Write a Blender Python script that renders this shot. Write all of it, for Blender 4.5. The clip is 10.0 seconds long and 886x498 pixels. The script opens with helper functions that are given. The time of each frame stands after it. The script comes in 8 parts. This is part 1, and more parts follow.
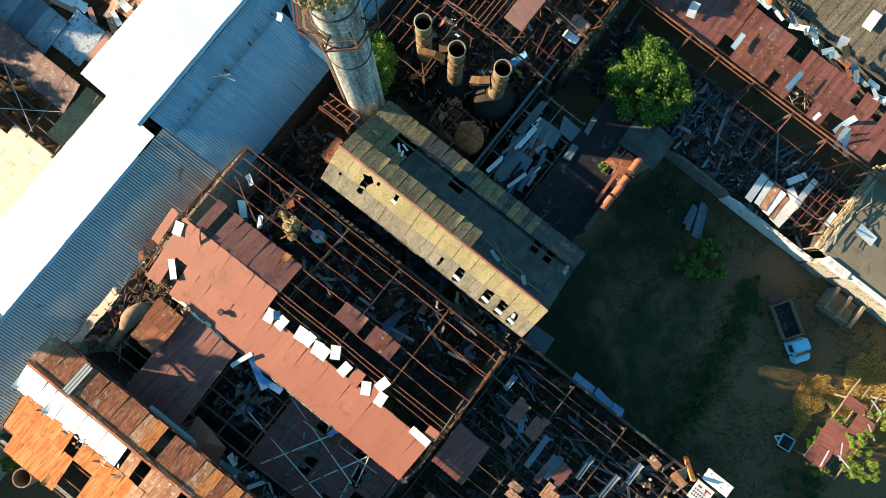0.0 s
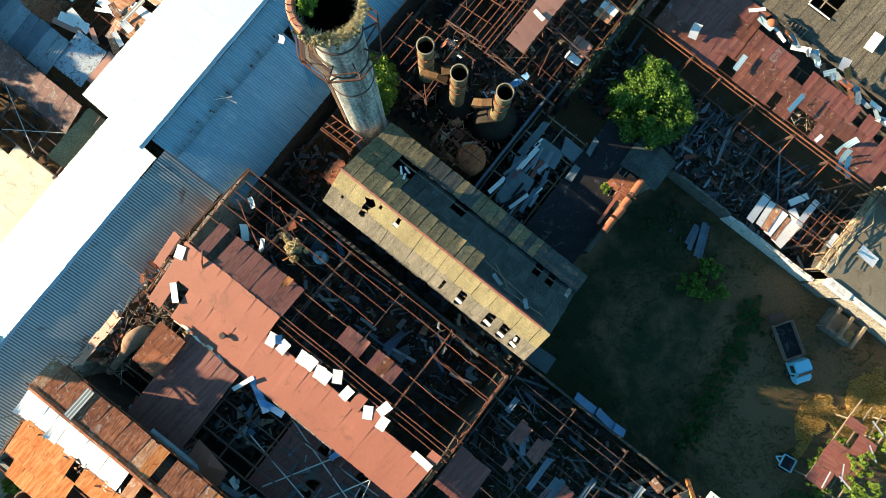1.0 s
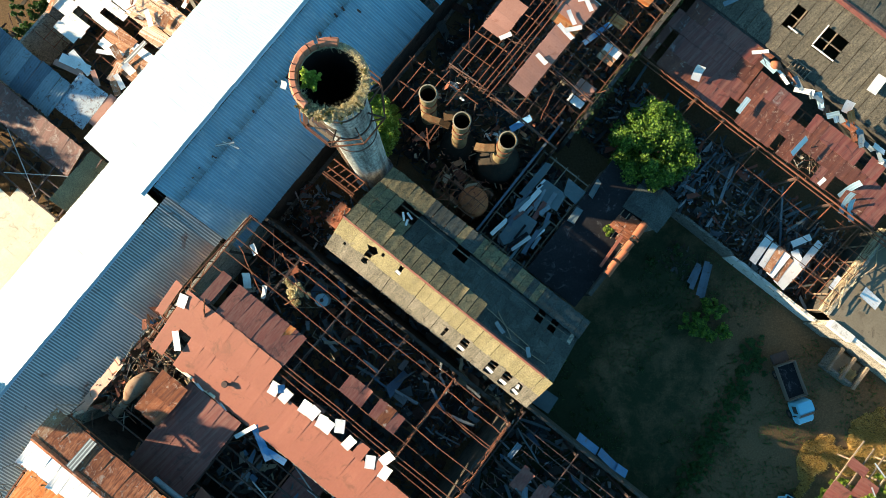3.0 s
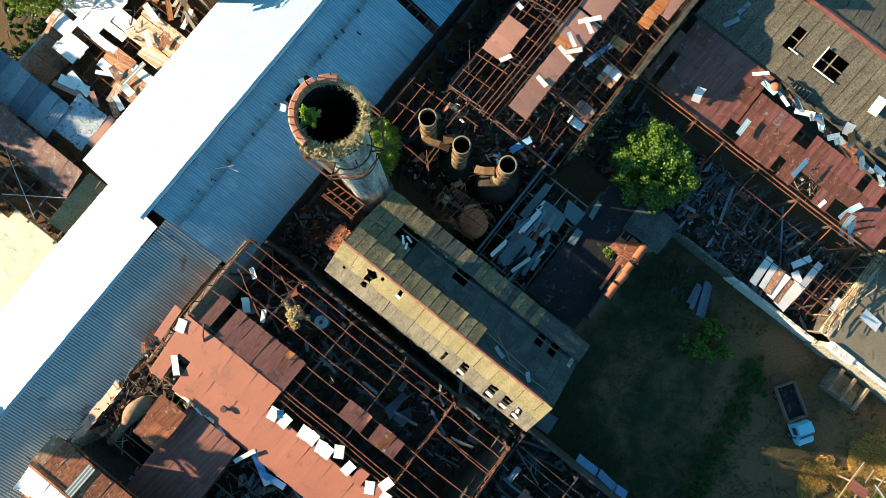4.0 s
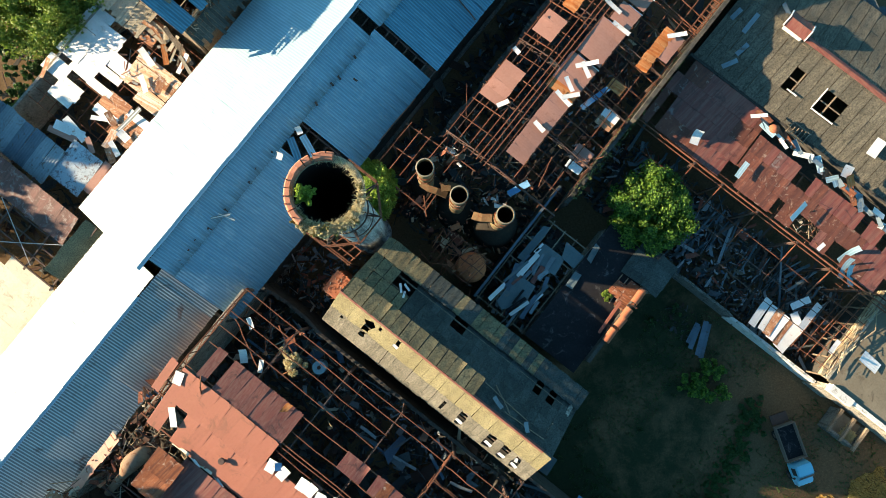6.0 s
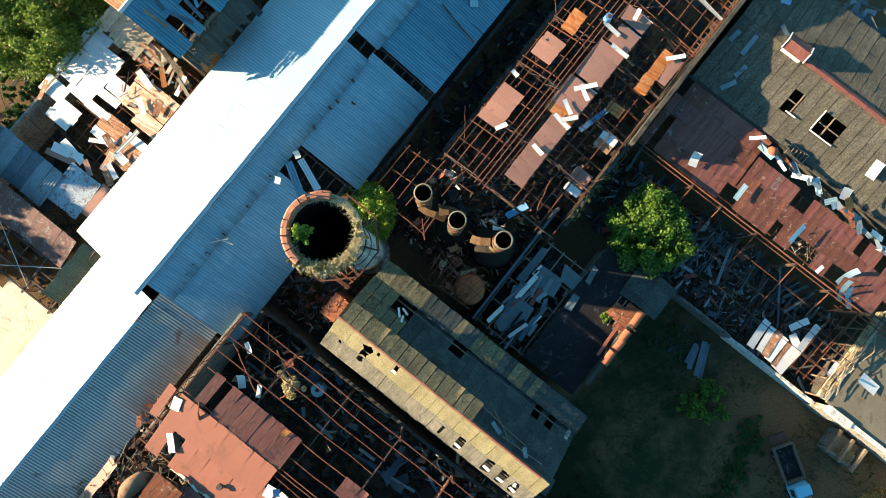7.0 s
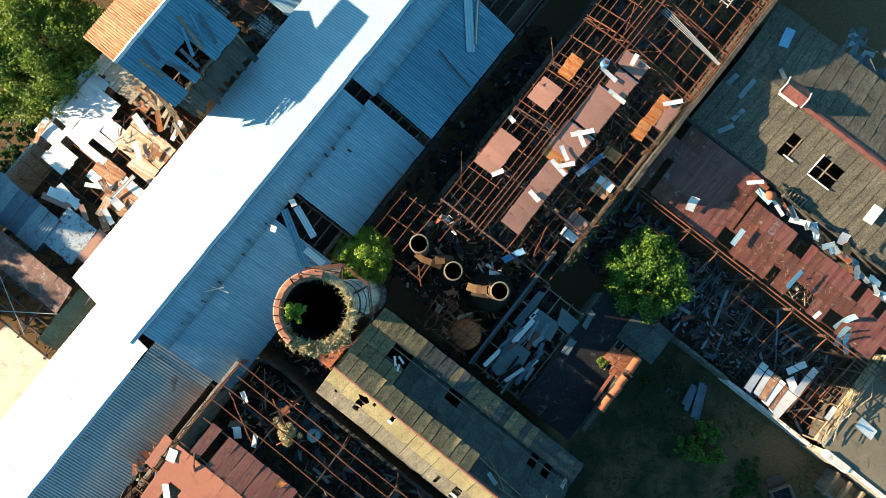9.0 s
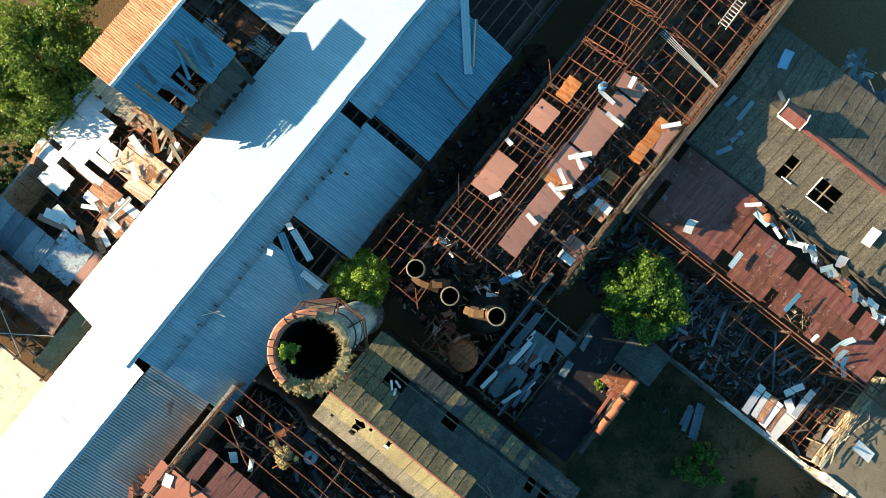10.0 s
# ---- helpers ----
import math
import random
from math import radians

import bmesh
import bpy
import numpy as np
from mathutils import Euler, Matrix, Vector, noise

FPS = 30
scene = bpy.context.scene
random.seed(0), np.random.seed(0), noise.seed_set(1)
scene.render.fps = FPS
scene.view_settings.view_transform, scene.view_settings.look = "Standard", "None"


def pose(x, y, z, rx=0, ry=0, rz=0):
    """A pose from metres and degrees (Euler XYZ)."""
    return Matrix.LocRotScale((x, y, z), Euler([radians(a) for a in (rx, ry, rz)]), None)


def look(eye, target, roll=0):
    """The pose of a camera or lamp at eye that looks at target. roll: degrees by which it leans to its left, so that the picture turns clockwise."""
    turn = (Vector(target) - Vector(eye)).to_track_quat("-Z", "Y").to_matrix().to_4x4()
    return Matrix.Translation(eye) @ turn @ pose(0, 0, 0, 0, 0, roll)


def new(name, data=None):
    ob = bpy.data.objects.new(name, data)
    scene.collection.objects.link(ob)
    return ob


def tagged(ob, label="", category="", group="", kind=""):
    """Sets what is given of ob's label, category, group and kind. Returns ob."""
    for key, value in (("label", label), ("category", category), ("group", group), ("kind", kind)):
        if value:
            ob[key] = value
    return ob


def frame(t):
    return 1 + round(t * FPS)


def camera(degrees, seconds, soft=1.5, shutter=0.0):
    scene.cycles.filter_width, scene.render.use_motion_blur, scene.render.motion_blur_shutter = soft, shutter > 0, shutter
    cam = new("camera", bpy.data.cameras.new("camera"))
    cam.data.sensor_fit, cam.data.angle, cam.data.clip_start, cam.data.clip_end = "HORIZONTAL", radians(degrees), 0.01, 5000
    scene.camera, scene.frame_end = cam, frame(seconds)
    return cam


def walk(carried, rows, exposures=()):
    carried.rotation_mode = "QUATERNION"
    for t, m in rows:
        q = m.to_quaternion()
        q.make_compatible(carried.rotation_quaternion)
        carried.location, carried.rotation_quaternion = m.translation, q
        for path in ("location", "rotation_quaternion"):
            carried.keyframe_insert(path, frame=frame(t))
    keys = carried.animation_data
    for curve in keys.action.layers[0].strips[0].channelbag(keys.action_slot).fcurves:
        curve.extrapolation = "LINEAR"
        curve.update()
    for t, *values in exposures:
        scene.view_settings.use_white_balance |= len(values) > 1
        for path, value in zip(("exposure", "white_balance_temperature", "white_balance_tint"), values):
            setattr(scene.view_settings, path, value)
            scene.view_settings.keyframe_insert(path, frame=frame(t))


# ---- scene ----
cam = camera(73.0, 10.0, 0.85)
PATH = [
    (0, (-0.45, 0.278, 48.764), (-0.425, 0.413, 46.769), 7.9),
    (0.5, (-0.492, 1.132, 48.809), (-0.466, 1.264, 46.813), 8.4),
    (1, (-0.561, 1.845, 48.849), (-0.534, 1.981, 46.854), 8.7),
    (1.5, (-0.616, 2.657, 48.891), (-0.589, 2.791, 46.896), 9.0),
    (2, (-0.634, 3.522, 48.928), (-0.606, 3.654, 46.932), 9.1),
    (2.5, (-0.607, 4.377, 48.999), (-0.581, 4.507, 47.003), 8.7),
    (4, (-0.517, 6.859, 49.026), (-0.489, 6.987, 47.031), 9.9),
    (4.5, (-0.484, 7.7, 49.049), (-0.455, 7.828, 47.054), 10.4),
    (5, (-0.313, 8.599, 49.102), (-0.288, 8.723, 47.106), 9.2),
    (5.5, (-0.27, 9.491, 49.082), (-0.242, 9.613, 47.086), 10.3),
    (7, (-0.052, 12.015, 49.163), (-0.022, 12.135, 47.166), 11.3),
    (7.5, (0.099, 12.975, 49.231), (0.125, 13.089, 47.235), 10.4),
    (8, (0.246, 13.795, 49.262), (0.271, 13.91, 47.265), 9.5),
    (8.5, (0.32, 14.697, 49.279), (0.346, 14.809, 47.282), 10.7),
    (9, (0.436, 15.45, 49.282), (0.463, 15.565, 47.285), 10.5),
    (9.5, (0.637, 16.374, 49.297), (0.662, 16.485, 47.3), 10.0),
    (10, (0.749, 17.219, 49.291), (0.775, 17.328, 47.294), 10.8),
]
walk(cam, [(t, look(eye, target, roll)) for t, eye, target, roll in PATH], exposures=[(0.0, 1.55, 6650, 6), (10.0, 1.55, 6650, 6)])

# ---------------------------------------------------------------- light
SUN_UP, SUN_FROM = 14.0, Vector((-0.98, 0.2, 0.0))
world = bpy.data.worlds.new("sky")
scene.world = world
world.use_nodes = True
wn = world.node_tree.nodes
sky = wn.new("ShaderNodeTexSky")
sky.sky_type = "NISHITA"
sky.sun_disc = False
sky.sun_elevation = radians(SUN_UP)
sky.sun_rotation = radians(-78.5)
sky.altitude = 100
sky.air_density, sky.dust_density, sky.ozone_density = 1.0, 0.4, 2.0
wn["Background"].inputs["Strength"].default_value = 0.089
tint = wn.new("ShaderNodeMix")
tint.data_type, tint.blend_type = "RGBA", "MULTIPLY"
tint.inputs["Factor"].default_value = 1.0
tint.inputs[7].default_value = (0.56, 1.0, 1.05, 1.0)
world.node_tree.links.new(sky.outputs[0], tint.inputs[6])
world.node_tree.links.new(tint.outputs[2], wn["Background"].inputs["Color"])
sun = new("sun", bpy.data.lights.new("sun", "SUN"))
sun.data.energy, sun.data.angle, sun.data.color = 6.3, radians(0.6), (1.0, 0.77, 0.52)
to_sun = (SUN_FROM.normalized() * math.cos(radians(SUN_UP)) + Vector((0, 0, math.sin(radians(SUN_UP)))))
sun.matrix_world = look(to_sun * 60, (0, 0, 0))

# ---------------------------------------------------------------- materials


def mat(name, rough=0.8, metal=0.0):
    m = bpy.data.materials.new(name)
    m.use_nodes = True
    n, l = m.node_tree.nodes, m.node_tree.links
    bsdf = n["Principled BSDF"]
    bsdf.inputs["Roughness"].default_value, bsdf.inputs["Metallic"].default_value = rough, metal
    bsdf.inputs["Specular IOR Level"].default_value = 0.15 if rough > 0.8 else 0.5
    return m, n, l, bsdf


def noise_node(n, l, scale, detail=6.0, rough=0.6, coord=None, dist=0.0):
    t = n.new("ShaderNodeTexNoise")
    t.inputs["Scale"].default_value, t.inputs["Detail"].default_value = scale, detail
    t.inputs["Roughness"].default_value, t.inputs["Distortion"].default_value = rough, dist
    if coord is not None:
        l.new(coord, t.inputs["Vector"])
    return t.outputs["Fac"]


def ramp(n, l, fac, stops):
    r = n.new("ShaderNodeValToRGB")
    while len(r.color_ramp.elements) < len(stops):
        r.color_ramp.elements.new(0.5)
    for e, (p, c) in zip(r.color_ramp.elements, stops):
        e.position, e.color = p, (*c, 1.0) if len(c) == 3 else c
    l.new(fac, r.inputs[0])
    return r.outputs[0]


def mix(n, l, fac, a, b, how="MIX"):
    m = n.new("ShaderNodeMix")
    m.data_type, m.blend_type = "RGBA", how
    for socket, v in ((m.inputs["Factor"], fac), (m.inputs[6], a), (m.inputs[7], b)):
        if isinstance(v, (int, float)):
            socket.default_value = v
        elif isinstance(v, tuple):
            socket.default_value = (*v, 1.0)
        else:
            l.new(v, socket)
    return m.outputs[2]


def bump(n, l, bsdf, height, strength=0.4, dist=0.02):
    b = n.new("ShaderNodeBump")
    b.inputs["Strength"].default_value, b.inputs["Distance"].default_value = strength, dist
    l.new(height, b.inputs["Height"])
    l.new(b.outputs[0], bsdf.inputs["Normal"])


def place(n):
    return n.new("ShaderNodeNewGeometry").outputs["Position"]


def coloured(name, stops, big=0.6, fine=9.0, rough=0.8, metal=0.0, stain=None, stain_amount=0.5, spread=0.25, bumpy=0.35, streak=None, stripe=0.0, valley=0.5, run=(6.0, 0.5, 1.0), speckle=0.0):
    """A weathered surface: a ramp over large and fine noise, a shift of tone from piece to piece, stains and fine relief."""
    m, n, l, bsdf = mat(name, rough, metal)
    tc = n.new("ShaderNodeTexCoord").outputs["Object"]
    info = n.new("ShaderNodeObjectInfo")
    pos = place(n)
    big_f, fine_f = noise_node(n, l, big, 5, 0.6, pos, 0.4), noise_node(n, l, fine, 8, 0.7, pos)
    f = n.new("ShaderNodeMath")
    f.operation = "MULTIPLY_ADD"
    l.new(fine_f, f.inputs[0])
    f.inputs[1].default_value = 0.5
    half = n.new("ShaderNodeMath")
    half.operation = "MULTIPLY"
    l.new(big_f, half.inputs[0])
    half.inputs[1].default_value = 0.5
    l.new(half.outputs[0], f.inputs[2])
    c = ramp(n, l, f.outputs[0], [(0.3 + 0.4 * i / max(1, len(stops) - 1), s) for i, s in enumerate(stops)])
    tone = n.new("ShaderNodeMapRange")
    l.new(info.outputs["Random"], tone.inputs[0])
    tone.inputs[3].default_value, tone.inputs[4].default_value = 1 - spread, 1 + spread * 0.6
    hsv = n.new("ShaderNodeHueSaturation")
    l.new(c, hsv.inputs["Color"])
    l.new(tone.outputs[0], hsv.inputs["Value"])
    c = hsv.outputs[0]
    if streak is not None:
        w = n.new("ShaderNodeMapping")
        l.new(tc, w.inputs["Vector"])
        w.inputs["Scale"].default_value = run
        offs = n.new("ShaderNodeVectorMath")
        l.new(w.outputs[0], offs.inputs[0])
        if run[0] > 4:
            l.new(pos, offs.inputs[1])
        s = ramp(n, l, noise_node(n, l, 1.0, 5, 0.7, offs.outputs[0]), [(0.42, (0, 0, 0)), (0.62, (0.85, 0.85, 0.85))])
        c = mix(n, l, s, c, streak)
    if stain is not None:
        s = ramp(n, l, noise_node(n, l, big * 2.3, 7, 0.7, pos, 0.8), [(0.62 - 0.25 * stain_amount, (0, 0, 0)), (0.72 - 0.15 * stain_amount, (1, 1, 1))])
        c = mix(n, l, s, c, stain)
    if speckle:
        sp = ramp(n, l, noise_node(n, l, speckle, 4, 0.75, pos), [(0.36, (0.5, 0.5, 0.5)), (0.5, (1, 1, 1)), (0.66, (1.45, 1.42, 1.3))])
        c = mix(n, l, 1.0, c, sp, "MULTIPLY")
    if stripe:
        # dark valleys: dirt, and the corrugation's shading put into the colour
        x = n.new("ShaderNodeSeparateXYZ")
        l.new(tc, x.inputs[0])
        k = n.new("ShaderNodeMath")
        k.operation = "MULTIPLY"
        l.new(x.outputs[0], k.inputs[0])
        k.inputs[1].default_value = 2 * math.pi / stripe
        w = n.new("ShaderNodeMath")
        w.operation = "COSINE"
        l.new(k.outputs[0], w.inputs[0])
        s = ramp(n, l, w.outputs[0], [(0.0, (valley, valley, valley)), (0.75, (1.08, 1.08, 1.08))])
        c = mix(n, l, 1.0, c, s, "MULTIPLY")
    l.new(c, bsdf.inputs["Base Color"])
    bump(n, l, bsdf, fine_f, bumpy, 0.02)
    return m


zinc = coloured("weathered_zinc_sheet", [(0.33, 0.49, 0.57), (0.36, 0.52, 0.60), (0.39, 0.55, 0.63)], 0.35, 3.0, 0.5, 0.0, (0.31, 0.455, 0.53), 0.3, 0.1, 0.05, (0.30, 0.455, 0.53), 0.21, 0.84)
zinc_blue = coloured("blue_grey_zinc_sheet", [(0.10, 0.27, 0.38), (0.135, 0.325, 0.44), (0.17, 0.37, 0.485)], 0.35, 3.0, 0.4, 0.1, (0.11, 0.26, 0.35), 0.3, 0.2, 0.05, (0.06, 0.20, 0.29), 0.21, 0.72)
zinc_old = coloured("dull_grey_zinc_sheet", [(0.42, 0.46, 0.45), (0.52, 0.56, 0.54), (0.58, 0.61, 0.58)], 0.3, 4.0, 0.55, 0.0, (0.24, 0.15, 0.11), 0.12, 0.10, 0.05, None, 0.21, 0.36)
white_sheet = coloured("bare_white_sheet", [(0.6, 0.6, 0.58), (0.75, 0.75, 0.74), (0.8, 0.8, 0.8)], 0.8, 6.0, 0.5, 0.0, (0.42, 0.25, 0.16), 0.1, 0.15, 0.1)
red_sheet = coloured("faded_red_roof_sheet", [(0.246, 0.086, 0.056), (0.291, 0.106, 0.068), (0.341, 0.129, 0.084)], 0.4, 5.0, 0.7, 0.0, (0.19, 0.08, 0.05), 0.22, 0.10, 0.06, (0.30, 0.105, 0.07))
maroon_sheet = coloured("dark_maroon_roof_sheet", [(0.13, 0.035, 0.03), (0.18, 0.05, 0.04), (0.22, 0.07, 0.05)], 0.6, 5.0, 0.65, 0.0, (0.09, 0.035, 0.03), 0.3, 0.12, 0.1, (0.22, 0.10, 0.075))
rust_sheet = coloured("rusted_roof_sheet", [(0.19, 0.062, 0.032), (0.32, 0.115, 0.056), (0.44, 0.20, 0.11)], 1.1, 7.0, 0.85, 0.0, (0.42, 0.34, 0.28), 0.25, 0.35, 0.2, (0.10, 0.04, 0.03))
orange_sheet = coloured("orange_rust_roof_sheet", [(0.36, 0.098, 0.026), (0.46, 0.138, 0.038), (0.53, 0.19, 0.065)], 0.9, 6.0, 0.85, 0.0, (0.27, 0.08, 0.028), 0.3, 0.14, 0.12, (0.55, 0.28, 0.12))
steel = coloured("rusted_steel", [(0.10, 0.041, 0.025), (0.18, 0.075, 0.045), (0.27, 0.125, 0.077)], 1.5, 12.0, 0.85, 0.0, None, 0.5, 0.3, 0.3)
dark_steel = coloured("dark_corroded_steel", [(0.05, 0.03, 0.025), (0.09, 0.055, 0.045), (0.15, 0.08, 0.055)], 1.5, 12.0, 0.8, 0.0, None, 0.5, 0.3, 0.3)
timber = coloured("weathered_timber", [(0.13, 0.10, 0.075), (0.24, 0.19, 0.14), (0.34, 0.28, 0.21)], 1.3, 14.0, 0.9, 0.0, None, 0.5, 0.3, 0.4, speckle=15)
fibre = coloured("grey_fibre_cement", [(0.143, 0.13, 0.101), (0.218, 0.197, 0.155), (0.286, 0.26, 0.21)], 0.7, 9.0, 0.95, 0.0, (0.10, 0.095, 0.075), 0.35, 0.16, 0.4, (0.14, 0.13, 0.10), speckle=13)
moss_fibre = coloured("mossy_fibre_cement", [(0.10, 0.088, 0.058), (0.175, 0.152, 0.092), (0.26, 0.226, 0.13)], 1.1, 10.0, 0.95, 0.0, (0.085, 0.085, 0.06), 0.45, 0.2, 0.5, speckle=11)
lichen_fibre = coloured("yellow_lichen_fibre_cement", [(0.175, 0.150, 0.085), (0.265, 0.230, 0.130), (0.335, 0.295, 0.17)], 1.0, 12.0, 0.95, 0.0, (0.25, 0.22, 0.15), 0.2, 0.10, 0.5, speckle=14)
pale_fibre = coloured("pale_grey_fibre_cement", [(0.105, 0.094, 0.073), (0.15, 0.134, 0.103), (0.20, 0.178, 0.138)], 0.5, 8.0, 0.95, 0.0, (0.075, 0.07, 0.056), 0.3, 0.2, 0.4, (0.085, 0.08, 0.066), speckle=9)
# plaster darkened to stand for shade below eaves and on unlit walls
shade_plaster = coloured("shade_dark_plaster", [(0.045, 0.043, 0.04), (0.075, 0.07, 0.062), (0.12, 0.11, 0.095)], 0.7, 6.0, 0.95, 0.0, (0.03, 0.03, 0.025), 0.4, 0.1, 0.5)
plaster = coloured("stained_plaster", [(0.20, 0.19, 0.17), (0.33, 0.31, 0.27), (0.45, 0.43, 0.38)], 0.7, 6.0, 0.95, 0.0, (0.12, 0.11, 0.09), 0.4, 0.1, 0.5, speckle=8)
white_plaster = coloured("whitewashed_plaster", [(0.5, 0.49, 0.46), (0.68, 0.67, 0.64), (0.76, 0.75, 0.72)], 0.8, 6.0, 0.9, 0.0, (0.28, 0.25, 0.2), 0.3, 0.1, 0.4)
concrete = coloured("dirty_concrete", [(0.10, 0.10, 0.09), (0.17, 0.165, 0.15), (0.24, 0.23, 0.21)], 0.8, 8.0, 0.95, 0.0, (0.06, 0.06, 0.05), 0.35, 0.1, 0.5, speckle=9)
tarred = coloured("tarred_felt", [(0.012, 0.012, 0.014), (0.018, 0.018, 0.021), (0.03, 0.03, 0.033)], 0.5, 6.0, 0.85, 0.0, (0.10, 0.10, 0.10), 0.2, 0.1, 0.3)
brick_red = coloured("old_red_brick", [(0.30, 0.10, 0.055), (0.42, 0.155, 0.085), (0.50, 0.21, 0.12)], 2.0, 16.0, 0.92, 0.0, (0.22, 0.10, 0.07), 0.2, 0.25, 0.5)
tile_red = coloured("terracotta_tile", [(0.24, 0.082, 0.045), (0.32, 0.115, 0.062), (0.38, 0.15, 0.085)], 1.5, 10.0, 0.9, 0.0, (0.22, 0.09, 0.06), 0.3, 0.2, 0.4)
tan_plank = coloured("tan_weathered_plank", [(0.36, 0.31, 0.22), (0.50, 0.44, 0.33), (0.60, 0.54, 0.42)], 1.5, 12.0, 0.9, 0.0, (0.18, 0.14, 0.1), 0.3, 0.25, 0.3)
chimney_plaster = coloured("chimney_render", [(0.26, 0.29, 0.30), (0.38, 0.42, 0.43), (0.47, 0.50, 0.50)], 0.5, 5.0, 0.92, 0.0, (0.33, 0.19, 0.12), 0.1, 0.1, 0.5, (0.10, 0.10, 0.10), run=(1.6, 1.6, 0.12), speckle=4)
soot = coloured("soot_black", [(0.012, 0.011, 0.010), (0.025, 0.022, 0.02)], 1.0, 8.0, 0.98, 0.0, None, 0.5, 0.1, 0.4)
straw = coloured("dry_grass", [(0.26, 0.21, 0.10), (0.44, 0.36, 0.18), (0.58, 0.49, 0.28)], 3.0, 20.0, 0.95, 0.0, None, 0.5, 0.3, 0.2)
yellow_paint = coloured("yellowed_stack_steel", [(0.11, 0.085, 0.04), (0.20, 0.165, 0.08), (0.29, 0.255, 0.14)], 1.2, 9.0, 0.8, 0.0, (0.12, 0.06, 0.035), 0.6, 0.2, 0.3)
blue_paint = coloured("faded_blue_paint", [(0.05, 0.16, 0.33), (0.09, 0.24, 0.45), (0.14, 0.31, 0.52)], 1.0, 9.0, 0.6, 0.0, (0.18, 0.14, 0.12), 0.25, 0.2, 0.2)
pale_slab = coloured("pale_blue_grey_board", [(0.07, 0.105, 0.12), (0.10, 0.145, 0.16), (0.14, 0.185, 0.20)], 0.7, 7.0, 0.7, 0.0, (0.16, 0.16, 0.15), 0.25, 0.2, 0.2)


def island_mix(name, colours, rough=0.85, fine=12.0):
    """Loose pieces of many colours: each island of the mesh takes a tone of its own."""
    m, n, l, bsdf = mat(name, rough)
    rnd = n.new("ShaderNodeNewGeometry").outputs["Random Per Island"]
    r = n.new("ShaderNodeValToRGB")
    r.color_ramp.interpolation = "CONSTANT"
    while len(r.color_ramp.elements) < len(colours):
        r.color_ramp.elements.new(0.5)
    for i, (e, c) in enumerate(zip(r.color_ramp.elements, colours)):
        e.position, e.color = i / len(colours), (*c, 1.0)
    l.new(rnd, r.inputs[0])
    f = noise_node(n, l, fine, 6, 0.7, place(n))
    d = ramp(n, l, f, [(0.3, (0.55, 0.55, 0.55)), (0.7, (1.15, 1.15, 1.15))])
    l.new(mix(n, l, 1.0, r.outputs[0], d, "MULTIPLY"), bsdf.inputs["Base Color"])
    bump(n, l, bsdf, f, 0.3)
    return m


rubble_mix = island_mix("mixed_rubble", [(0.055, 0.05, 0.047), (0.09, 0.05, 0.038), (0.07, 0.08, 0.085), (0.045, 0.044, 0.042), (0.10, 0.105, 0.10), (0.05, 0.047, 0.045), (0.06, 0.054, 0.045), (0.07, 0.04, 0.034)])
bright_mix = island_mix("mixed_bright_scrap", [(0.68, 0.67, 0.65), (0.40, 0.17, 0.10), (0.33, 0.32, 0.30), (0.75, 0.75, 0.74), (0.28, 0.11, 0.07), (0.5, 0.44, 0.36)])
brick_mix = island_mix("broken_bricks", [(0.36, 0.13, 0.07), (0.28, 0.10, 0.06), (0.42, 0.18, 0.10), (0.3, 0.25, 0.2)])
vine_mix = island_mix("vine_leaves", [(0.10, 0.13, 0.03), (0.16, 0.17, 0.045), (0.22, 0.20, 0.07), (0.07, 0.10, 0.025)], 0.7)

pale_mix = island_mix("splintered_pale_timber", [(0.30, 0.24, 0.16), (0.17, 0.125, 0.08), (0.11, 0.085, 0.06), (0.36, 0.32, 0.25), (0.16, 0.068, 0.04), (0.07, 0.055, 0.045), (0.09, 0.05, 0.035)])
zinc_mix = island_mix("fallen_zinc", [(0.13, 0.16, 0.18), (0.09, 0.11, 0.12), (0.26, 0.30, 0.32), (0.07, 0.08, 0.085), (0.07, 0.14, 0.22), (0.10, 0.085, 0.07)], 0.55)
red_mix = island_mix("torn_rusty_sheets", [(0.34, 0.14, 0.09), (0.24, 0.085, 0.05), (0.40, 0.30, 0.2), (0.42, 0.19, 0.10), (0.13, 0.05, 0.035)])
litter_mix = island_mix("small_litter", [(0.07, 0.075, 0.08), (0.13, 0.15, 0.16), (0.05, 0.045, 0.04), (0.32, 0.34, 0.35), (0.16, 0.08, 0.055), (0.08, 0.12, 0.16), (0.10, 0.085, 0.065), (0.045, 0.045, 0.05), (0.22, 0.19, 0.14)])
bay_mix = island_mix("fallen_bluish_sheets", [(0.09, 0.13, 0.15), (0.05, 0.065, 0.075), (0.15, 0.20, 0.22), (0.04, 0.045, 0.05), (0.06, 0.10, 0.13), (0.08, 0.055, 0.045), (0.22, 0.26, 0.28), (0.05, 0.05, 0.05)], 0.6)
slab_mix = island_mix("broken_boards", [(0.20, 0.24, 0.26), (0.12, 0.14, 0.16), (0.28, 0.10, 0.07), (0.05, 0.05, 0.05), (0.36, 0.38, 0.39), (0.10, 0.08, 0.06)])
# darkened and blued to hold the shade of the hall's north-east slope
fibre_shade_dark = coloured("shade_dark_fibre_cement", [(0.036, 0.046, 0.047), (0.058, 0.072, 0.072), (0.10, 0.115, 0.11)], 0.9, 10.0, 0.95, 0.0, (0.05, 0.055, 0.05), 0.4, 0.25, 0.15, speckle=11)
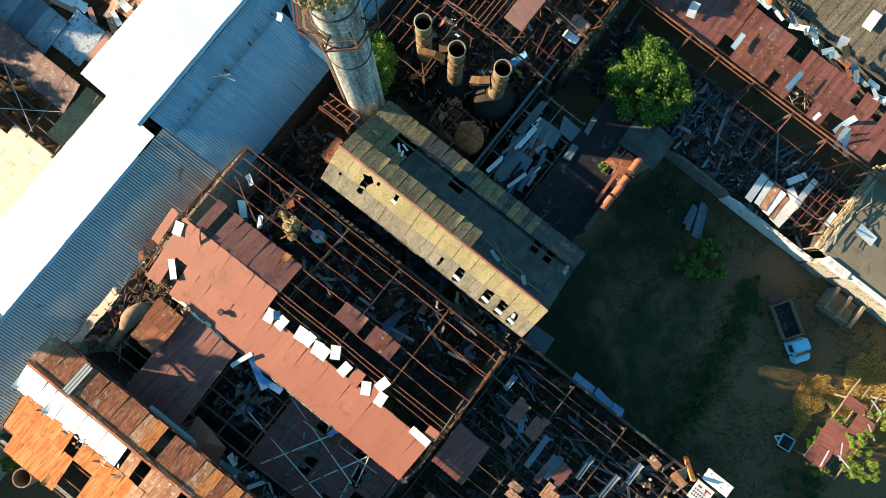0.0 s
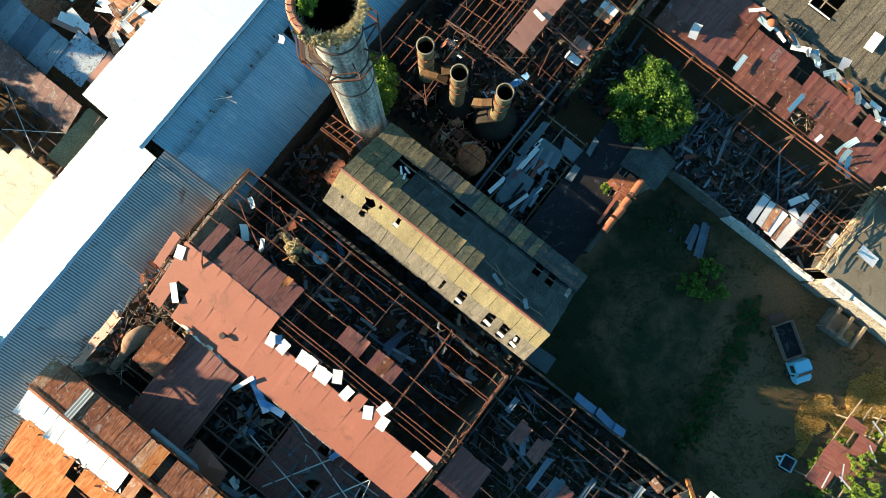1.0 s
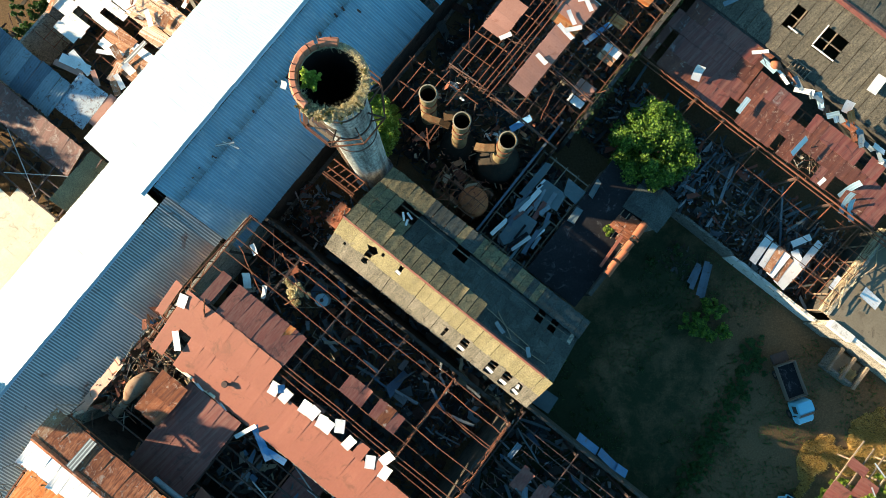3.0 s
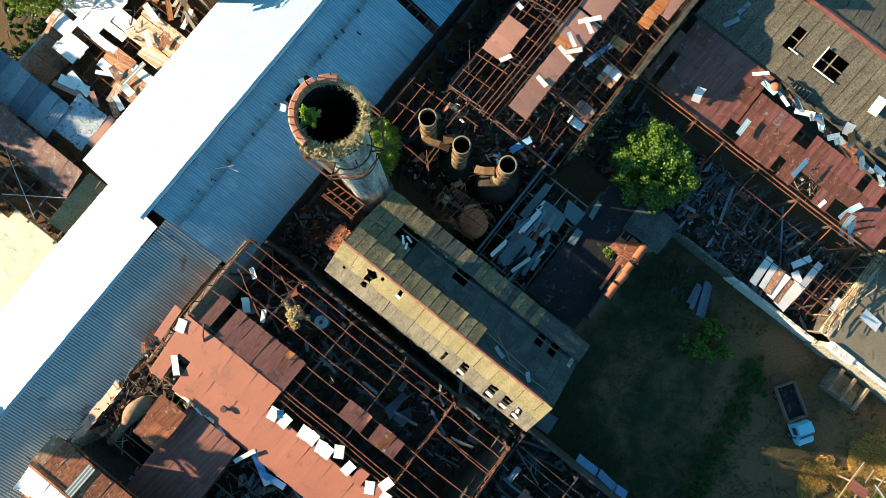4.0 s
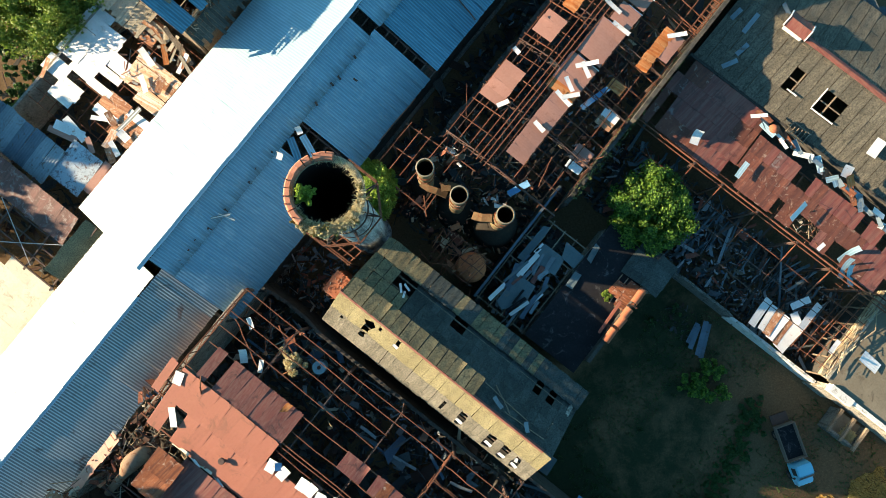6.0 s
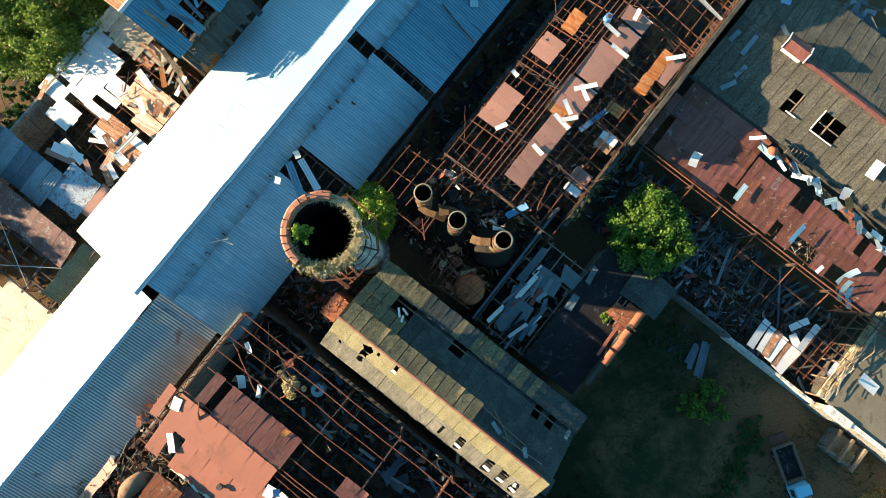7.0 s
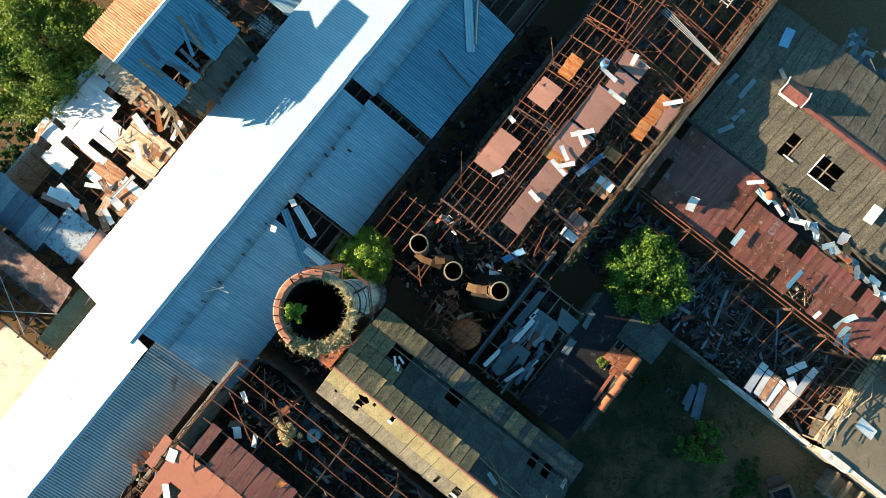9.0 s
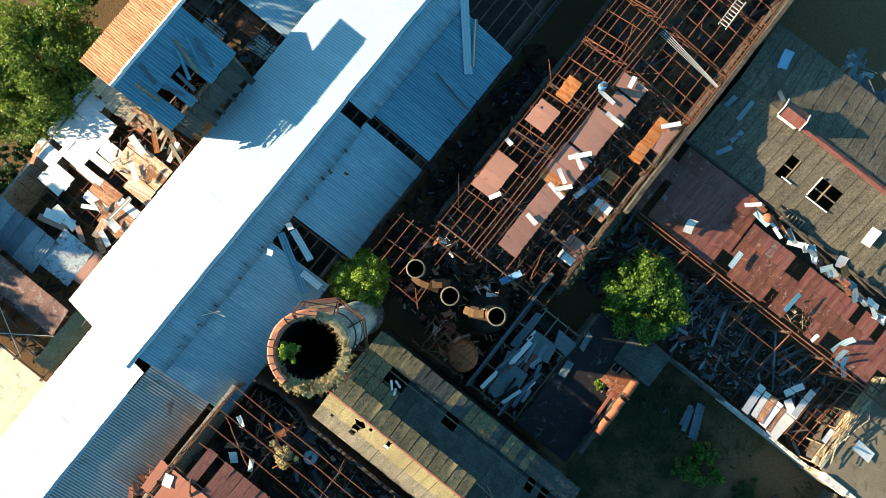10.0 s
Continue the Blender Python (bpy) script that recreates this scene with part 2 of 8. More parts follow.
rust_bright = coloured("pale_rusted_sheet", [(0.30, 0.12, 0.06), (0.42, 0.22, 0.12), (0.55, 0.40, 0.27)], 1.3, 8.0, 0.85, 0.0, (0.60, 0.55, 0.48), 0.3, 0.3, 0.2, (0.24, 0.09, 0.05))
streaked_sheet = coloured("streaked_orange_sheet", [(0.40, 0.17, 0.08), (0.56, 0.30, 0.16), (0.68, 0.48, 0.32)], 1.2, 7.0, 0.8, 0.0, (0.34, 0.13, 0.06), 0.35, 0.2, 0.15, (0.74, 0.68, 0.60))
peeling_maroon = coloured("peeling_maroon_sheet", [(0.11, 0.04, 0.035), (0.15, 0.06, 0.05), (0.20, 0.09, 0.075)], 0.8, 6.0, 0.75, 0.0, (0.25, 0.20, 0.185), 0.4, 0.15, 0.15, (0.08, 0.035, 0.03))
pink_sheet = coloured("bleached_red_sheet", [(0.31, 0.15, 0.112), (0.37, 0.183, 0.138), (0.42, 0.22, 0.17)], 0.5, 6.0, 0.7, 0.0, (0.24, 0.10, 0.07), 0.12, 0.12, 0.1)
spotted_zinc = coloured("spotted_zinc_sheet", [(0.28, 0.36, 0.43), (0.34, 0.43, 0.50), (0.40, 0.48, 0.54)], 1.4, 5.0, 0.6, 0.0, (0.10, 0.045, 0.04), 0.5, 0.1, 0.1)
tan_rust = coloured("tan_rusted_steel", [(0.20, 0.125, 0.08), (0.28, 0.185, 0.125), (0.35, 0.25, 0.175)], 1.2, 8.0, 0.85, 0.0, (0.18, 0.08, 0.05), 0.3, 0.1, 0.3)
pole_grey = coloured("bleached_pole", [(0.34, 0.33, 0.31), (0.45, 0.44, 0.42), (0.52, 0.51, 0.49)], 2.0, 12.0, 0.85)
grey_felt = coloured("grey_roof_felt", [(0.15, 0.13, 0.095), (0.20, 0.175, 0.13), (0.25, 0.22, 0.165)], 0.5, 7.0, 0.95, 0.0, (0.12, 0.10, 0.075), 0.3, 0.1, 0.3)
# dark blue tone that stands for shade on stacked and fallen sheets
shade_zinc = coloured("shade_blue_zinc_sheet", [(0.055, 0.085, 0.115), (0.085, 0.125, 0.165), (0.12, 0.165, 0.21)], 0.9, 7.0, 0.6, 0.0, (0.07, 0.06, 0.05), 0.2, 0.3, 0.1)
straw_plaster = coloured("crumbling_straw_plaster", [(0.30, 0.22, 0.13), (0.46, 0.37, 0.24), (0.60, 0.52, 0.38)], 1.6, 9.0, 0.95, 0.0, (0.22, 0.14, 0.08), 0.4, 0.1, 0.6)
rust_red_dark = coloured("rusted_boiler_plate", [(0.24, 0.075, 0.035), (0.38, 0.125, 0.055), (0.5, 0.19, 0.085)], 1.5, 8.0, 0.85, 0.0, (0.09, 0.035, 0.025), 0.4, 0.1, 0.3)
straw_lath = island_mix("straw_coloured_laths", [(0.50, 0.42, 0.28), (0.36, 0.28, 0.18), (0.60, 0.53, 0.38), (0.25, 0.15, 0.09), (0.45, 0.33, 0.2)])
fallen_zinc = coloured("fallen_zinc_strip", [(0.13, 0.18, 0.21), (0.19, 0.245, 0.28), (0.26, 0.31, 0.34)], 0.9, 7.0, 0.6, 0.0, (0.12, 0.08, 0.06), 0.25, 0.3, 0.1)
pale_blue = coloured("pale_blue_sheet", [(0.16, 0.36, 0.55), (0.24, 0.46, 0.65), (0.3, 0.5, 0.68)], 1.0, 6.0, 0.5, 0.0, None, 0.5, 0.1, 0.1)
cream_sheet = coloured("cream_roof_sheet", [(0.48, 0.44, 0.33), (0.58, 0.54, 0.42), (0.66, 0.62, 0.50)], 0.6, 6.0, 0.8, 0.0, (0.36, 0.33, 0.24), 0.25, 0.1, 0.2)
sign_red = coloured("faded_red_marking", [(0.42, 0.08, 0.06), (0.5, 0.12, 0.09)], 2.0, 12.0, 0.8)
bed_brown = coloured("worn_truck_bed_side", [(0.12, 0.09, 0.07), (0.19, 0.15, 0.12)], 2.0, 12.0, 0.8)
cart_paint = coloured("pale_cart_paint", [(0.22, 0.42, 0.50), (0.32, 0.52, 0.60)], 2.0, 12.0, 0.6)
truck_paint = coloured("light_blue_truck_paint", [(0.17, 0.50, 0.68), (0.19, 0.53, 0.71), (0.22, 0.56, 0.73)], 1.0, 5.0, 0.35, 0.0, None, 0.5, 0.02, 0.03)
glass_dark = coloured("dark_glass", [(0.02, 0.025, 0.03), (0.03, 0.035, 0.04)], 1, 5, 0.3, 0, None, 0.5, 0, 0.0)
rubber = coloured("tyre_rubber", [(0.02, 0.02, 0.02), (0.035, 0.035, 0.035)], 2, 10, 0.9)


def leaf_mat(name, tones):
    m, n, l, bsdf = mat(name, 0.6)
    rnd = n.new("ShaderNodeNewGeometry").outputs["Random Per Island"]
    c = ramp(n, l, rnd, [(i / (len(tones) - 1), t) for i, t in enumerate(tones)])
    l.new(c, bsdf.inputs["Base Color"])
    tr = n.new("ShaderNodeBsdfTranslucent")
    l.new(c, tr.inputs["Color"])
    sh = n.new("ShaderNodeMixShader")
    sh.inputs[0].default_value = 0.3
    l.new(bsdf.outputs[0], sh.inputs[1])
    l.new(tr.outputs[0], sh.inputs[2])
    l.new(sh.outputs[0], n["Material Output"].inputs["Surface"])
    return m


leaf_green = leaf_mat("green_leaves", [(0.03, 0.08, 0.009), (0.075, 0.165, 0.016), (0.20, 0.33, 0.035)])
leaf_yellow = leaf_mat("yellow_green_leaves", [(0.10, 0.17, 0.02), (0.17, 0.26, 0.03), (0.26, 0.33, 0.05)])
# leaf tones raised to stand in for direct sun
leaf_bright = leaf_mat("sunlit_yellow_green_leaves", [(0.16, 0.26, 0.03), (0.28, 0.40, 0.045), (0.42, 0.52, 0.09)])
straw_leaf = leaf_mat("dry_straw_leaves", [(0.40, 0.33, 0.18), (0.60, 0.52, 0.30), (0.74, 0.67, 0.44)])
# dry grass, brightened to carry the sunlight of the yard's lit patches
sunlit_tawny_leaf = leaf_mat("sunlit_tawny_dry_grass", [(0.46, 0.29, 0.08), (0.62, 0.42, 0.13), (0.72, 0.53, 0.22)])
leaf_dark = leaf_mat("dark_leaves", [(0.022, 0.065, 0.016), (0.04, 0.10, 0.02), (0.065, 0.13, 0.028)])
bark = coloured("bark", [(0.06, 0.045, 0.03), (0.11, 0.085, 0.06)], 2.0, 20.0, 0.95)


def ground_mat():
    m, n, l, bsdf = mat("yard_earth_and_grass", 0.95)
    p = place(n)
    big, mid, fine = noise_node(n, l, 0.11, 5, 0.6, p, 0.6), noise_node(n, l, 0.7, 7, 0.7, p, 0.3), noise_node(n, l, 7.0, 8, 0.75, p)
    earth = ramp(n, l, fine, [(0.3, (0.09, 0.058, 0.031)), (0.55, (0.155, 0.1, 0.053)), (0.75, (0.235, 0.158, 0.085))])
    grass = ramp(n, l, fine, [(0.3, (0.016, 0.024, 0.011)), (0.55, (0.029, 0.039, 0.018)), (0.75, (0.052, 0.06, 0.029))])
    add = n.new("ShaderNodeMath")
    add.operation = "MULTIPLY_ADD"
    l.new(mid, add.inputs[0])
    add.inputs[1].default_value = 0.5
    l.new(big, add.inputs[2])
    xyz = n.new("ShaderNodeSeparateXYZ")
    l.new(p, xyz.inputs[0])
    worn = n.new("ShaderNodeMapRange")
    l.new(xyz.outputs[0], worn.inputs[0])
    worn.inputs[1].default_value, worn.inputs[2].default_value = 15.0, 29.0
    worn.inputs[3].default_value, worn.inputs[4].default_value = -0.2, 0.16
    both = n.new("ShaderNodeMath")
    l.new(add.outputs[0], both.inputs[0])
    l.new(worn.outputs[0], both.inputs[1])
    # brown earth under the halls, its lighter colour lifting their shaded floors; grass in the yard alone
    along = n.new("ShaderNodeVectorMath")
    along.operation = "DOT_PRODUCT"
    l.new(p, along.inputs[0])
    along.inputs[1].default_value = (math.cos(radians(-41)), math.sin(radians(-41)), 0)
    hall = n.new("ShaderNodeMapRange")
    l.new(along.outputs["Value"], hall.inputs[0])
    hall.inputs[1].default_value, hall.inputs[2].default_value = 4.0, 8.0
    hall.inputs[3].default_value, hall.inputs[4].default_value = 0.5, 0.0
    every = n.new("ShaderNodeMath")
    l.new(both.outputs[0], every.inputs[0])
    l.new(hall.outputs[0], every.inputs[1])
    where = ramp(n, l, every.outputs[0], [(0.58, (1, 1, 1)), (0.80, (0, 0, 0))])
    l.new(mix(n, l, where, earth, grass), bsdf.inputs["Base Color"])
    bump(n, l, bsdf, fine, 0.6, 0.06)
    return m


earth_grass = ground_mat()



def foot_stain(m, colour, lo, hi, most, run=(0.7, 0.7)):
    """Rust or grime that has crept up from the lower end of a sheet, in an uneven line; run: its scale along the eave and down the slope."""
    n, l = m.node_tree.nodes, m.node_tree.links
    bsdf = n["Principled BSDF"]
    base = bsdf.inputs["Base Color"].links[0].from_socket
    x = n.new("ShaderNodeSeparateXYZ")
    l.new(n.new("ShaderNodeTexCoord").outputs["Object"], x.inputs[0])
    eave = n.new("ShaderNodeVectorMath")
    eave.operation = "DOT_PRODUCT"
    l.new(place(n), eave.inputs[0])
    eave.inputs[1].default_value = (run[0] * math.sin(radians(41)), run[0] * math.cos(radians(41)), 0)
    fall = n.new("ShaderNodeMath")
    fall.operation = "MULTIPLY"
    l.new(x.outputs[1], fall.inputs[0])
    fall.inputs[1].default_value = run[1]
    at = n.new("ShaderNodeCombineXYZ")
    l.new(eave.outputs["Value"], at.inputs[0])
    l.new(fall.outputs[0], at.inputs[1])
    up = n.new("ShaderNodeMath")
    up.operation = "MULTIPLY_ADD"
    l.new(noise_node(n, l, 1.0, 5, 0.65, at.outputs[0]), up.inputs[0])
    up.inputs[1].default_value = 2.6
    l.new(x.outputs[1], up.inputs[2])
    f = n.new("ShaderNodeMapRange")
    l.new(up.outputs[0], f.inputs[0])
    f.inputs[1].default_value, f.inputs[2].default_value = lo, hi
    f.inputs[3].default_value, f.inputs[4].default_value = 0.0, most
    l.new(mix(n, l, f.outputs[0], base, colour), bsdf.inputs["Base Color"])
    return m


zinc_stained = foot_stain(coloured("rust_footed_zinc_sheet", [(0.42, 0.46, 0.45), (0.52, 0.56, 0.54), (0.58, 0.61, 0.58)], 0.3, 4.0, 0.6, 0.0, (0.24, 0.15, 0.11), 0.12, 0.10, 0.05, None, 0.21, 0.36), (0.27, 0.17, 0.125), 0.9, 3.4, 0.85)
# zinc with the unlit slope's shade in its base, plus real grime at the foot
zinc_shade_grimy = foot_stain(coloured("shade_grimy_zinc_sheet", [(0.20, 0.37, 0.47), (0.24, 0.41, 0.51), (0.28, 0.45, 0.55)], 0.35, 3.0, 0.5, 0.0, (0.31, 0.455, 0.53), 0.3, 0.1, 0.05, (0.17, 0.33, 0.43), 0.21, 0.84), (0.055, 0.12, 0.16), 1.2, 4.2, 0.9, (6.0, 0.25))
zinc_shade_lap = foot_stain(coloured("shade_dirty_lap_zinc_sheet", [(0.20, 0.37, 0.47), (0.24, 0.41, 0.51), (0.28, 0.45, 0.55)], 0.35, 3.0, 0.5, 0.0, (0.31, 0.455, 0.53), 0.3, 0.1, 0.05, (0.18, 0.34, 0.44), 0.21, 0.84), (0.08, 0.13, 0.135), 1.5, 2.6, 0.8, (3.0, 0.3))

# ---------------------------------------------------------------- building helpers
# Plan axes: a runs along the main ridges, b across them; both are turned by TURN_DEG from the world's x and y.
TURN_DEG = -41.0
PLAN = pose(0, 0, 0, 0, 0, TURN_DEG)
FRAME = PLAN
ORIGIN = {}
rng = random.Random(7)


def thing(name, a, b, label="", category="", group="", kind="", z=0.0):
    ob = new(name)
    ob.empty_display_size = 0.3
    ob.matrix_world = FRAME @ Matrix.Translation((a, b, z))
    ORIGIN[ob] = Vector((a, b, z))
    return tagged(ob, label, category, group, kind)


def origin_of(ob):
    o = Vector((0, 0, 0))
    while ob is not None:
        if ob in ORIGIN:
            o = o + ORIGIN[ob]
        ob = ob.parent
    return o


def smooth(me, angle=35):
    for p in me.polygons:
        p.use_smooth = True
    me.set_sharp_from_angle(angle=radians(angle))


def part(name, bm, material, parent, label="", soft=False):
    """Links a bmesh, built in plan coordinates, as one mesh under a thing or a part."""
    me = bpy.data.meshes.new(name)
    bmesh.ops.translate(bm, verts=bm.verts, vec=-origin_of(parent))
    bm.to_mesh(me)
    bm.free()
    me.materials.append(material)
    if soft:
        smooth(me)
    ob = new(name, me)
    ob.parent = parent
    if label:
        ob["label"] = label
    return ob


def solo(name, bm, material, label, category, group="", kind="", soft=False, at=None):
    """A thing of one mesh, built in plan coordinates."""
    me = bpy.data.meshes.new(name)
    c = Vector(at) if at is not None else sum((v.co for v in bm.verts), Vector()) / max(1, len(bm.verts))
    if at is None:
        c.z = min(v.co.z for v in bm.verts)
    bmesh.ops.translate(bm, verts=bm.verts, vec=-c)
    bm.to_mesh(me)
    bm.free()
    me.materials.append(material)
    if soft:
        smooth(me)
    ob = new(name, me)
    ob.matrix_world = FRAME @ Matrix.Translation(c)
    return tagged(ob, label, category, group, kind)


def piece(name, me, parent, m):
    ob = new(name, me)
    ob.parent = parent
    ob.matrix_basis = Matrix.Translation(-origin_of(parent)) @ m
    return ob


def box(bm, x0, x1, y0, y1, z0, z1):
    v = [bm.verts.new((x, y, z)) for z in (z0, z1) for x, y in ((x0, y0), (x1, y0), (x1, y1), (x0, y1))]
    for f in ((3, 2, 1, 0), (4, 5, 6, 7), (0, 1, 5, 4), (1, 2, 6, 5), (2, 3, 7, 6), (3, 0, 4, 7)):
        bm.faces.new([v[i] for i in f])
    return v


def hull_box(bm, m, sx, sy, sz):
    v = box(bm, -sx / 2, sx / 2, -sy / 2, sy / 2, -sz / 2, sz / 2)
    for w in v:
        w.co = m @ w.co
    return v


def beam(bm, p, q, w=0.1, h=None):
    p, q = Vector(p), Vector(q)
    d = q - p
    if d.length < 1e-4:
        return
    up = Vector((0, 0, 1)) if abs(d.normalized().z) < 0.95 else Vector((0, 1, 0))
    x = d.normalized()
    y = up.cross(x).normalized()
    z = x.cross(y)
    m = Matrix((x, y, z)).transposed().to_4x4()
    m.translation = (p + q) / 2
    hull_box(bm, m, d.length, w, h or w)


def angle_beam(bm, p, q, w=0.1, t=0.02):
    """An L-shaped rolled bar."""
    p, q = Vector(p), Vector(q)
    beam(bm, p, q, w, t)
    d = (q - p).normalized()
    side = Vector((0, 0, 1)).cross(d)
    side = side.normalized() * (w / 2 - t / 2) if side.length > 0.01 else Vector((w / 2, 0, 0))
    beam(bm, p + side - Vector((0, 0, w / 2)), q + side - Vector((0, 0, w / 2)), t, w)


def sweep(bm, pts, prof):
    """A closed profile (side, up) carried along a line of points as one connected body."""
    rings = []
    for i, p in enumerate(pts):
        d = (pts[min(i + 1, len(pts) - 1)] - pts[max(i - 1, 0)]).normalized()
        side = Vector((0, 0, 1)).cross(d)
        side = side.normalized() if side.length > 0.01 else Vector((1, 0, 0))
        up = d.cross(side)
        rings.append([bm.verts.new(p + side * x + up * y) for x, y in prof])
    n = len(prof)
    for s, t in zip(rings, rings[1:]):
        for i in range(n):
            bm.faces.new((s[i], s[(i + 1) % n], t[(i + 1) % n], t[i]))
    bm.faces.new(rings[0][::-1])
    bm.faces.new(rings[-1])


def ell(w, t=0.025):
    return [(-w / 2, 0), (w / 2, 0), (w / 2, -w), (w / 2 - t, -w), (w / 2 - t, -t), (-w / 2, -t)]


def purlin(root, p, q, w, material, bend=0.03, cuts=5, name="purlin"):
    p, q = Vector(p), Vector(q)
    bm = bmesh.new()
    sweep(bm, [p.lerp(q, j / cuts) + Vector((rng.uniform(-bend, bend), rng.uniform(-bend, bend), rng.uniform(-bend * 1.6, bend))) for j in range(cuts + 1)], ell(w))
    return part(name, bm, material, root)


def bar(name, parent, material, p, q, w=0.1, h=None, ell=False):
    bm = bmesh.new()
    (angle_beam(bm, p, q, w) if ell else beam(bm, p, q, w, h))
    return part(name, bm, material, parent)


def prism(bm, ring, z0, z1):
    lo = [bm.verts.new((x, y, z0)) for x, y in ring]
    hi = [bm.verts.new((x, y, z1)) for x, y in ring]
    n = len(ring)
    for i in range(n):
        bm.faces.new((lo[i], lo[(i + 1) % n], hi[(i + 1) % n], hi[i]))
    bm.faces.new(lo[::-1])
    bm.faces.new(hi)


def tube(bm, p, q, r0, r1=None, n=20, wall=0.0, caps=True):
    """A round bar or, with a wall, an open pipe from p to q."""
    p, q = Vector(p), Vector(q)
    r1 = r0 if r1 is None else r1
    d = (q - p).normalized()
    x = d.orthogonal().normalized()
    y = d.cross(x)

    def ring(c, r):
        return [bm.verts.new(c + x * (r * math.cos(2 * math.pi * i / n)) + y * (r * math.sin(2 * math.pi * i / n))) for i in range(n)]

    def skin(s, t):
        for i in range(n):
            bm.faces.new((s[i], s[(i + 1) % n], t[(i + 1) % n], t[i]))
    a0, a1 = ring(p, r0), ring(q, r1)
    skin(a0, a1)
    if wall > 0:
        b0, b1 = ring(p, r0 - wall), ring(q, r1 - wall)
        skin(b1, b0)
        skin(a1, b1)
        skin(b0, a0)
    elif caps:
        bm.faces.new(a0[::-1])
        bm.faces.new(a1)


def lathe(bm, centre, profile, n=40):
    rings = [[bm.verts.new((centre[0] + r * math.cos(2 * math.pi * i / n), centre[1] + r * math.sin(2 * math.pi * i / n), z)) for i in range(n)] for r, z in profile]
    for s, t in zip(rings, rings[1:]):
        for i in range(n):
            bm.faces.new((s[i], s[(i + 1) % n], t[(i + 1) % n], t[i]))


SHEETS = {}
# how deep the corrugation of each covering is
DEPTH = {"weathered_zinc_sheet": 0.0015, "blue_grey_zinc_sheet": 0.0025, "peeling_maroon_sheet": 0.003, "faded_red_roof_sheet": 0.0015, "bleached_red_sheet": 0.0015, "bare_white_sheet": 0.004, "dark_maroon_roof_sheet": 0.0022, "orange_rust_roof_sheet": 0.0022, "rusted_roof_sheet": 0.0025, "pale_rusted_sheet": 0.0022, "streaked_orange_sheet": 0.002, "dull_grey_zinc_sheet": 0.004, "spotted_zinc_sheet": 0.002, "weathered_timber": 0.002, "cream_roof_sheet": 0.003, "faded_blue_paint": 0.003}


def sheet_mesh(w, length, material, variant=0, period=0.2, amp=0.022, flat=False):
    """One roofing sheet, corrugated across its width and long in y, with a little sag of its own."""
    amp = DEPTH.get(material.name, amp)
    key = (round(w, 2), round(length, 2), material.name, variant, period, flat)
    if key in SHEETS:
        return SHEETS[key]
    r = random.Random(variant * 31 + 5)
    n = 8 if flat else max(4, round(w / period * 4))
    rows = [-0.5, -0.17, 0.17, 0.5]
    verts, faces = [], []
    k1, k2, c = r.uniform(-0.02, 0.02), r.uniform(-0.015, 0.015), r.uniform(0, 0.03)
    for j, v in enumerate(rows):
        for i in range(n + 1):
            u = i / n - 0.5
            z = (0.004 * math.sin(i) if flat else amp * math.cos(2 * math.pi * u * w / period)) + k1 * v * v * 4 + k2 * u * v * 4
            nib = r.uniform(-0.03, 0.03) if j in (0, 3) and variant > 0 else 0.0
            if variant >= 3 and j == 3 and u > 0.1:
                z += 0.16 * (u - 0.1) / 0.4
            verts.append((u * w, v * length + nib, z + c * 0))
    m = n + 1
    for j in range(len(rows) - 1):
        for i in range(n):
            faces.append((j * m + i, j * m + i + 1, (j + 1) * m + i + 1, (j + 1) * m + i))
    if flat:
        top = len(verts)
        verts += [(x, y, z - 0.02) for x, y, z in verts]
        faces += [tuple(k + top for k in f[::-1]) for f in faces]
        for i in range(n):
            faces.append((i + 1, i, top + i, top + i + 1))
            q = (len(rows) - 1) * m
            faces.append((q + i, q + i + 1, top + q + i + 1, top + q + i))
    me = bpy.data.meshes.new("roof_sheet")
    me.from_pydata(verts, [], faces)
    me.materials.append(material)
    smooth(me, 50)
    SHEETS[key] = me
    return me


def on_slope(axis, r, zr, e, ze, s, f):
    """The point a fraction f of the way from the ridge line r down to the eave e, at s along the ridge."""
    q = r + (e - r) * f
    return Vector((s, q, zr + (ze - zr) * f)) if axis == "b" else Vector((q, s, zr + (ze - zr) * f))


def slope_matrix(axis, r, zr, e, ze):
    y = (on_slope(axis, r, zr, e, ze, 0, 1) - on_slope(axis, r, zr, e, ze, 0, 0)).normalized()
    x = Vector((1, 0, 0)) if axis == "b" else Vector((0, 1, 0))
    z = x.cross(y)
    if z.z < 0:
        x, z = -x, -z
    return Matrix((x, y, z)).transposed().to_4x4()


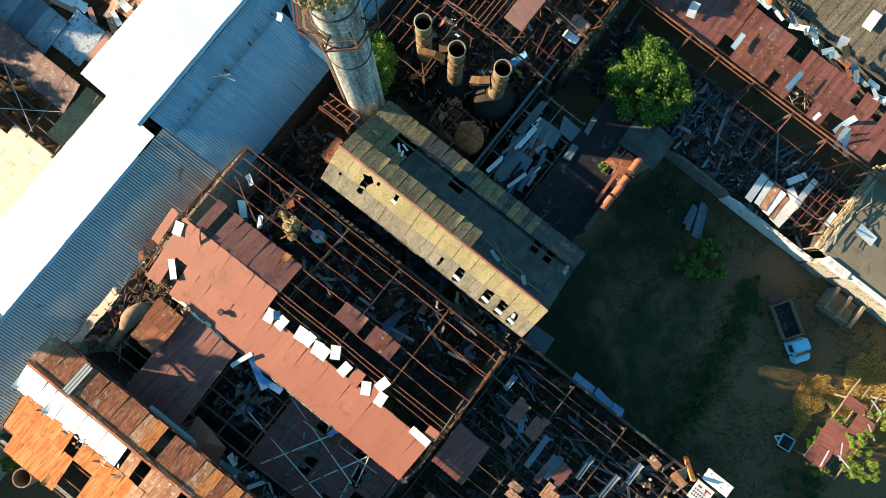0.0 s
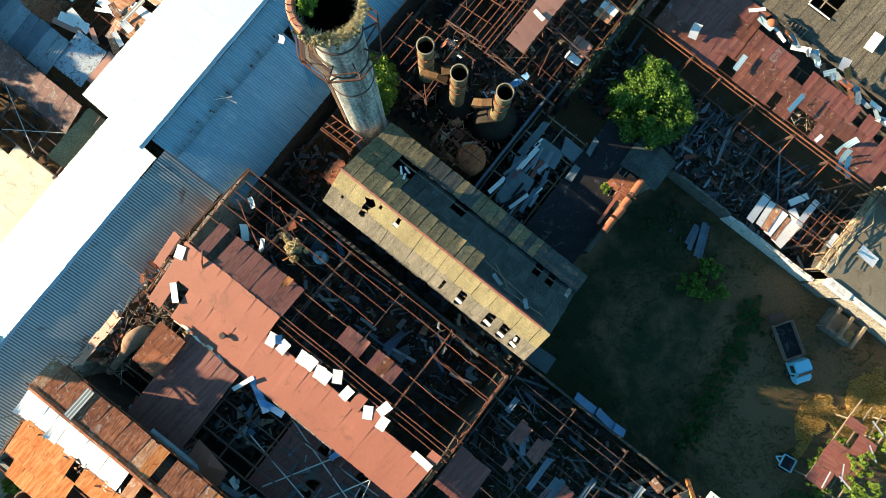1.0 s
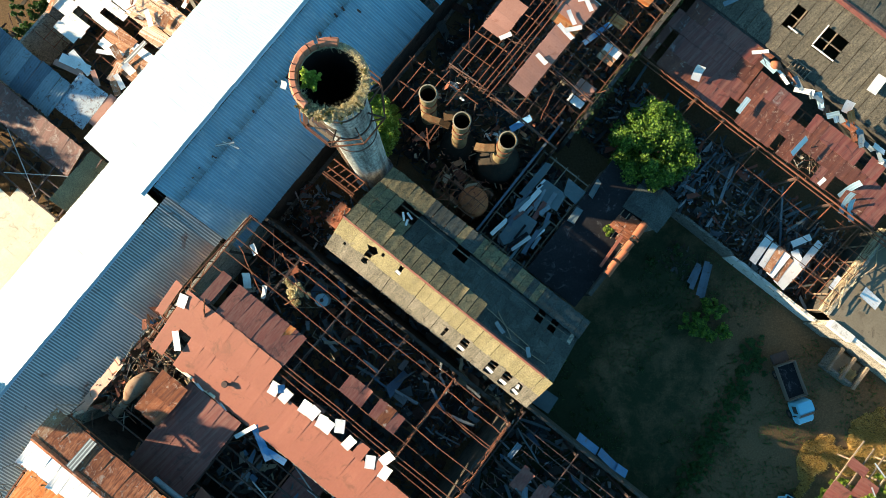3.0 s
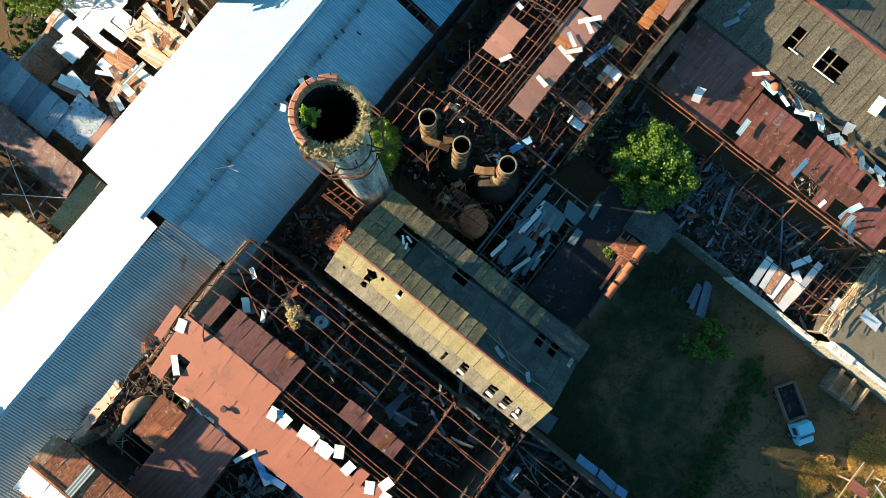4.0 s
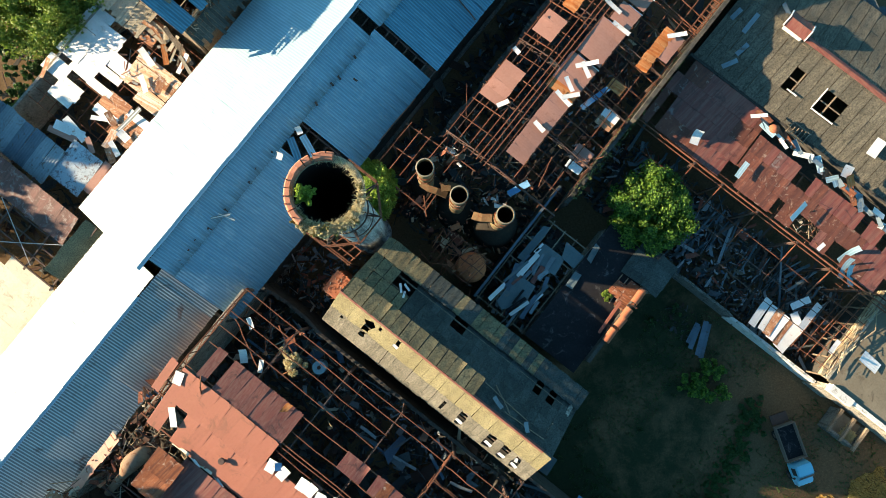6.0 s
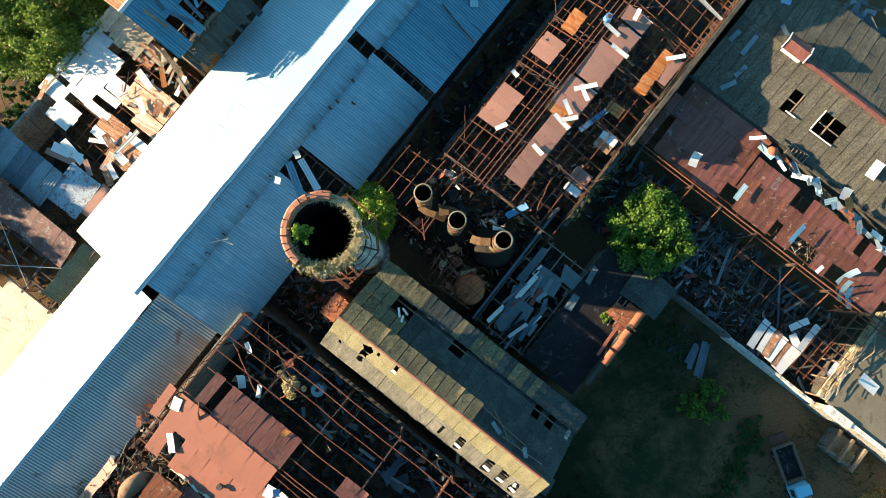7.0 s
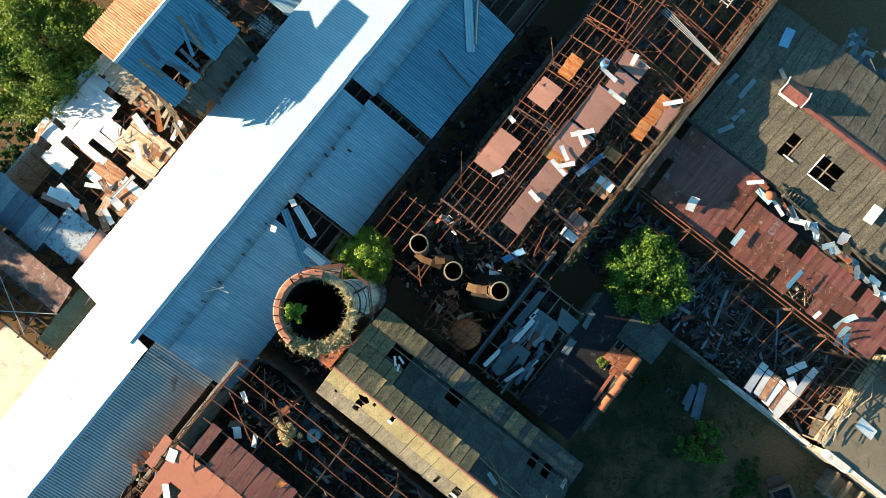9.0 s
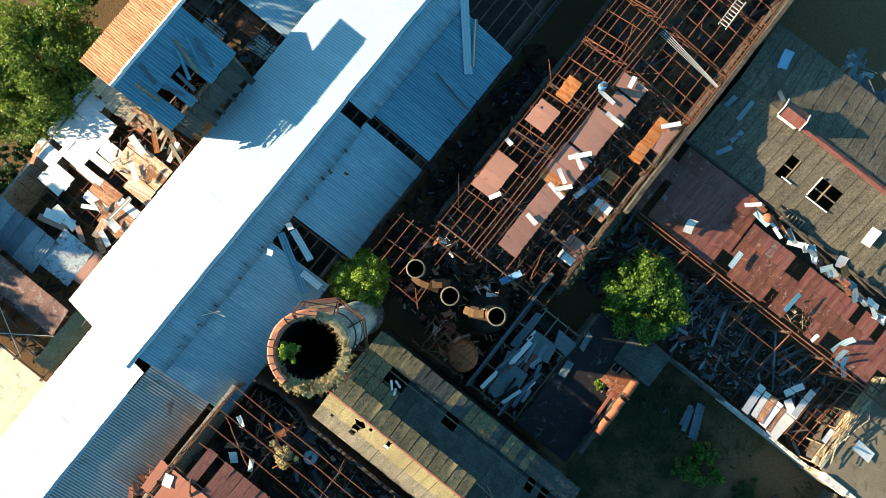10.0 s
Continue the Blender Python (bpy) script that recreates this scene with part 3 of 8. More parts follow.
def cover(root, axis, r, zr, e, ze, s0, s1, materials, w=0.9, rows=2, skip=None, lost=0.0, jitter=1.0, period=0.2, flat=False, name="roof_sheet", lift=0.05, lap=0.12, f0=0.0, f1=1.0, variants=3, trim=0.05):
    """Sheets in rows down one roof slope. axis: the plan axis that the slope falls along; s: the place along the ridge."""
    total = (on_slope(axis, r, zr, e, ze, 0, f1) - on_slope(axis, r, zr, e, ze, 0, f0)).length
    turn = slope_matrix(axis, r, zr, e, ze)
    n = max(1, round((s1 - s0) / w))
    wid, length = (s1 - s0) / n, total / rows
    for k in range(rows):
        for i in range(n):
            s = s0 + (i + 0.5) * wid
            if (skip and skip(s, k)) or rng.random() < lost:
                continue
            p = on_slope(axis, r, zr, e, ze, s, f0 + (f1 - f0) * (k + 0.5) / rows)
            mt = materials(s, k) if callable(materials) else rng.choice(materials)
            var = rng.choice(range(variants)) if rng.random() < 0.9 or jitter < 1 else 3
            m = Matrix.Translation(p) @ turn @ pose(rng.uniform(-.02, .02) * jitter, rng.uniform(-.025, .025) * jitter, lift + 0.014 * (rows - k) + 0.006 * (i % 2),
                                                    rng.uniform(-.35, .35) * jitter, rng.uniform(-.5, .5) * jitter, rng.uniform(-.4, .4) * jitter)
            piece(name, sheet_mesh(wid + trim, length + lap, mt, var, period, flat=flat), root, m)


def truss(root, axis, s, left, zl, mid, zm, right, zr_, drop=1.3, w=0.08, bays=8, material=None):
    """A steel roof truss across the building at s: rafters, tie and webs in one mesh."""
    bm = bmesh.new()

    def pt(q, z):
        return Vector((s, q, z)) if axis == "b" else Vector((q, s, z))

    def top(q):
        return zl + (zm - zl) * (q - left) / (mid - left) if q < mid else zm + (zr_ - zm) * (q - mid) / (right - mid)
    low = min(zl, zr_) - 0.15
    qs = [left + (right - left) * i / bays for i in range(bays + 1)]
    for u, v in zip(qs, qs[1:]):
        beam(bm, pt(u, top(u) - 0.18), pt(v, top(v) - 0.18), w)
    beam(bm, pt(left, low - 0.2), pt(right, low - 0.2), w)
    for i, (u, v) in enumerate(zip(qs, qs[1:])):
        beam(bm, pt(u, low - 0.2), pt(v, top(v) - 0.18), w * 0.6)
        beam(bm, pt(v, low - 0.2), pt(v, top(v) - 0.18), w * 0.6)
    part("truss", bm, material or steel, root)


def wall(name, a0, a1, b0, b1, z1, material, label, openings=(), z0=0.0, ragged=0.0):
    """A straight wall with thickness along a or b, with openings (from, to, sill, head) cut through it and, if ragged, a broken top."""
    bm = bmesh.new()
    along = (a1 - a0) > (b1 - b0)
    s0, s1 = (a0, a1) if along else (b0, b1)

    def put(u, v, lo, hi):
        if v - u > 0.01 and hi - lo > 0.01:
            box(bm, *((u, v, b0, b1) if along else (a0, a1, u, v)), lo, hi)
    cuts = [s0]
    for o in sorted(openings):
        cuts += [o[0], o[1]]
    cuts.append(s1)
    r = random.Random(int(abs(a0 * 7 + b0 * 13)) + 1)
    for u, v in zip(cuts[::2], cuts[1::2]):
        if ragged:
            k = max(1, round((v - u) / 0.22))
            for i in range(k):
                s = u + (v - u) * i / k
                bite = max(0.0, noise.noise((s * 0.35, a0 + b0, 1.7)) * 1.6 + 0.25 * noise.noise((s * 1.7, b0, 4.2)))
                put(s, u + (v - u) * (i + 1) / k - 0.001, z0, z1 - min(1.0, bite + 0.12 * r.random()) * ragged)
        else:
            put(u, v, z0, z1)
    for u, v, lo, hi in openings:
        put(u, v, z0, lo)
        put(u, v, hi, z1)
    return solo(name, bm, material, label, "wall", kind="structure")


def scrap(name, a0, a1, b0, b1, z, n, material, label, seed=1, size=(0.3, 1.6), lean=25, high=0.8, flat=0.5, category="debris"):
    """A field of fallen boards, sheets and rubble that nobody could count."""
    r = random.Random(seed)
    bm = bmesh.new()
    for i in range(n):
        a, b = r.uniform(a0, a1), r.uniform(b0, b1)
        heap = max(0.0, noise.noise((a * 0.35, b * 0.35, seed))) * high
        s = r.uniform(*size) * (0.5 + r.random())
        kind = r.random()
        yaw = r.choice((0, 90)) + r.gauss(0, 25) if r.random() < 0.7 else r.uniform(0, 180)
        m = pose(a, b, z + 0.06 + heap * r.uniform(0.3, 1.0), r.gauss(0, lean), r.gauss(0, lean), yaw)
        if kind < flat:
            w = s * r.uniform(0.14, 0.5)
            v = hull_box(bm, m, s, w, 0.015)
            turn = m.to_3x3()
            for k in range(4):
                d = turn @ Vector((r.uniform(-.22, .22) * s, r.uniform(-.3, .3) * w, r.uniform(-.04, .08) * s))
                v[k].co += d
                v[k + 4].co += d
        elif kind < flat + (0.8 if flat < 0.2 else 0.25):
            hull_box(bm, m, s * r.uniform(0.9, 1.7), r.uniform(0.025, 0.07), r.uniform(0.02, 0.05))
        else:
            hull_box(bm, m, s * r.uniform(.15, .35), s * r.uniform(.12, .28), s * 0.16)
    return solo(name, bm, material, label, category, kind="stuff", at=((a0 + a1) / 2, (b0 + b1) / 2, z))


def loose(name, a, b, z, length, width, yaw, material, label, tilt=0.0, roll=0.0, curl=0.0, period=0.2, category="sheet", group="loose sheets"):
    """A loose bent sheet lying on a roof or hanging off it."""
    bm = bmesh.new()
    nx, ny = max(4, round(width / period * 4)), 8
    grid = []
    for j in range(ny + 1):
        v = j / ny - 0.5
        grid.append([bm.verts.new((((i / nx - 0.5) * width), v * length, 0.003 * math.cos(2 * math.pi * i / 4) + curl * (v * 2) ** 2 * (1 if v > 0 else 0.3))) for i in range(nx + 1)])
    for j in range(ny):
        for i in range(nx):
            bm.faces.new((grid[j][i], grid[j][i + 1], grid[j + 1][i + 1], grid[j + 1][i]))
    low = [bm.faces.new([v for v in (bm.verts.new(x.co - Vector((0, 0, 0.012))) for x in f.verts)][::-1]) for f in list(bm.faces)]
    me = bpy.data.meshes.new(name)
    bm.to_mesh(me)
    bm.free()
    me.materials.append(material)
    smooth(me)
    ob = new(name, me)
    ob.matrix_world = FRAME @ pose(a, b, z, tilt, roll, yaw)
    return tagged(ob, label, category, group)


def leaning(yaw, deg, da, db):
    """The tilt and roll that lean a sheet turned by yaw towards the plan direction (da, db)."""
    n = math.hypot(da, db)
    c, s = math.cos(radians(yaw)), math.sin(radians(yaw))
    x, y = (da * c + db * s) / n, (-da * s + db * c) / n
    return -deg * y, deg * x


def foliage(bm, centre, radii, n, r, size=0.22, hollow=0.55, squash=1.0, clump=70):
    """Leaf quads over uneven clumps inside an ellipsoid."""
    clumps = []
    k = max(8, min(260, n // clump))
    for i in range(k):
        d = Vector((r.gauss(0, 1), r.gauss(0, 1), r.gauss(0, 0.8))).normalized() * r.uniform(hollow, 1.12)
        clumps.append((Vector((centre[0] + d.x * radii[0], centre[1] + d.y * radii[1], centre[2] + d.z * radii[2])), r.uniform(0.09, 0.26) * max(radii[0], radii[1])))
    for i in range(n):
        c, cr = clumps[r.randrange(k)]
        d = Vector((r.gauss(0, 1), r.gauss(0, 1), r.gauss(0, 1) * squash)).normalized() * cr * r.random() ** 0.4
        m = Matrix.Translation(c + d) @ pose(0, 0, 0, r.gauss(0, 38), r.gauss(0, 38), r.uniform(0, 360))
        s = size * r.uniform(0.6, 1.4)
        v = [bm.verts.new(m @ Vector(q)) for q in ((-s * 0.35, -s * 0.5, 0), (s * 0.35, -s * 0.5, 0.02), (s * 0.45, s * 0.3, 0.05), (0, s * 0.65, -0.02), (-s * 0.45, s * 0.3, 0.05))]
        bm.faces.new(v)


def tree(name, a, b, height, radii, n, leaves, label, seed=1, size=0.22, z0=0.0, trunk=0.2, category="tree", clump=70):
    r = random.Random(seed)
    root = thing(name, a, b, label, category, z=z0)
    bm = bmesh.new()
    mid = height - radii[2]
    tube(bm, (a, b, z0), (a, b, z0 + mid * 0.6), trunk, trunk * 0.7, 10)
    for i in range(7):
        ang = i * 2.4 + r.random()
        p = Vector((a, b, z0 + mid * r.uniform(0.4, 0.6)))
        q = p + Vector((math.cos(ang) * radii[0] * 0.7, math.sin(ang) * radii[1] * 0.7, mid * r.uniform(0.3, 0.75)))
        tube(bm, p, q, trunk * 0.5, trunk * 0.12, 7)
        tube(bm, p.lerp(q, 0.6), q + Vector((r.uniform(-0.3, 0.3) * radii[0], r.uniform(-0.3, 0.3) * radii[1], r.uniform(0.1, 0.3) * radii[2])), trunk * 0.22, trunk * 0.05, 6)
    part("trunk", bm, bark, root, soft=True)
    bm = bmesh.new()
    foliage(bm, (a, b, z0 + mid), radii, n, r, size, clump=clump)
    part("crown", bm, leaves, root)
    return root

# ---------------------------------------------------------------- ground
def ground():
    bm = bmesh.new()
    n = 130
    xs = [-60 + 120 * i / n for i in range(n + 1)]
    far = [-3000, -600, -150]
    line = far + xs + [-f for f in far[::-1]]
    rows = []
    for y in line:
        rows.append([bm.verts.new((x, y + 15, (noise.noise((x * 0.15, y * 0.15, 0)) * 0.12 + noise.noise((x * 0.6, y * 0.6, 3)) * 0.05 - 0.1) if max(abs(x), abs(y)) < 100 else -0.1)) for x in line])
    for p, q in zip(rows, rows[1:]):
        for i in range(len(line) - 1):
            bm.faces.new((p[i], p[i + 1], q[i + 1], q[i]))
    me = bpy.data.meshes.new("ground")
    bm.to_mesh(me)
    bm.free()
    me.materials.append(earth_grass)
    smooth(me, 180)
    tagged(new("ground", me), "shaded bare earth and patchy grass of a factory yard", "ground", kind="structure")


ground()


def shared(name, material, build):
    bm = bmesh.new()
    build(bm)
    me = bpy.data.meshes.new(name)
    bm.to_mesh(me)
    bm.free()
    me.materials.append(material)
    return me


def ridge_caps(root, axis, q, z, s0, s1, material, width=0.36, tilt=17, step=2.0):
    """Folded capping pieces along a ridge, laid end to end."""
    half = width / 2
    drop = half * math.tan(radians(tilt))

    def fold(bm):
        pts = [(-half, -drop), (0, 0.02), (half, -drop), (half, -drop - 0.02), (0, 0.0), (-half, -drop - 0.02)]
        sweep(bm, [Vector((0, -step / 2 - 0.02, 0)), Vector((0, step / 2, 0))], [(-x, y) for x, y in pts])
    me = shared("ridge_cap", material, fold)
    n = int((s1 - s0) / step)
    for i in range(n):
        s = s0 + (i + 0.5) * step
        at = (s, q, z) if axis == "b" else (q, s, z)
        piece("ridge_cap", me, root, Matrix.Translation(at) @ pose(rng.uniform(-.02, .02), 0, rng.uniform(-.01, .015), rng.uniform(-.4, .4), rng.uniform(-2, 2), 90 if axis == "b" else 0))


def strips(root, material, items, axis="b", width=0.5, period=0.2, name="roof_sheet"):
    """Single sheets given by their middle a, b, z, their length and turn."""
    for a, b, z, length, yaw, tilt in items:
        piece(name, sheet_mesh(width, length, material, rng.randrange(4), period), root, pose(a, b, z, tilt, rng.uniform(-4, 4), yaw + rng.uniform(-2, 2)))


def timber_poles(name, items, material, label, r=0.05):
    for p, q in items:
        bm = bmesh.new()
        sweep(bm, [Vector(p), (Vector(p) + Vector(q)) / 2 + Vector((0, 0, rng.uniform(-.05, .05))), Vector(q)], [(r * math.cos(i * math.pi / 3), r * math.sin(i * math.pi / 3)) for i in range(6)])
        solo(name, bm, material, label, "pole", "fallen poles", at=(Vector(p) + Vector(q)) / 2)


# ---------------------------------------------------------------- long metal-roofed shed
# the two sheds are raised and shrunk towards the camera to fit its view
FRAME = PLAN @ Matrix.Translation((-0.13, 0.139, 1.08)) @ Matrix.Scale(0.978, 4)
RIDGE, B_END = -24.0, 60.0
shed = thing("long_shed", -24, 20, "long factory shed with a bleached corrugated metal roof", "building")


def low_skip(s, k):
    return 19.5 < s < 20.6 or 8.2 < s < 11.0 or s > 30.6


cover(shed, "a", RIDGE, 7.25, -31.1, 4.95, -4.1, B_END, [zinc], 1.05, 2, jitter=0.4, period=0.21)
# the unlit slope takes zincs whose darker, bluer base holds its shade
cover(shed, "a", -23.75, 7.1, -21.9, 6.52, -3.3, B_END, [zinc_shade_lap], 1.05, 1, skip=lambda s, k: 18.7 < s < 19.5, jitter=0.4, period=0.21)
cover(shed, "a", -22.0, 6.45, -16.95, 5.05, -3.3, B_END, lambda s, k: zinc_blue if s > 20 else zinc_shade_grimy, 0.84, 1, skip=low_skip, jitter=0.7, period=0.21, variants=4)
ridge_caps(shed, "a", RIDGE, 7.42, -4.2, 58, zinc, 0.5)
for i in range(9):
    f = i / 8
    purlin(shed, (-23.7 + 6.7 * f, -3.3, 6.95 - 2.0 * f), (-23.7 + 6.7 * f, 58, 6.95 - 2.0 * f), 0.09, dark_steel, 0.01)
for i in range(14):
    s = -3.3 + i * 4.7
    bar("rafter", shed, dark_steel, (-23.8, s, 6.8), (-17.0, s, 4.8), 0.12)
    bar("rafter", shed, dark_steel, (-24.1, s, 6.95), (-31.0, s, 4.7), 0.12)
# east wall tone darkened for the deep shade under the eave
wall("wall_shed_east", -17.95, -17.7, -3.3, 58, 4.75, shade_plaster, "stained plaster wall of the long shed", ragged=0.15, z0=-1.2)
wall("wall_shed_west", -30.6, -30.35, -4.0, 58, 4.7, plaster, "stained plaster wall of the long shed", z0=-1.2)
wall("wall_shed_gable", -30.3, -17.4, -4.0, -3.8, 4.8, shade_plaster, "stained plaster gable wall of the long shed", z0=-1.2)
wall("wall_shed_end", -30.3, -17.4, 57.7, 58, 4.8, plaster, "stained plaster end wall of the long shed", z0=-1.2)
bm = bmesh.new()
box(bm, -30.3, -17.4, -3.7, 57.6, -1.15, -0.95)
solo("floor_shed", bm, concrete, "dark dusty concrete floor inside the shed", "floor", kind="structure")
# dark flaps stand for shaded lap gaps; loose strips on the shaded slope
for a, b in ((-22.4, -2.2), (-22.4, -1.2), (-22.5, -0.35), (-22.3, 0.9), (-22.25, 2.6), (-22.2, 5.2), (-22.4, 6.3), (-22.3, 7.9), (-22.1, 12.6), (-22.1, 14.4), (-22.0, 15.1), (-21.0, 15.7), (-22.1, 17.0)):
    loose("torn_flap", a + 0.25, b, 6.62, 0.34, 0.16, rng.uniform(60, 120), dark_steel, "small dark flap standing for a gap in the roof lap", rng.uniform(10, 50), 0, 0.1, group="torn flaps")
loose("fallen_gutter", -21.9, 2.1, 7.0, 1.3, 0.16, -40, zinc_old, "short bent gutter piece on the roof", *leaning(-40, 17, 1, 0), 0.05, category="gutter")
loose("fallen_gutter", -21.6, 2.3, 6.8, 1.2, 0.14, -75, zinc_old, "short bent gutter piece on the roof", *leaning(-75, 17, 1, 0), 0.05, category="gutter")
loose("curled_sheet", -21.4, 8.05, 6.95, 0.6, 0.42, 20, white_sheet, "bright curled sheet at the torn roof lap", 25, 0, 0.3)
loose("curled_sheet", -21.5, 10.3, 7.0, 0.62, 0.42, 60, white_sheet, "bright curled sheet at the torn roof lap", 30, 0, 0.3)
loose("dangling_sheet", -20.7, 8.85, 6.35, 2.5, 0.55, 58, zinc_blue, "blue-grey sheet hanging across the roof gap", *leaning(58, 14, 1, -0.5), 0.05)
loose("dangling_sheet", -18.75, 7.65, 5.75, 2.2, 0.6, 57, zinc_blue, "blue-grey sheet hanging across the roof gap", *leaning(57, 12, 1, -0.5), 0.03)
loose("dangling_sheet", -20.1, 9.7, 6.15, 2.5, 0.5, 67, zinc, "bright sheet hanging across the roof gap", *leaning(67, 13, 1, -0.4), 0.1)
loose("dangling_sheet", -18.1, 8.1, 5.6, 1.7, 0.5, 88, zinc, "bright sheet lying over the broken roof edge", *leaning(88, 14, 1, 0), 0.05)
loose("loose_strip", -20.3, 29.1, 6.15, 5.3, 0.65, 44, zinc, "long buckled sheet lying down the roof slope", *leaning(44, 15, 1, 0), 0.05)
loose("loose_strip", -19.6, 29.2, 6.0, 3.4, 0.3, 38, zinc_old, "long buckled sheet lying down the roof slope", *leaning(38, 14, 1, 0), 0.1)
purlin(shed, (-20.4, 25.6, 6.3), (-16.95, 25.1, 5.42), 0.1, dark_steel, 0.02, name="lifted_seam")

annex = thing("lower_shed", -23, -25, "lower shed with grey corrugated roof, joining the long one", "building")
cover(annex, "a", -23.1, 6.35, -28.5, 4.9, -44, -4.2, [zinc], 1.05, 2, jitter=0.4, period=0.21)
cover(annex, "a", -22.95, 6.3, -18.4, 5.14, -44, -3.2, lambda s, k: zinc_stained if -11.5 < s < -4.2 else zinc_old, 1.05, 1, jitter=0.3, period=0.21)
ridge_caps(annex, "a", -23.05, 6.45, -44, -4.2, zinc, 0.4)
wall("wall_annex_east", -18.8, -18.55, -44, -3.4, 4.8, plaster, "stained plaster wall of the lower shed", z0=-1.2)
wall("wall_annex_west", -28.2, -27.95, -44, -4.3, 4.6, plaster, "stained plaster wall of the lower shed", z0=-1.2)

FRAME = PLAN

# ---------------------------------------------------------------- central hall
hall = thing("central_hall", -2.8, 4.5, "old hall with a mossy fibre-cement gable roof", "building")
A0, A1 = -11.75, 6.1


# openings broken through single sheets of the sunny slope: row, from, to, upper and lower edge along the fall, how ragged
SW_HOLES = ((1, -0.30, 0.22, 0.54, 0.93, 0.06), (1, 2.1, 2.72, 0.54, 0.93, 0.06), (1, 3.36, 3.90, 0.53, 0.94, 0.06), (1, 4.43, 4.95, 0.58, 0.93, 0.06),
            (1, -1.66, -1.47, 0.62, 0.90, 0.03), (0, -6.70, -6.38, 0.06, 0.33, 0.06), (0, -9.22, -8.55, 0.14, 0.46, 0.16), (1, -9.1, -8.7, 0.53, 0.66, 0.08), (1, -10.78, -10.6, 0.54, 0.61, 0.02), (0, -8.15, -7.95, 0.1, 0.2, 0.03))
SW_W = (6.1 + 11.75) / 25


def sw_cells(h):
    return range(int((h[1] - A0) / SW_W), int((h[2] - A0) / SW_W) + 1)


def sw_skip(s, k):
    return any(h[0] == k and int((s - A0) / SW_W) in sw_cells(h) for h in SW_HOLES)


def holed_sheet(root, axis, r, zr, e, ze, s0, s1, f0, f1, hole, jag, material, name="roof_sheet"):
    """A sheet of the slope with a ragged opening through it."""
    total = (on_slope(axis, r, zr, e, ze, 0, 1) - on_slope(axis, r, zr, e, ze, 0, 0)).length
    turn = slope_matrix(axis, r, zr, e, ze)
    sc, fc = (s0 + s1) / 2, (f0 + f1) / 2
    flip = -1 if turn[0][0] < 0 else 1
    u0, u1, v0, v1 = s0 - sc, s1 - sc, (f0 - fc) * total, (f1 - fc) * total
    h0, h1, g0, g1 = hole[0] - sc, hole[1] - sc, (hole[2] - fc) * total, (hole[3] - fc) * total
    corner = ((0, 0), (0.33, 0), (0.66, 0), (1, 0), (1, 0.33), (1, 0.66), (1, 1), (0.66, 1), (0.33, 1), (0, 1), (0, 0.66), (0, 0.33))
    bm = bmesh.new()
    rings = []
    for z in (0.0, -0.02):
        outer = [bm.verts.new((flip * (u0 + (u1 - u0) * x), v0 + (v1 - v0) * y, z)) for x, y in corner]
        rr = random.Random(int(abs(hole[0]) * 100))
        inner = [bm.verts.new((flip * (h0 + (h1 - h0) * x + rr.uniform(-jag, jag)), g0 + (g1 - g0) * y + rr.uniform(-jag, jag), z)) for x, y in corner]
        rings.append((outer, inner))
    n = len(corner)
    (o, i_), (o2, i2) = rings
    for k in range(n):
        j = (k + 1) % n
        bm.faces.new((o[k], o[j], i_[j], i_[k]))
        bm.faces.new((o2[j], o2[k], i2[k], i2[j]))
        bm.faces.new((i_[k], i_[j], i2[j], i2[k]))
        bm.faces.new((o[j], o[k], o2[k], o2[j]))
    bmesh.ops.recalc_face_normals(bm, faces=bm.faces)
    me = bpy.data.meshes.new(name)
    bm.to_mesh(me)
    bm.free()
    me.materials.append(material)
    piece(name, me, root, Matrix.Translation(on_slope(axis, r, zr, e, ze, sc, fc)) @ turn @ Matrix.Translation((0, 0, 0.07)))


def sw_mat(s, k):
    return lichen_fibre if k == 0 else fibre


def ne_skip(s, k):
    if s < -7.9:
        return k == 2 and -9.2 < s < -8.0
    return (k == 3 and any(abs(s - c) < 0.42 for c in (-4.1, 2.9, 4.1)))


# light and shade set by tone: mossy where lit, dark where shaded
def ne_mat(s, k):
    return moss_fibre if s < -7.9 else fibre_shade_dark


cover(hall, "b", 3.43, 8.85, 1.0, 7.3, A0, A1, sw_mat, 0.714, 2, sw_skip, 0, 0.7, flat=True, lap=0.08, trim=-0.014)
for h in SW_HOLES:
    cells = sw_cells(h)
    holed_sheet(hall, "b", 3.43, 8.85, 1.0, 7.3, A0 + cells[0] * SW_W - 0.02, A0 + (cells[-1] + 1) * SW_W + 0.02, 0.5 * h[0] - 0.01, 0.5 * h[0] + 0.51, h[1:5], h[5], sw_mat(0, h[0]))
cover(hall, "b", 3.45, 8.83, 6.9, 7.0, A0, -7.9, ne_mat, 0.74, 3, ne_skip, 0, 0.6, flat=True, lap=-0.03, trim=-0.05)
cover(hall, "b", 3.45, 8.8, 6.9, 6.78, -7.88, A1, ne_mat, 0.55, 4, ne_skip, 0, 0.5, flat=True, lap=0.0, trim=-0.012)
cover(hall, "b", 6.95, 7.0, 8.4, 6.68, A0 + 0.1, A1, lambda s, k: moss_fibre if s < -8 or rng.random() < 0.25 else fibre_shade_dark, 0.56, 1, None, 0, 1.0, flat=True, lap=0.02, trim=-0.012)
cover(hall, "b", 3.5, 9.02, 4.75, 8.68, A0 + 0.2, -0.5, [moss_fibre], 0.78, 1, lambda s, k: abs(s + 9.2) < 0.3, lift=0.1, flat=True, trim=-0.05)
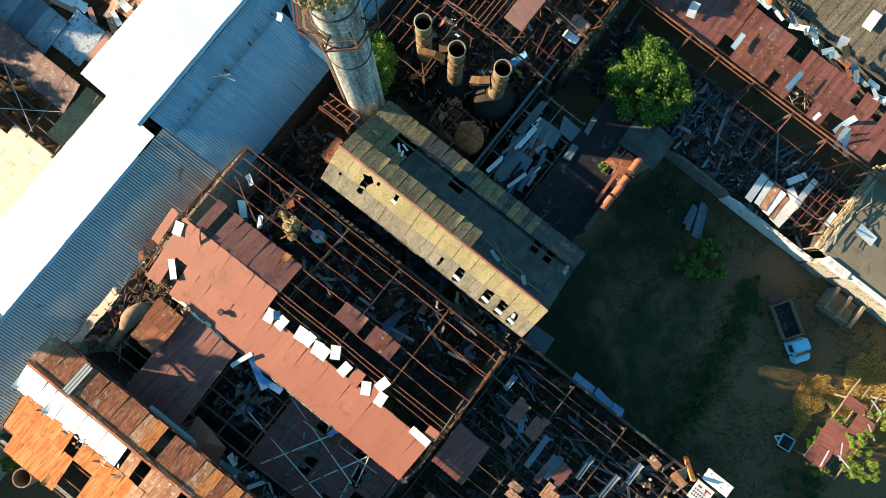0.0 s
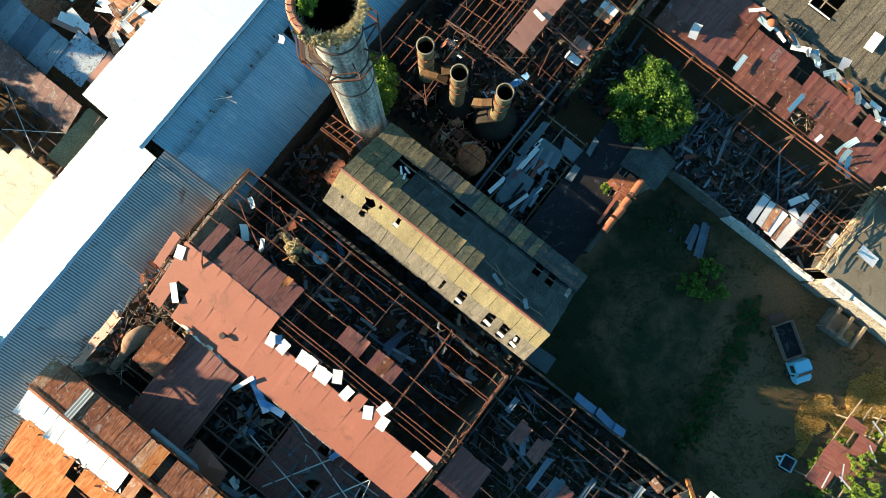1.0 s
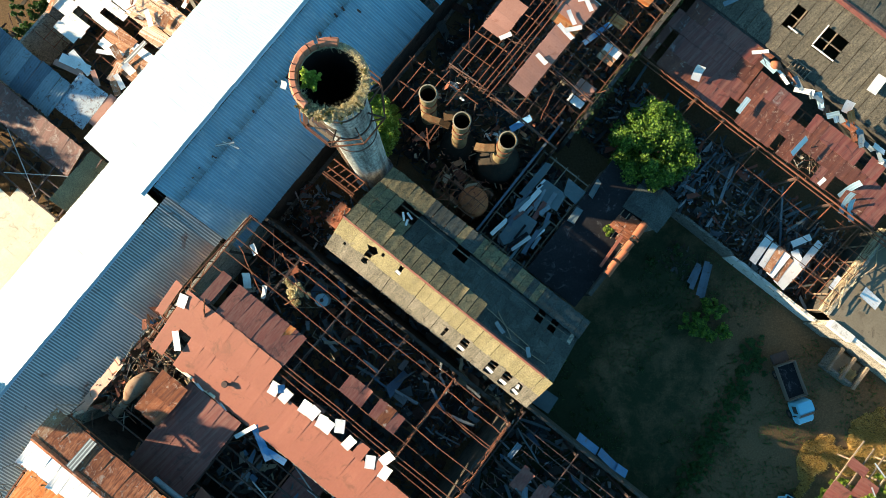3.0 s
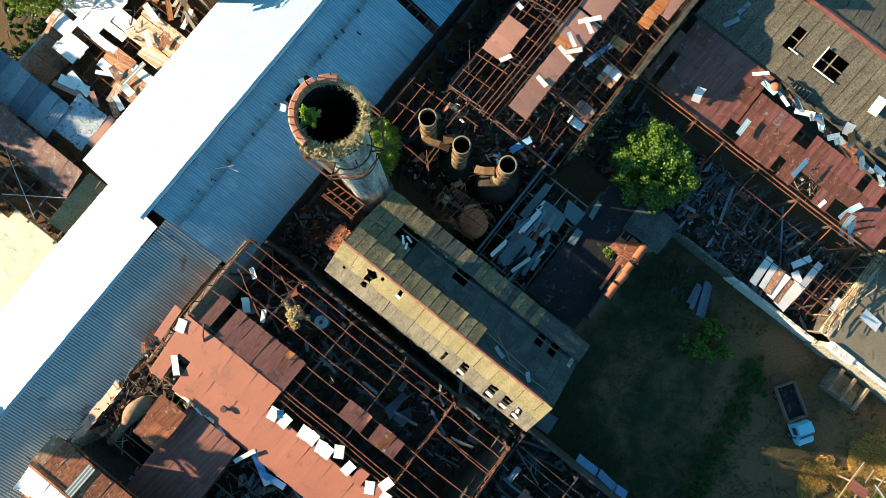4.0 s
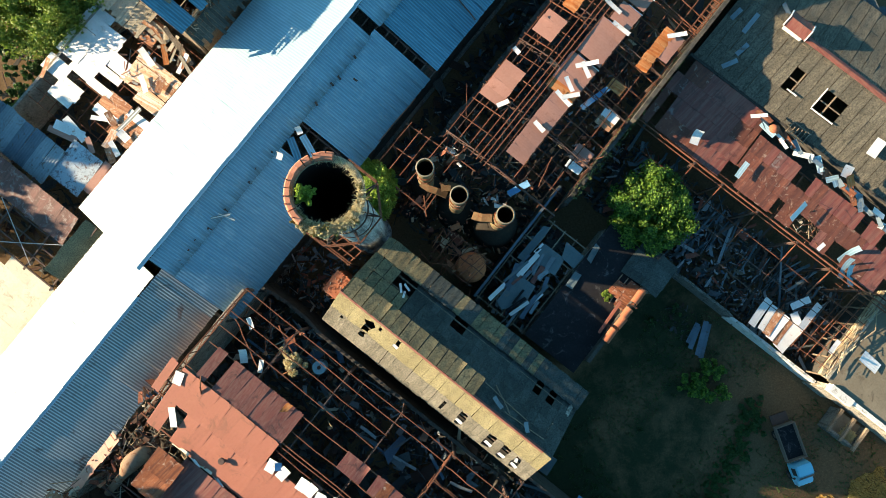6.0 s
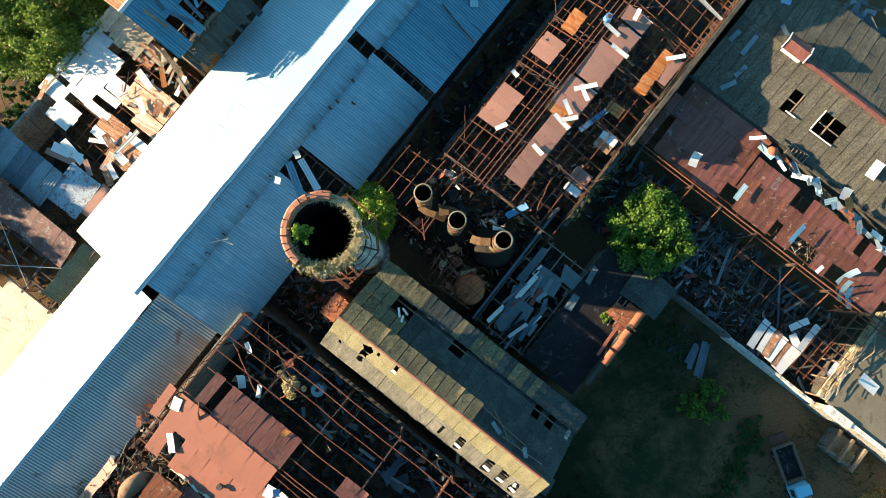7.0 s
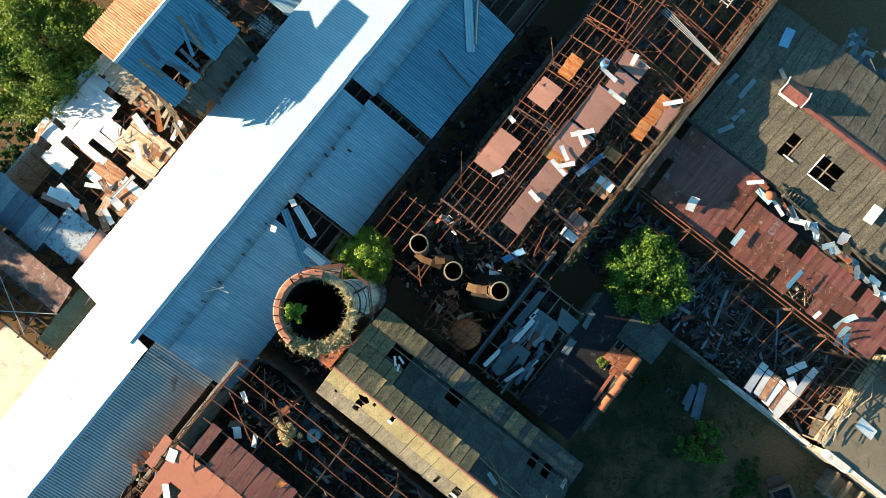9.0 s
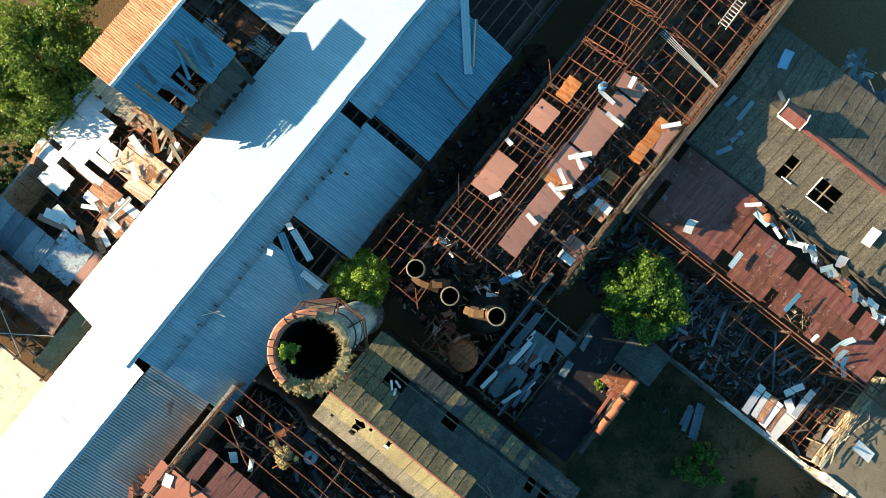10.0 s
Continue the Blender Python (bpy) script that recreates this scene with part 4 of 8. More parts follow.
ridge_caps(hall, "b", 3.45, 9.1, A0, A1 - 0.2, maroon_sheet, 0.26, 28, 0.95)
for i in range(4):
    purlin(hall, (A0 + .2, 3.3 - 0.72 * i, 8.62 - 0.46 * i), (A1 - .2, 3.3 - 0.72 * i, 8.62 - 0.46 * i), 0.09, timber, 0.01)
for i in range(7):
    q = 3.6 + 0.75 * i
    z = 8.6 - 0.525 * (q - 3.6) if q < 6.9 else 6.85 - 0.22 * (q - 6.95)
    purlin(hall, (A0 + .2, q, z), (A1 - .2, q, z), 0.09, timber, 0.01)
for nm, a0, a1, b0, b1 in (("wall_hall_south", A0 + .3, A1 - .3, 1.3, 1.6), ("wall_hall_north", A0 + .3, A1 - .3, 7.8, 8.1), ("wall_hall_west", A0 + .3, A0 + .6, 1.65, 7.75), ("wall_hall_east", A1 - .6, A1 - .3, 1.65, 7.75)):
    wall(nm, a0, a1, b0, b1, 6.9 if "south" in nm else 6.2, shade_plaster, "dark-toned plastered wall of the central hall")
for s in (A0 + 0.45, A1 - 0.45):
    bm = bmesh.new()
    prof = [(1.65, 6.2), (7.75, 6.2), (7.75, 6.55), (3.45, 8.5), (1.65, 7.4)]
    lo, hi = ([bm.verts.new((s + d, q, z)) for q, z in prof] for d in (-0.14, 0.14))
    bm.faces.new(lo[::-1])
    bm.faces.new(hi)
    for i in range(5):
        bm.faces.new((lo[i], lo[(i + 1) % 5], hi[(i + 1) % 5], hi[i]))
    part("gable", bm, plaster, hall)
bm = bmesh.new()
box(bm, A0 + .6, A1 - .6, 1.6, 7.8, 0, 0.1)
solo("floor_hall", bm, concrete, "dark dusty concrete floor inside the hall", "floor", kind="structure")
for p, q in (((-0.3, 4.6, 8.45), (3.4, 4.35, 8.55)), ((0.4, 4.9, 8.3), (2.2, 4.0, 8.75)), ((1.8, 3.9, 8.8), (5.0, 4.1, 8.7))):
    purlin(hall, p, q, 0.06, timber, 0.03, 6, "loose_batten")
loose("zinc_sheet", 1.1, 4.1, 8.75, 0.9, 0.3, 70, fallen_zinc, "bent zinc flashing below the ridge", *leaning(70, 26, 0, 1), 0.1)
loose("zinc_sheet", 3.6, 4.0, 8.75, 0.7, 0.3, 40, fallen_zinc, "bent zinc flashing below the ridge", *leaning(40, 26, 0, 1), 0.1)
# pale broken sheets lodged across the openings of the sunny slope
for a, b, z, ln, y in ((-0.02, 1.38, 7.66, 0.55, 80), (2.45, 1.42, 7.68, 0.6, 78), (3.66, 1.36, 7.65, 0.55, 84), (4.72, 1.35, 7.64, 0.55, 75), (4.62, 1.75, 7.8, 0.4, 20), (-6.55, 2.75, 8.5, 0.42, 84)):
    loose("loose_shard", a, b, z, ln, 0.24, y, white_sheet, "broken pale sheet lodged across a roof opening", *leaning(y, 30, 0.1, -1), 0.03)
for a, b, y, ln in ((-8.75, 6.0, 40, 0.7), (-8.45, 6.3, 70, 0.6), (-8.3, 5.8, 20, 0.5), (-9.1, 4.2, 50, 0.3)):
    loose("loose_shard", a, b, 8.83 - 0.525 * (b - 3.45) + 0.1, ln, 0.16, y, white_sheet, "pale splintered sheet in the mossy roof", *leaning(y, 26, 0, 1), 0.02)
scrap("broken_bricks", -13.4, -12.0, 2.2, 4.2, 5.15, 110, brick_mix, "heap of broken orange bricks at the gable end", 33, (0.1, 0.24), 14, 0.35, 0.05)
bm = bmesh.new()
box(bm, -13.3, -12.1, 2.3, 4.1, 0, 5.3)
solo("brick_pier", bm, brick_red, "stump of a broken brick pier at the gable", "pier")

scrap("fallen_boards", -17.2, -12.6, -0.1, 4.4, 1.2, 150, slab_mix, "broken boards and scraps between the halls", 34, (0.2, 0.8), 20, 1.6, 0.5)
scrap("broken_bricks", -15.5, -12.8, 0.6, 4.6, 2.6, 60, brick_mix, "loose orange bricks between the halls", 35, (0.15, 0.4), 30, 1.2, 0.2)

# ---------------------------------------------------------------- chimney
CH = (-13.70, 7.74)
TOP = (-13.16, 7.81)
RIM = 23.35


def chimney():
    a, b = CH
    root = thing("chimney", a, b, "tall round rendered brick chimney, overgrown at its broken rim", "chimney")
    # the whole shaft is leaned a little to fit the camera's view
    root.matrix_world = root.matrix_world @ pose(0, 0, 0, -math.degrees((TOP[1] - CH[1]) / RIM), math.degrees((TOP[0] - CH[0]) / RIM), 0)
    bm = bmesh.new()
    lathe(bm, CH, [(1.62, 0.0), (1.62, 1.2), (1.36, 1.4), (1.34, 4.0), (1.31, 12.0), (1.28, 17.0), (1.28, 21.5), (1.36, 22.0), (1.52, 22.4), (1.56, 22.8)], 56)
    for v in bm.verts:
        d = 0.018 * noise.noise((v.co.x * 1.3, v.co.y * 1.3, v.co.z * 0.8))
        v.co.x, v.co.y = a + (v.co.x - a) * (1 + d), b + (v.co.y - b) * (1 + d)
    part("shaft", bm, chimney_plaster, root, soft=True)
    bm = bmesh.new()
    lathe(bm, CH, [(1.38, RIM), (1.34, 22.6), (1.16, 20.5), (1.12, 12.0), (1.1, 0.3), (0.05, 0.25)], 44)
    part("flue", bm, soot, root, soft=True)
    bm = bmesh.new()
    lathe(bm, CH, [(1.56, 22.8), (1.70, 23.0), (1.72, RIM - 0.08), (1.66, RIM), (1.45, RIM + 0.02), (1.38, RIM)], 56)
    for v in bm.verts:
        v.co.z += 0.05 * noise.noise((v.co.x * 2, v.co.y * 2, 3.0))
    part("rim_ledge", bm, rim_tan, root)
    for z in (14.5, 17.6, 20.9):
        bm = bmesh.new()
        lathe(bm, CH, [(1.26, z), (1.345, z + 0.02), (1.345, z + 0.13), (1.26, z + 0.15)], 40)
        part("iron_band", bm, dark_steel, root)
    R, zp = 2.2, 19.3
    pts = [Vector((a + R * math.cos(math.pi * (i / 4 + 0.125)), b + R * math.sin(math.pi * (i / 4 + 0.125)), zp)) for i in range(8)]
    up = Vector((0, 0, 1))
    for i in range(8):
        p, q = pts[i], pts[(i + 1) % 8]
        inner = Vector((a + (p.x - a) * 0.58, b + (p.y - b) * 0.58, zp))
        bar("walkway_edge", root, steel, p, q, 0.07, 0.12)
        bar("bracket", root, dark_steel, p, inner, 0.07, 0.1)
        bar("brace", root, dark_steel, inner - up * 1.6, p, 0.07)
        bar("post", root, dark_steel, p, p + up, 0.045)
        if i not in (2, 7):
            bar("handrail", root, steel, p + up, q + up, 0.05)
    for i, ts in ((2, (0, 1, 2, 3)), (3, (0, 1)), (4, (1, 2, 3)), (5, (0, 1, 2))):
        p, q = pts[i], pts[(i + 1) % 8]
        for k in ts:
            t0, t1 = 0.60 + 0.098 * k, 0.60 + 0.098 * (k + 0.85)
            bm = bmesh.new()
            prism(bm, [(a + (c.x - a) * t, b + (c.y - b) * t) for c, t in ((p, t0), (q, t0), (q, t1), (p, t1))], zp + 0.06, zp + 0.10)
            part("walkway_plank", bm, dark_steel if k % 2 else timber, root)
    bm = bmesh.new()
    ang = math.radians(228)
    d = Vector((math.cos(ang), math.sin(ang), 0))
    s = Vector((-d.y, d.x, 0))
    for side in (-0.2, 0.2):
        beam(bm, Vector((a, b, 1.5)) + d * 1.5 + s * side, Vector((a, b, 22.6)) + d * 1.46 + s * side, 0.055)
    for k in range(62):
        c = Vector((a, b, 1.8 + k * 0.335)) + d * 1.48
        beam(bm, c - s * 0.2, c + s * 0.2, 0.035)
    part("ladder", bm, tan_rust, root)
    bm = bmesh.new()
    tube(bm, Vector((a, b, 0.5)) + d * 1.42 - s * 0.5, Vector((a, b, 22.2)) + d * 1.36 - s * 0.5, 0.07, None, 10)
    part("downpipe", bm, tan_rust, root, soft=True)

    def crown_shape(bm):
        half, n = radians(5.5), 4
        prof = [(1.42, 0.0), (1.78, 0.0), (1.80, 0.2), (1.72, 0.34), (1.52, 0.36), (1.44, 0.28)]
        rings = [[bm.verts.new((r * math.cos(-half + 2 * half * i / n) - 1.6, r * math.sin(-half + 2 * half * i / n), z)) for r, z in prof] for i in range(n + 1)]
        for p, q in zip(rings, rings[1:]):
            for i in range(6):
                bm.faces.new((p[i], p[(i + 1) % 6], q[(i + 1) % 6], q[i]))
        bm.faces.new(rings[0][::-1])
        bm.faces.new(rings[-1])
        bmesh.ops.recalc_face_normals(bm, faces=bm.faces)
    bme = shared("coping_brick", crown_brick, crown_shape)
    # the crown of rounded coping bricks still stands along the north-western half
    for deg in (122, 132, 141, 159, 171, 183, 194.5, 206, 218, 229.5, 241, 253, 264):
        ang = radians(deg + rng.uniform(-.8, .8))
        m = Matrix.Translation((a + 1.6 * math.cos(ang), b + 1.6 * math.sin(ang), RIM - 0.02 + rng.uniform(-.03, .02))) @ pose(0, 0, 0, rng.uniform(-3, 3), rng.uniform(-3, 3), math.degrees(ang))
        piece("coping_brick", bme, root, m)
    for deg in (127, 146, 165, 200, 224, 236, 259):
        ang = radians(deg)
        p = Vector((a + 1.62 * math.cos(ang), b + 1.62 * math.sin(ang), RIM + 0.1))
        bar("iron_stub", root, dark_steel, p, p + Vector((0.12 * math.cos(ang), 0.12 * math.sin(ang), rng.uniform(.3, .55))), 0.035)


rim_tan = coloured("lichened_rim_render", [(0.20, 0.17, 0.11), (0.33, 0.28, 0.19), (0.44, 0.38, 0.27)], 1.5, 9.0, 0.95, 0.0, (0.14, 0.12, 0.08), 0.4, 0.1, 0.5, speckle=12)
crown_brick = coloured("pinkish_coping_brick", [(0.34, 0.135, 0.085), (0.44, 0.19, 0.125), (0.52, 0.25, 0.17)], 2.0, 16.0, 0.92, 0.0, (0.24, 0.12, 0.08), 0.2, 0.22, 0.5)
chimney()


def rim_growth():
    r = random.Random(4)

    def at(deg, rad, z=RIM):
        return Vector((TOP[0] + rad * math.cos(radians(deg)), TOP[1] + rad * math.sin(radians(deg)), z))
    bm = bmesh.new()
    # thin dry blades, thick along the southern half and sparse round the rest of the rim
    for i in range(3600):
        deg = r.triangular(-116, 60, -50) if i < 2600 else r.uniform(-120, 150)
        p = at(deg, r.uniform(1.34, 1.70) if i < 2600 else r.uniform(1.36, 1.5))
        out = (p - Vector((*TOP, RIM))).normalized() * r.gauss(0.03, 0.09)
        q = p + out + Vector((r.gauss(0, 0.1), r.gauss(0, 0.1), r.uniform(0.02, 0.16)))
        s = Vector((r.uniform(-1, 1), r.uniform(-1, 1), 0)).normalized() * 0.016
        bm.faces.new([bm.verts.new(v) for v in (p - s, p + s, q)])
    solo("dry_grass", bm, straw_leaf, "dry grass tufts on the chimney rim", "grass", kind="stuff", at=(*TOP, RIM))
    bm = bmesh.new()
    for k in range(64):
        p = at(r.triangular(-118, 40, -62), r.uniform(1.40, 1.82), RIM + r.uniform(-.12, .1))
        foliage(bm, p, (0.18, 0.18, 0.1), 130, r, 0.06, 0.1)
    solo("dry_leaf_growth", bm, straw_leaf, "bleached dry growth covering the chimney rim", "plant", kind="stuff", at=(*TOP, RIM))
    bm = bmesh.new()
    for k in range(26):
        p = at(r.choice((r.gauss(-55, 14), r.gauss(-95, 10), r.gauss(-10, 20))), r.uniform(1.45, 1.85), RIM + r.uniform(-.1, .12))
        foliage(bm, p, (0.17, 0.17, 0.12), 110, r, 0.065, 0.1)
    solo("rim_weed", bm, leaf_olive, "yellowing weeds growing along the chimney rim", "plant", kind="stuff", at=(*TOP, RIM))
    root = thing("sapling", TOP[0] - 0.55, TOP[1] - 0.75, "small green sapling growing inside the chimney mouth", "sapling", z=22.5)
    c = Vector((TOP[0] - 0.66, TOP[1] - 0.62, 22.5))
    stems = bmesh.new()
    leaves = bmesh.new()
    for k in range(15):
        ang = r.uniform(0, 6.28)
        q = c + Vector((math.cos(ang) * r.uniform(.1, .62), math.sin(ang) * r.uniform(.1, .5), r.uniform(0.75, 1.45)))
        tube(stems, c, q, 0.02, 0.007, 5)
        for f in (0.55, 0.75, 0.9, 1.0):
            foliage(leaves, c.lerp(q, f), (0.13, 0.13, 0.12), 34, r, 0.08, 0.2)
    part("stem", stems, bark, root)
    part("crown", leaves, leaf_bright, root)


leaf_olive = leaf_mat("olive_weeds", [(0.16, 0.15, 0.05), (0.24, 0.21, 0.07), (0.32, 0.27, 0.11)])
rim_growth()
grid = thing("rusted_ledge_frame", -14.0, 5.6, "small grid of rusted steel bars at the chimney foot", "steel frame")
for i in range(5):
    bar("bar", grid, steel, (-15.4 + i * 0.62, 4.9, 6.0), (-14.9 + i * 0.55, 6.2, 6.0), 0.07)
for q in (4.9, 5.05, 5.5, 6.2):
    bar("bar", grid, steel, (-15.5, q, 6.06), (-12.7, q + 0.05, 6.06), 0.09)
for p in ((-15.4, 4.9), (-12.9, 4.9), (-12.7, 6.3)):
    bar("post", grid, dark_steel, (*p, 0), (*p, 5.98), 0.14)

# ---------------------------------------------------------------- red-roofed hall with its bare frame
red = thing("red_roofed_hall", -6, -6, "half-collapsed hall with faded red metal roof and bare rusted frame", "building")


def zne(b):
    return 9.3 - (b + 6.7) * 0.19


cover(red, "b", -6.75, 9.3, -11.5, 7.95, -16.55, -8.6, [red_sheet], 0.95, 2, lambda s, k: k == 1 and -15.1 < s < -14.6, 0, 0.25)
cover(red, "b", -6.75, 9.3, -9.2, 8.65, -17.6, -17.05, [red_sheet], 0.55, 1)
cover(red, "b", -8.3, 8.85, -11.5, 7.95, -8.6, 5.3, [red_sheet], 0.95, 1, None, 0, 0.25)
cover(red, "b", -7.3, 9.15, -8.35, 8.87, -5.3, 5.3, lambda s, k: red_sheet, 0.75, 1, lambda s, k: not (-5.3 < s < -4.7 or -1.7 < s < -0.9 or 0.0 < s < 0.9 or 4.3 < s < 5.2), 0, 3.0)
for a, b, yaw in ((-8.1, -8.25, 8), (-7.2, -8.15, -5), (-5.75, -7.9, 4), (-5.1, -7.85, -3), (-4.3, -7.95, 12), (-3.8, -7.95, 2), (-3.2, -7.4, 30), (-2.05, -7.9, -6), (-0.2, -8.0, 30), (0.5, -7.1, -12), (1.0, -7.95, 5)):
    loose("white_sheet", a, b, zne(-6.7) - 0.28 * (abs(b + 6.7)) + 0.18, 1.0, 0.66, yaw, white_sheet, "bleached white sheet still on the torn roof edge", 15, 0, 0.06, group="white sheets on the red roof")
loose("blue_sheet", -7.75, -7.9, 9.2, 0.7, 0.45, 40, blue_paint, "crumpled blue sheet at the torn roof edge", 20, 10, 0.2)
loose("white_sheet", -16.45, -7.55, 9.25, 0.95, 0.62, 15, white_sheet, "bleached white sheet lying on the red roof", 12, 0, 0.05, group="white sheets on the red roof")
loose("white_sheet", -15.25, -10.0, 8.6, 1.35, 0.5, 42, white_sheet, "bleached white sheet lying on the red roof", *leaning(42, 15, -0.3, -1), 0.02, group="white sheets on the red roof")
loose("white_sheet", 4.5, -8.25, 9.1, 1.5, 0.55, 88, white_sheet, "bleached white sheet lying on the red roof", *leaning(88, 16, -0.2, -1), 0.02, group="white sheets on the red roof")
timber_poles("bent_pole", [((-15.4, -6.5, 9.25), (-14.9, -7.0, 9.55)), ((-14.9, -7.0, 9.55), (-14.6, -7.5, 9.1))], steel, "bent rusty pole standing on the red roof", 0.06)


def vent_pipe():
    root = thing("vent_pipe", -10.9, -10.2, "short rusted vent pipe with a cowl on the red roof", "pipe", z=8.2)
    bm = bmesh.new()
    tube(bm, (-10.9, -10.2, 8.2), (-10.9, -10.2, 8.62), 0.11, 0.11, 14)
    part("pipe", bm, dark_steel, root, soft=True)
    bm = bmesh.new()
    tube(bm, (-10.9, -10.2, 8.62), (-10.9, -10.2, 8.74), 0.24, 0.2, 16)
    part("cowl", bm, dark_steel, root, soft=True)


vent_pipe()
cover(red, "b", -6.65, 9.28, -4.5, 8.85, -15.7, -8.5, [maroon_sheet], 0.72, 1, lambda s, k: -15.0 < s < -14.3, 0.0, 2.0)
loose("curled_sheet", -9.7, -5.0, 9.05, 1.6, 0.45, 5, orange_sheet, "rust-orange curled sheet lifted from the maroon roof", 15, 20, 0.25)
cover(red, "b", -5.65, 9.1, -4.5, 8.9, -4.7, -2.9, [maroon_sheet], 0.65, 1, None, 0.0, 2.5)
cover(red, "b", -5.65, 9.1, -4.5, 8.9, -2.2, -0.2, [maroon_sheet, rust_sheet], 0.65, 1, None, 0.0, 2.5)
for b, a0, a1 in ((-0.55, -17, 5.6), (-1.4, 0.9, 5.6), (-1.25, -16.5, 0.9), (-2.25, -16.8, -3.3), (-2.5, 0.9, 5.7), (-3.35, -16.8, -3.5), (-4.55, -16.5, 5.8), (-5.7, -8.5, 5.85), (-6.55, -17, 5.8), (-6.85, -17, 5.8), (-7.3, -8.5, 5.8), (-2.65, 0.9, 5.7)):
    purlin(red, (a0, b, zne(b) if b > -6.7 else 9.3 + (b + 6.7) * .28), (a1, b, (zne(b) if b > -6.7 else 9.3 + (b + 6.7) * .28)), 0.062, steel, 0.05, 7)
for b in (-8.3, -9.4, -10.5, -11.4):
    purlin(red, (-17.3, b, 9.2 + (b + 6.7) * .28), (5.8, b, 9.2 + (b + 6.7) * .28), 0.1, steel, 0.02)
for s in (-17.0, 0.95, 5.75):
    truss(red, "b", s, -11.5, 7.9, -6.75, 9.25, -0.5, 8.05, material=steel)
for s in (-12.45, -7.9, -3.4):
    truss(red, "b", s, -11.5, 7.9, -6.75, 9.2, -0.5, 7.95, w=0.06, bays=6, material=dark_steel)
for s in (-17.0, -12.45, -7.9, -3.3, 1.25, 5.8):
    for q in (-11.4, -0.7):
        bar("column", red, dark_steel, (s, q, 0), (s, q, 7.75), 0.2)
wall("wall_red_south", -17.2, 5.9, -11.9, -11.65, 7.3, plaster, "crumbling plaster wall of the red-roofed hall", ragged=1.0)
wall("wall_red_east", 5.95, 6.2, -11.6, -0.9, 6.4, shade_plaster, "crumbling plaster wall of the red-roofed hall", ragged=1.8)
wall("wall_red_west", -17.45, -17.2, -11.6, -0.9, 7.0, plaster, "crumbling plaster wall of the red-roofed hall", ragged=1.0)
wall("wall_red_north", -17.2, 5.9, -0.4, -0.15, 5.6, shade_plaster, "crumbling plaster wall of the red-roofed hall", ragged=1.8)
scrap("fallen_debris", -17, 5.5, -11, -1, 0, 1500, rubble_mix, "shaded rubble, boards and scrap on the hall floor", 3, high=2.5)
scrap("fallen_timber", -15.5, -6.5, -5.5, -1.0, 3.4, 110, pale_mix, "tangle of pale broken timber and leaves under the frame", 23, (0.4, 1.3), 35, 2.4, 0.1)
scrap("fallen_sheets", -16, 5, -5, -0.8, 2.0, 45, zinc_mix, "fallen bluish metal sheets inside the hall", 24, (0.5, 1.4), 20, 2.0, 0.8)
scrap("fallen_debris", -17.5, 5.8, -0.1, 1.2, 0, 350, rubble_mix, "shaded rubble in the alley beside the hall", 4, high=1.0)
scrap("fallen_sheets", -12, 6.2, -0.1, 1.1, 0.4, 50, zinc_mix, "fallen bluish sheets in the alley", 25, (0.5, 1.3), 12, 0.8, 0.8)
scrap("broken_boards", 0.5, 6.5, -0.6, 0.9, 5.0, 50, pale_mix, "splintered pale boards on the wall top", 26, (0.3, 1.0), 25, 0.6, 0.2)


def drum():
    root = thing("tank_drum", -10.0, -2.5, "pale blue steel drum tank standing on a rusted stand", "tank", z=3.0)
    bm = bmesh.new()
    tube(bm, (-10, -2.5, 3.0), (-10, -2.5, 4.1), 0.5, 0.5, 24)
    part("body", bm, cart_paint, root, soft=True)
    bm = bmesh.new()
    tube(bm, (-10, -2.5, 4.1), (-10, -2.5, 4.16), 0.14, 0.14, 14)
    part("lid", bm, dark_steel, root)
    for x, y in ((-.4, -.4), (.4, -.4), (.4, .4), (-.4, .4)):
        bar("leg", root, dark_steel, (-10 + x, -2.5 + y, 0), (-10 + x, -2.5 + y, 3.0), 0.1)


drum()
# broken laths, bars and a dry shrub under the western end of the frame
for p, q in (((-16.4, -2.6, 7.7), (-13.0, -4.2, 8.1)), ((-13.8, -1.2, 7.6), (-11.6, -2.2, 7.7))):
    purlin(red, p, q, 0.07, steel, 0.06, 6, "fallen_bar")
scrap("broken_laths", -16.6, -10.8, -4.3, -1.0, 5.4, 24, red_mix, "rusty laths and sheet ends caught on the frame", 27, (0.4, 1.3), 14, 0.9, 0.12)
for a, b, y, ln in ((-12.9, -4.0, 30, 0.9), (-15.3, -2.2, 60, 0.8)):
    loose("white_sheet", a, b, 7.9, ln, 0.34, y, white_sheet, "bleached sheet end caught on the bare frame", *leaning(y, 10, -1, -0.5), 0.08, group="loose sheets")
bm = bmesh.new()
foliage(bm, (-11.6, -2.9, 5.6), (1.3, 0.8, 0.5), 1300, random.Random(28), 0.13, 0.1)
solo("dry_shrub", bm, straw_leaf, "dry straw-coloured shrub growing up through the frame", "shrub", kind="stuff", at=(-11.6, -2.9, 0.2))
loose("bent_sheet", -14.2, -3.9, 8.7, 1.5, 0.5, 40, white_sheet, "pale bent sheet hanging from a purlin", 40, 10, 0.3)
# the low roofs south of the red hall are raised and shrunk to fit the camera's view
FRAME = PLAN @ Matrix.Translation((-0.25, 0.27, 2.1)) @ Matrix.Scale(0.957, 4)
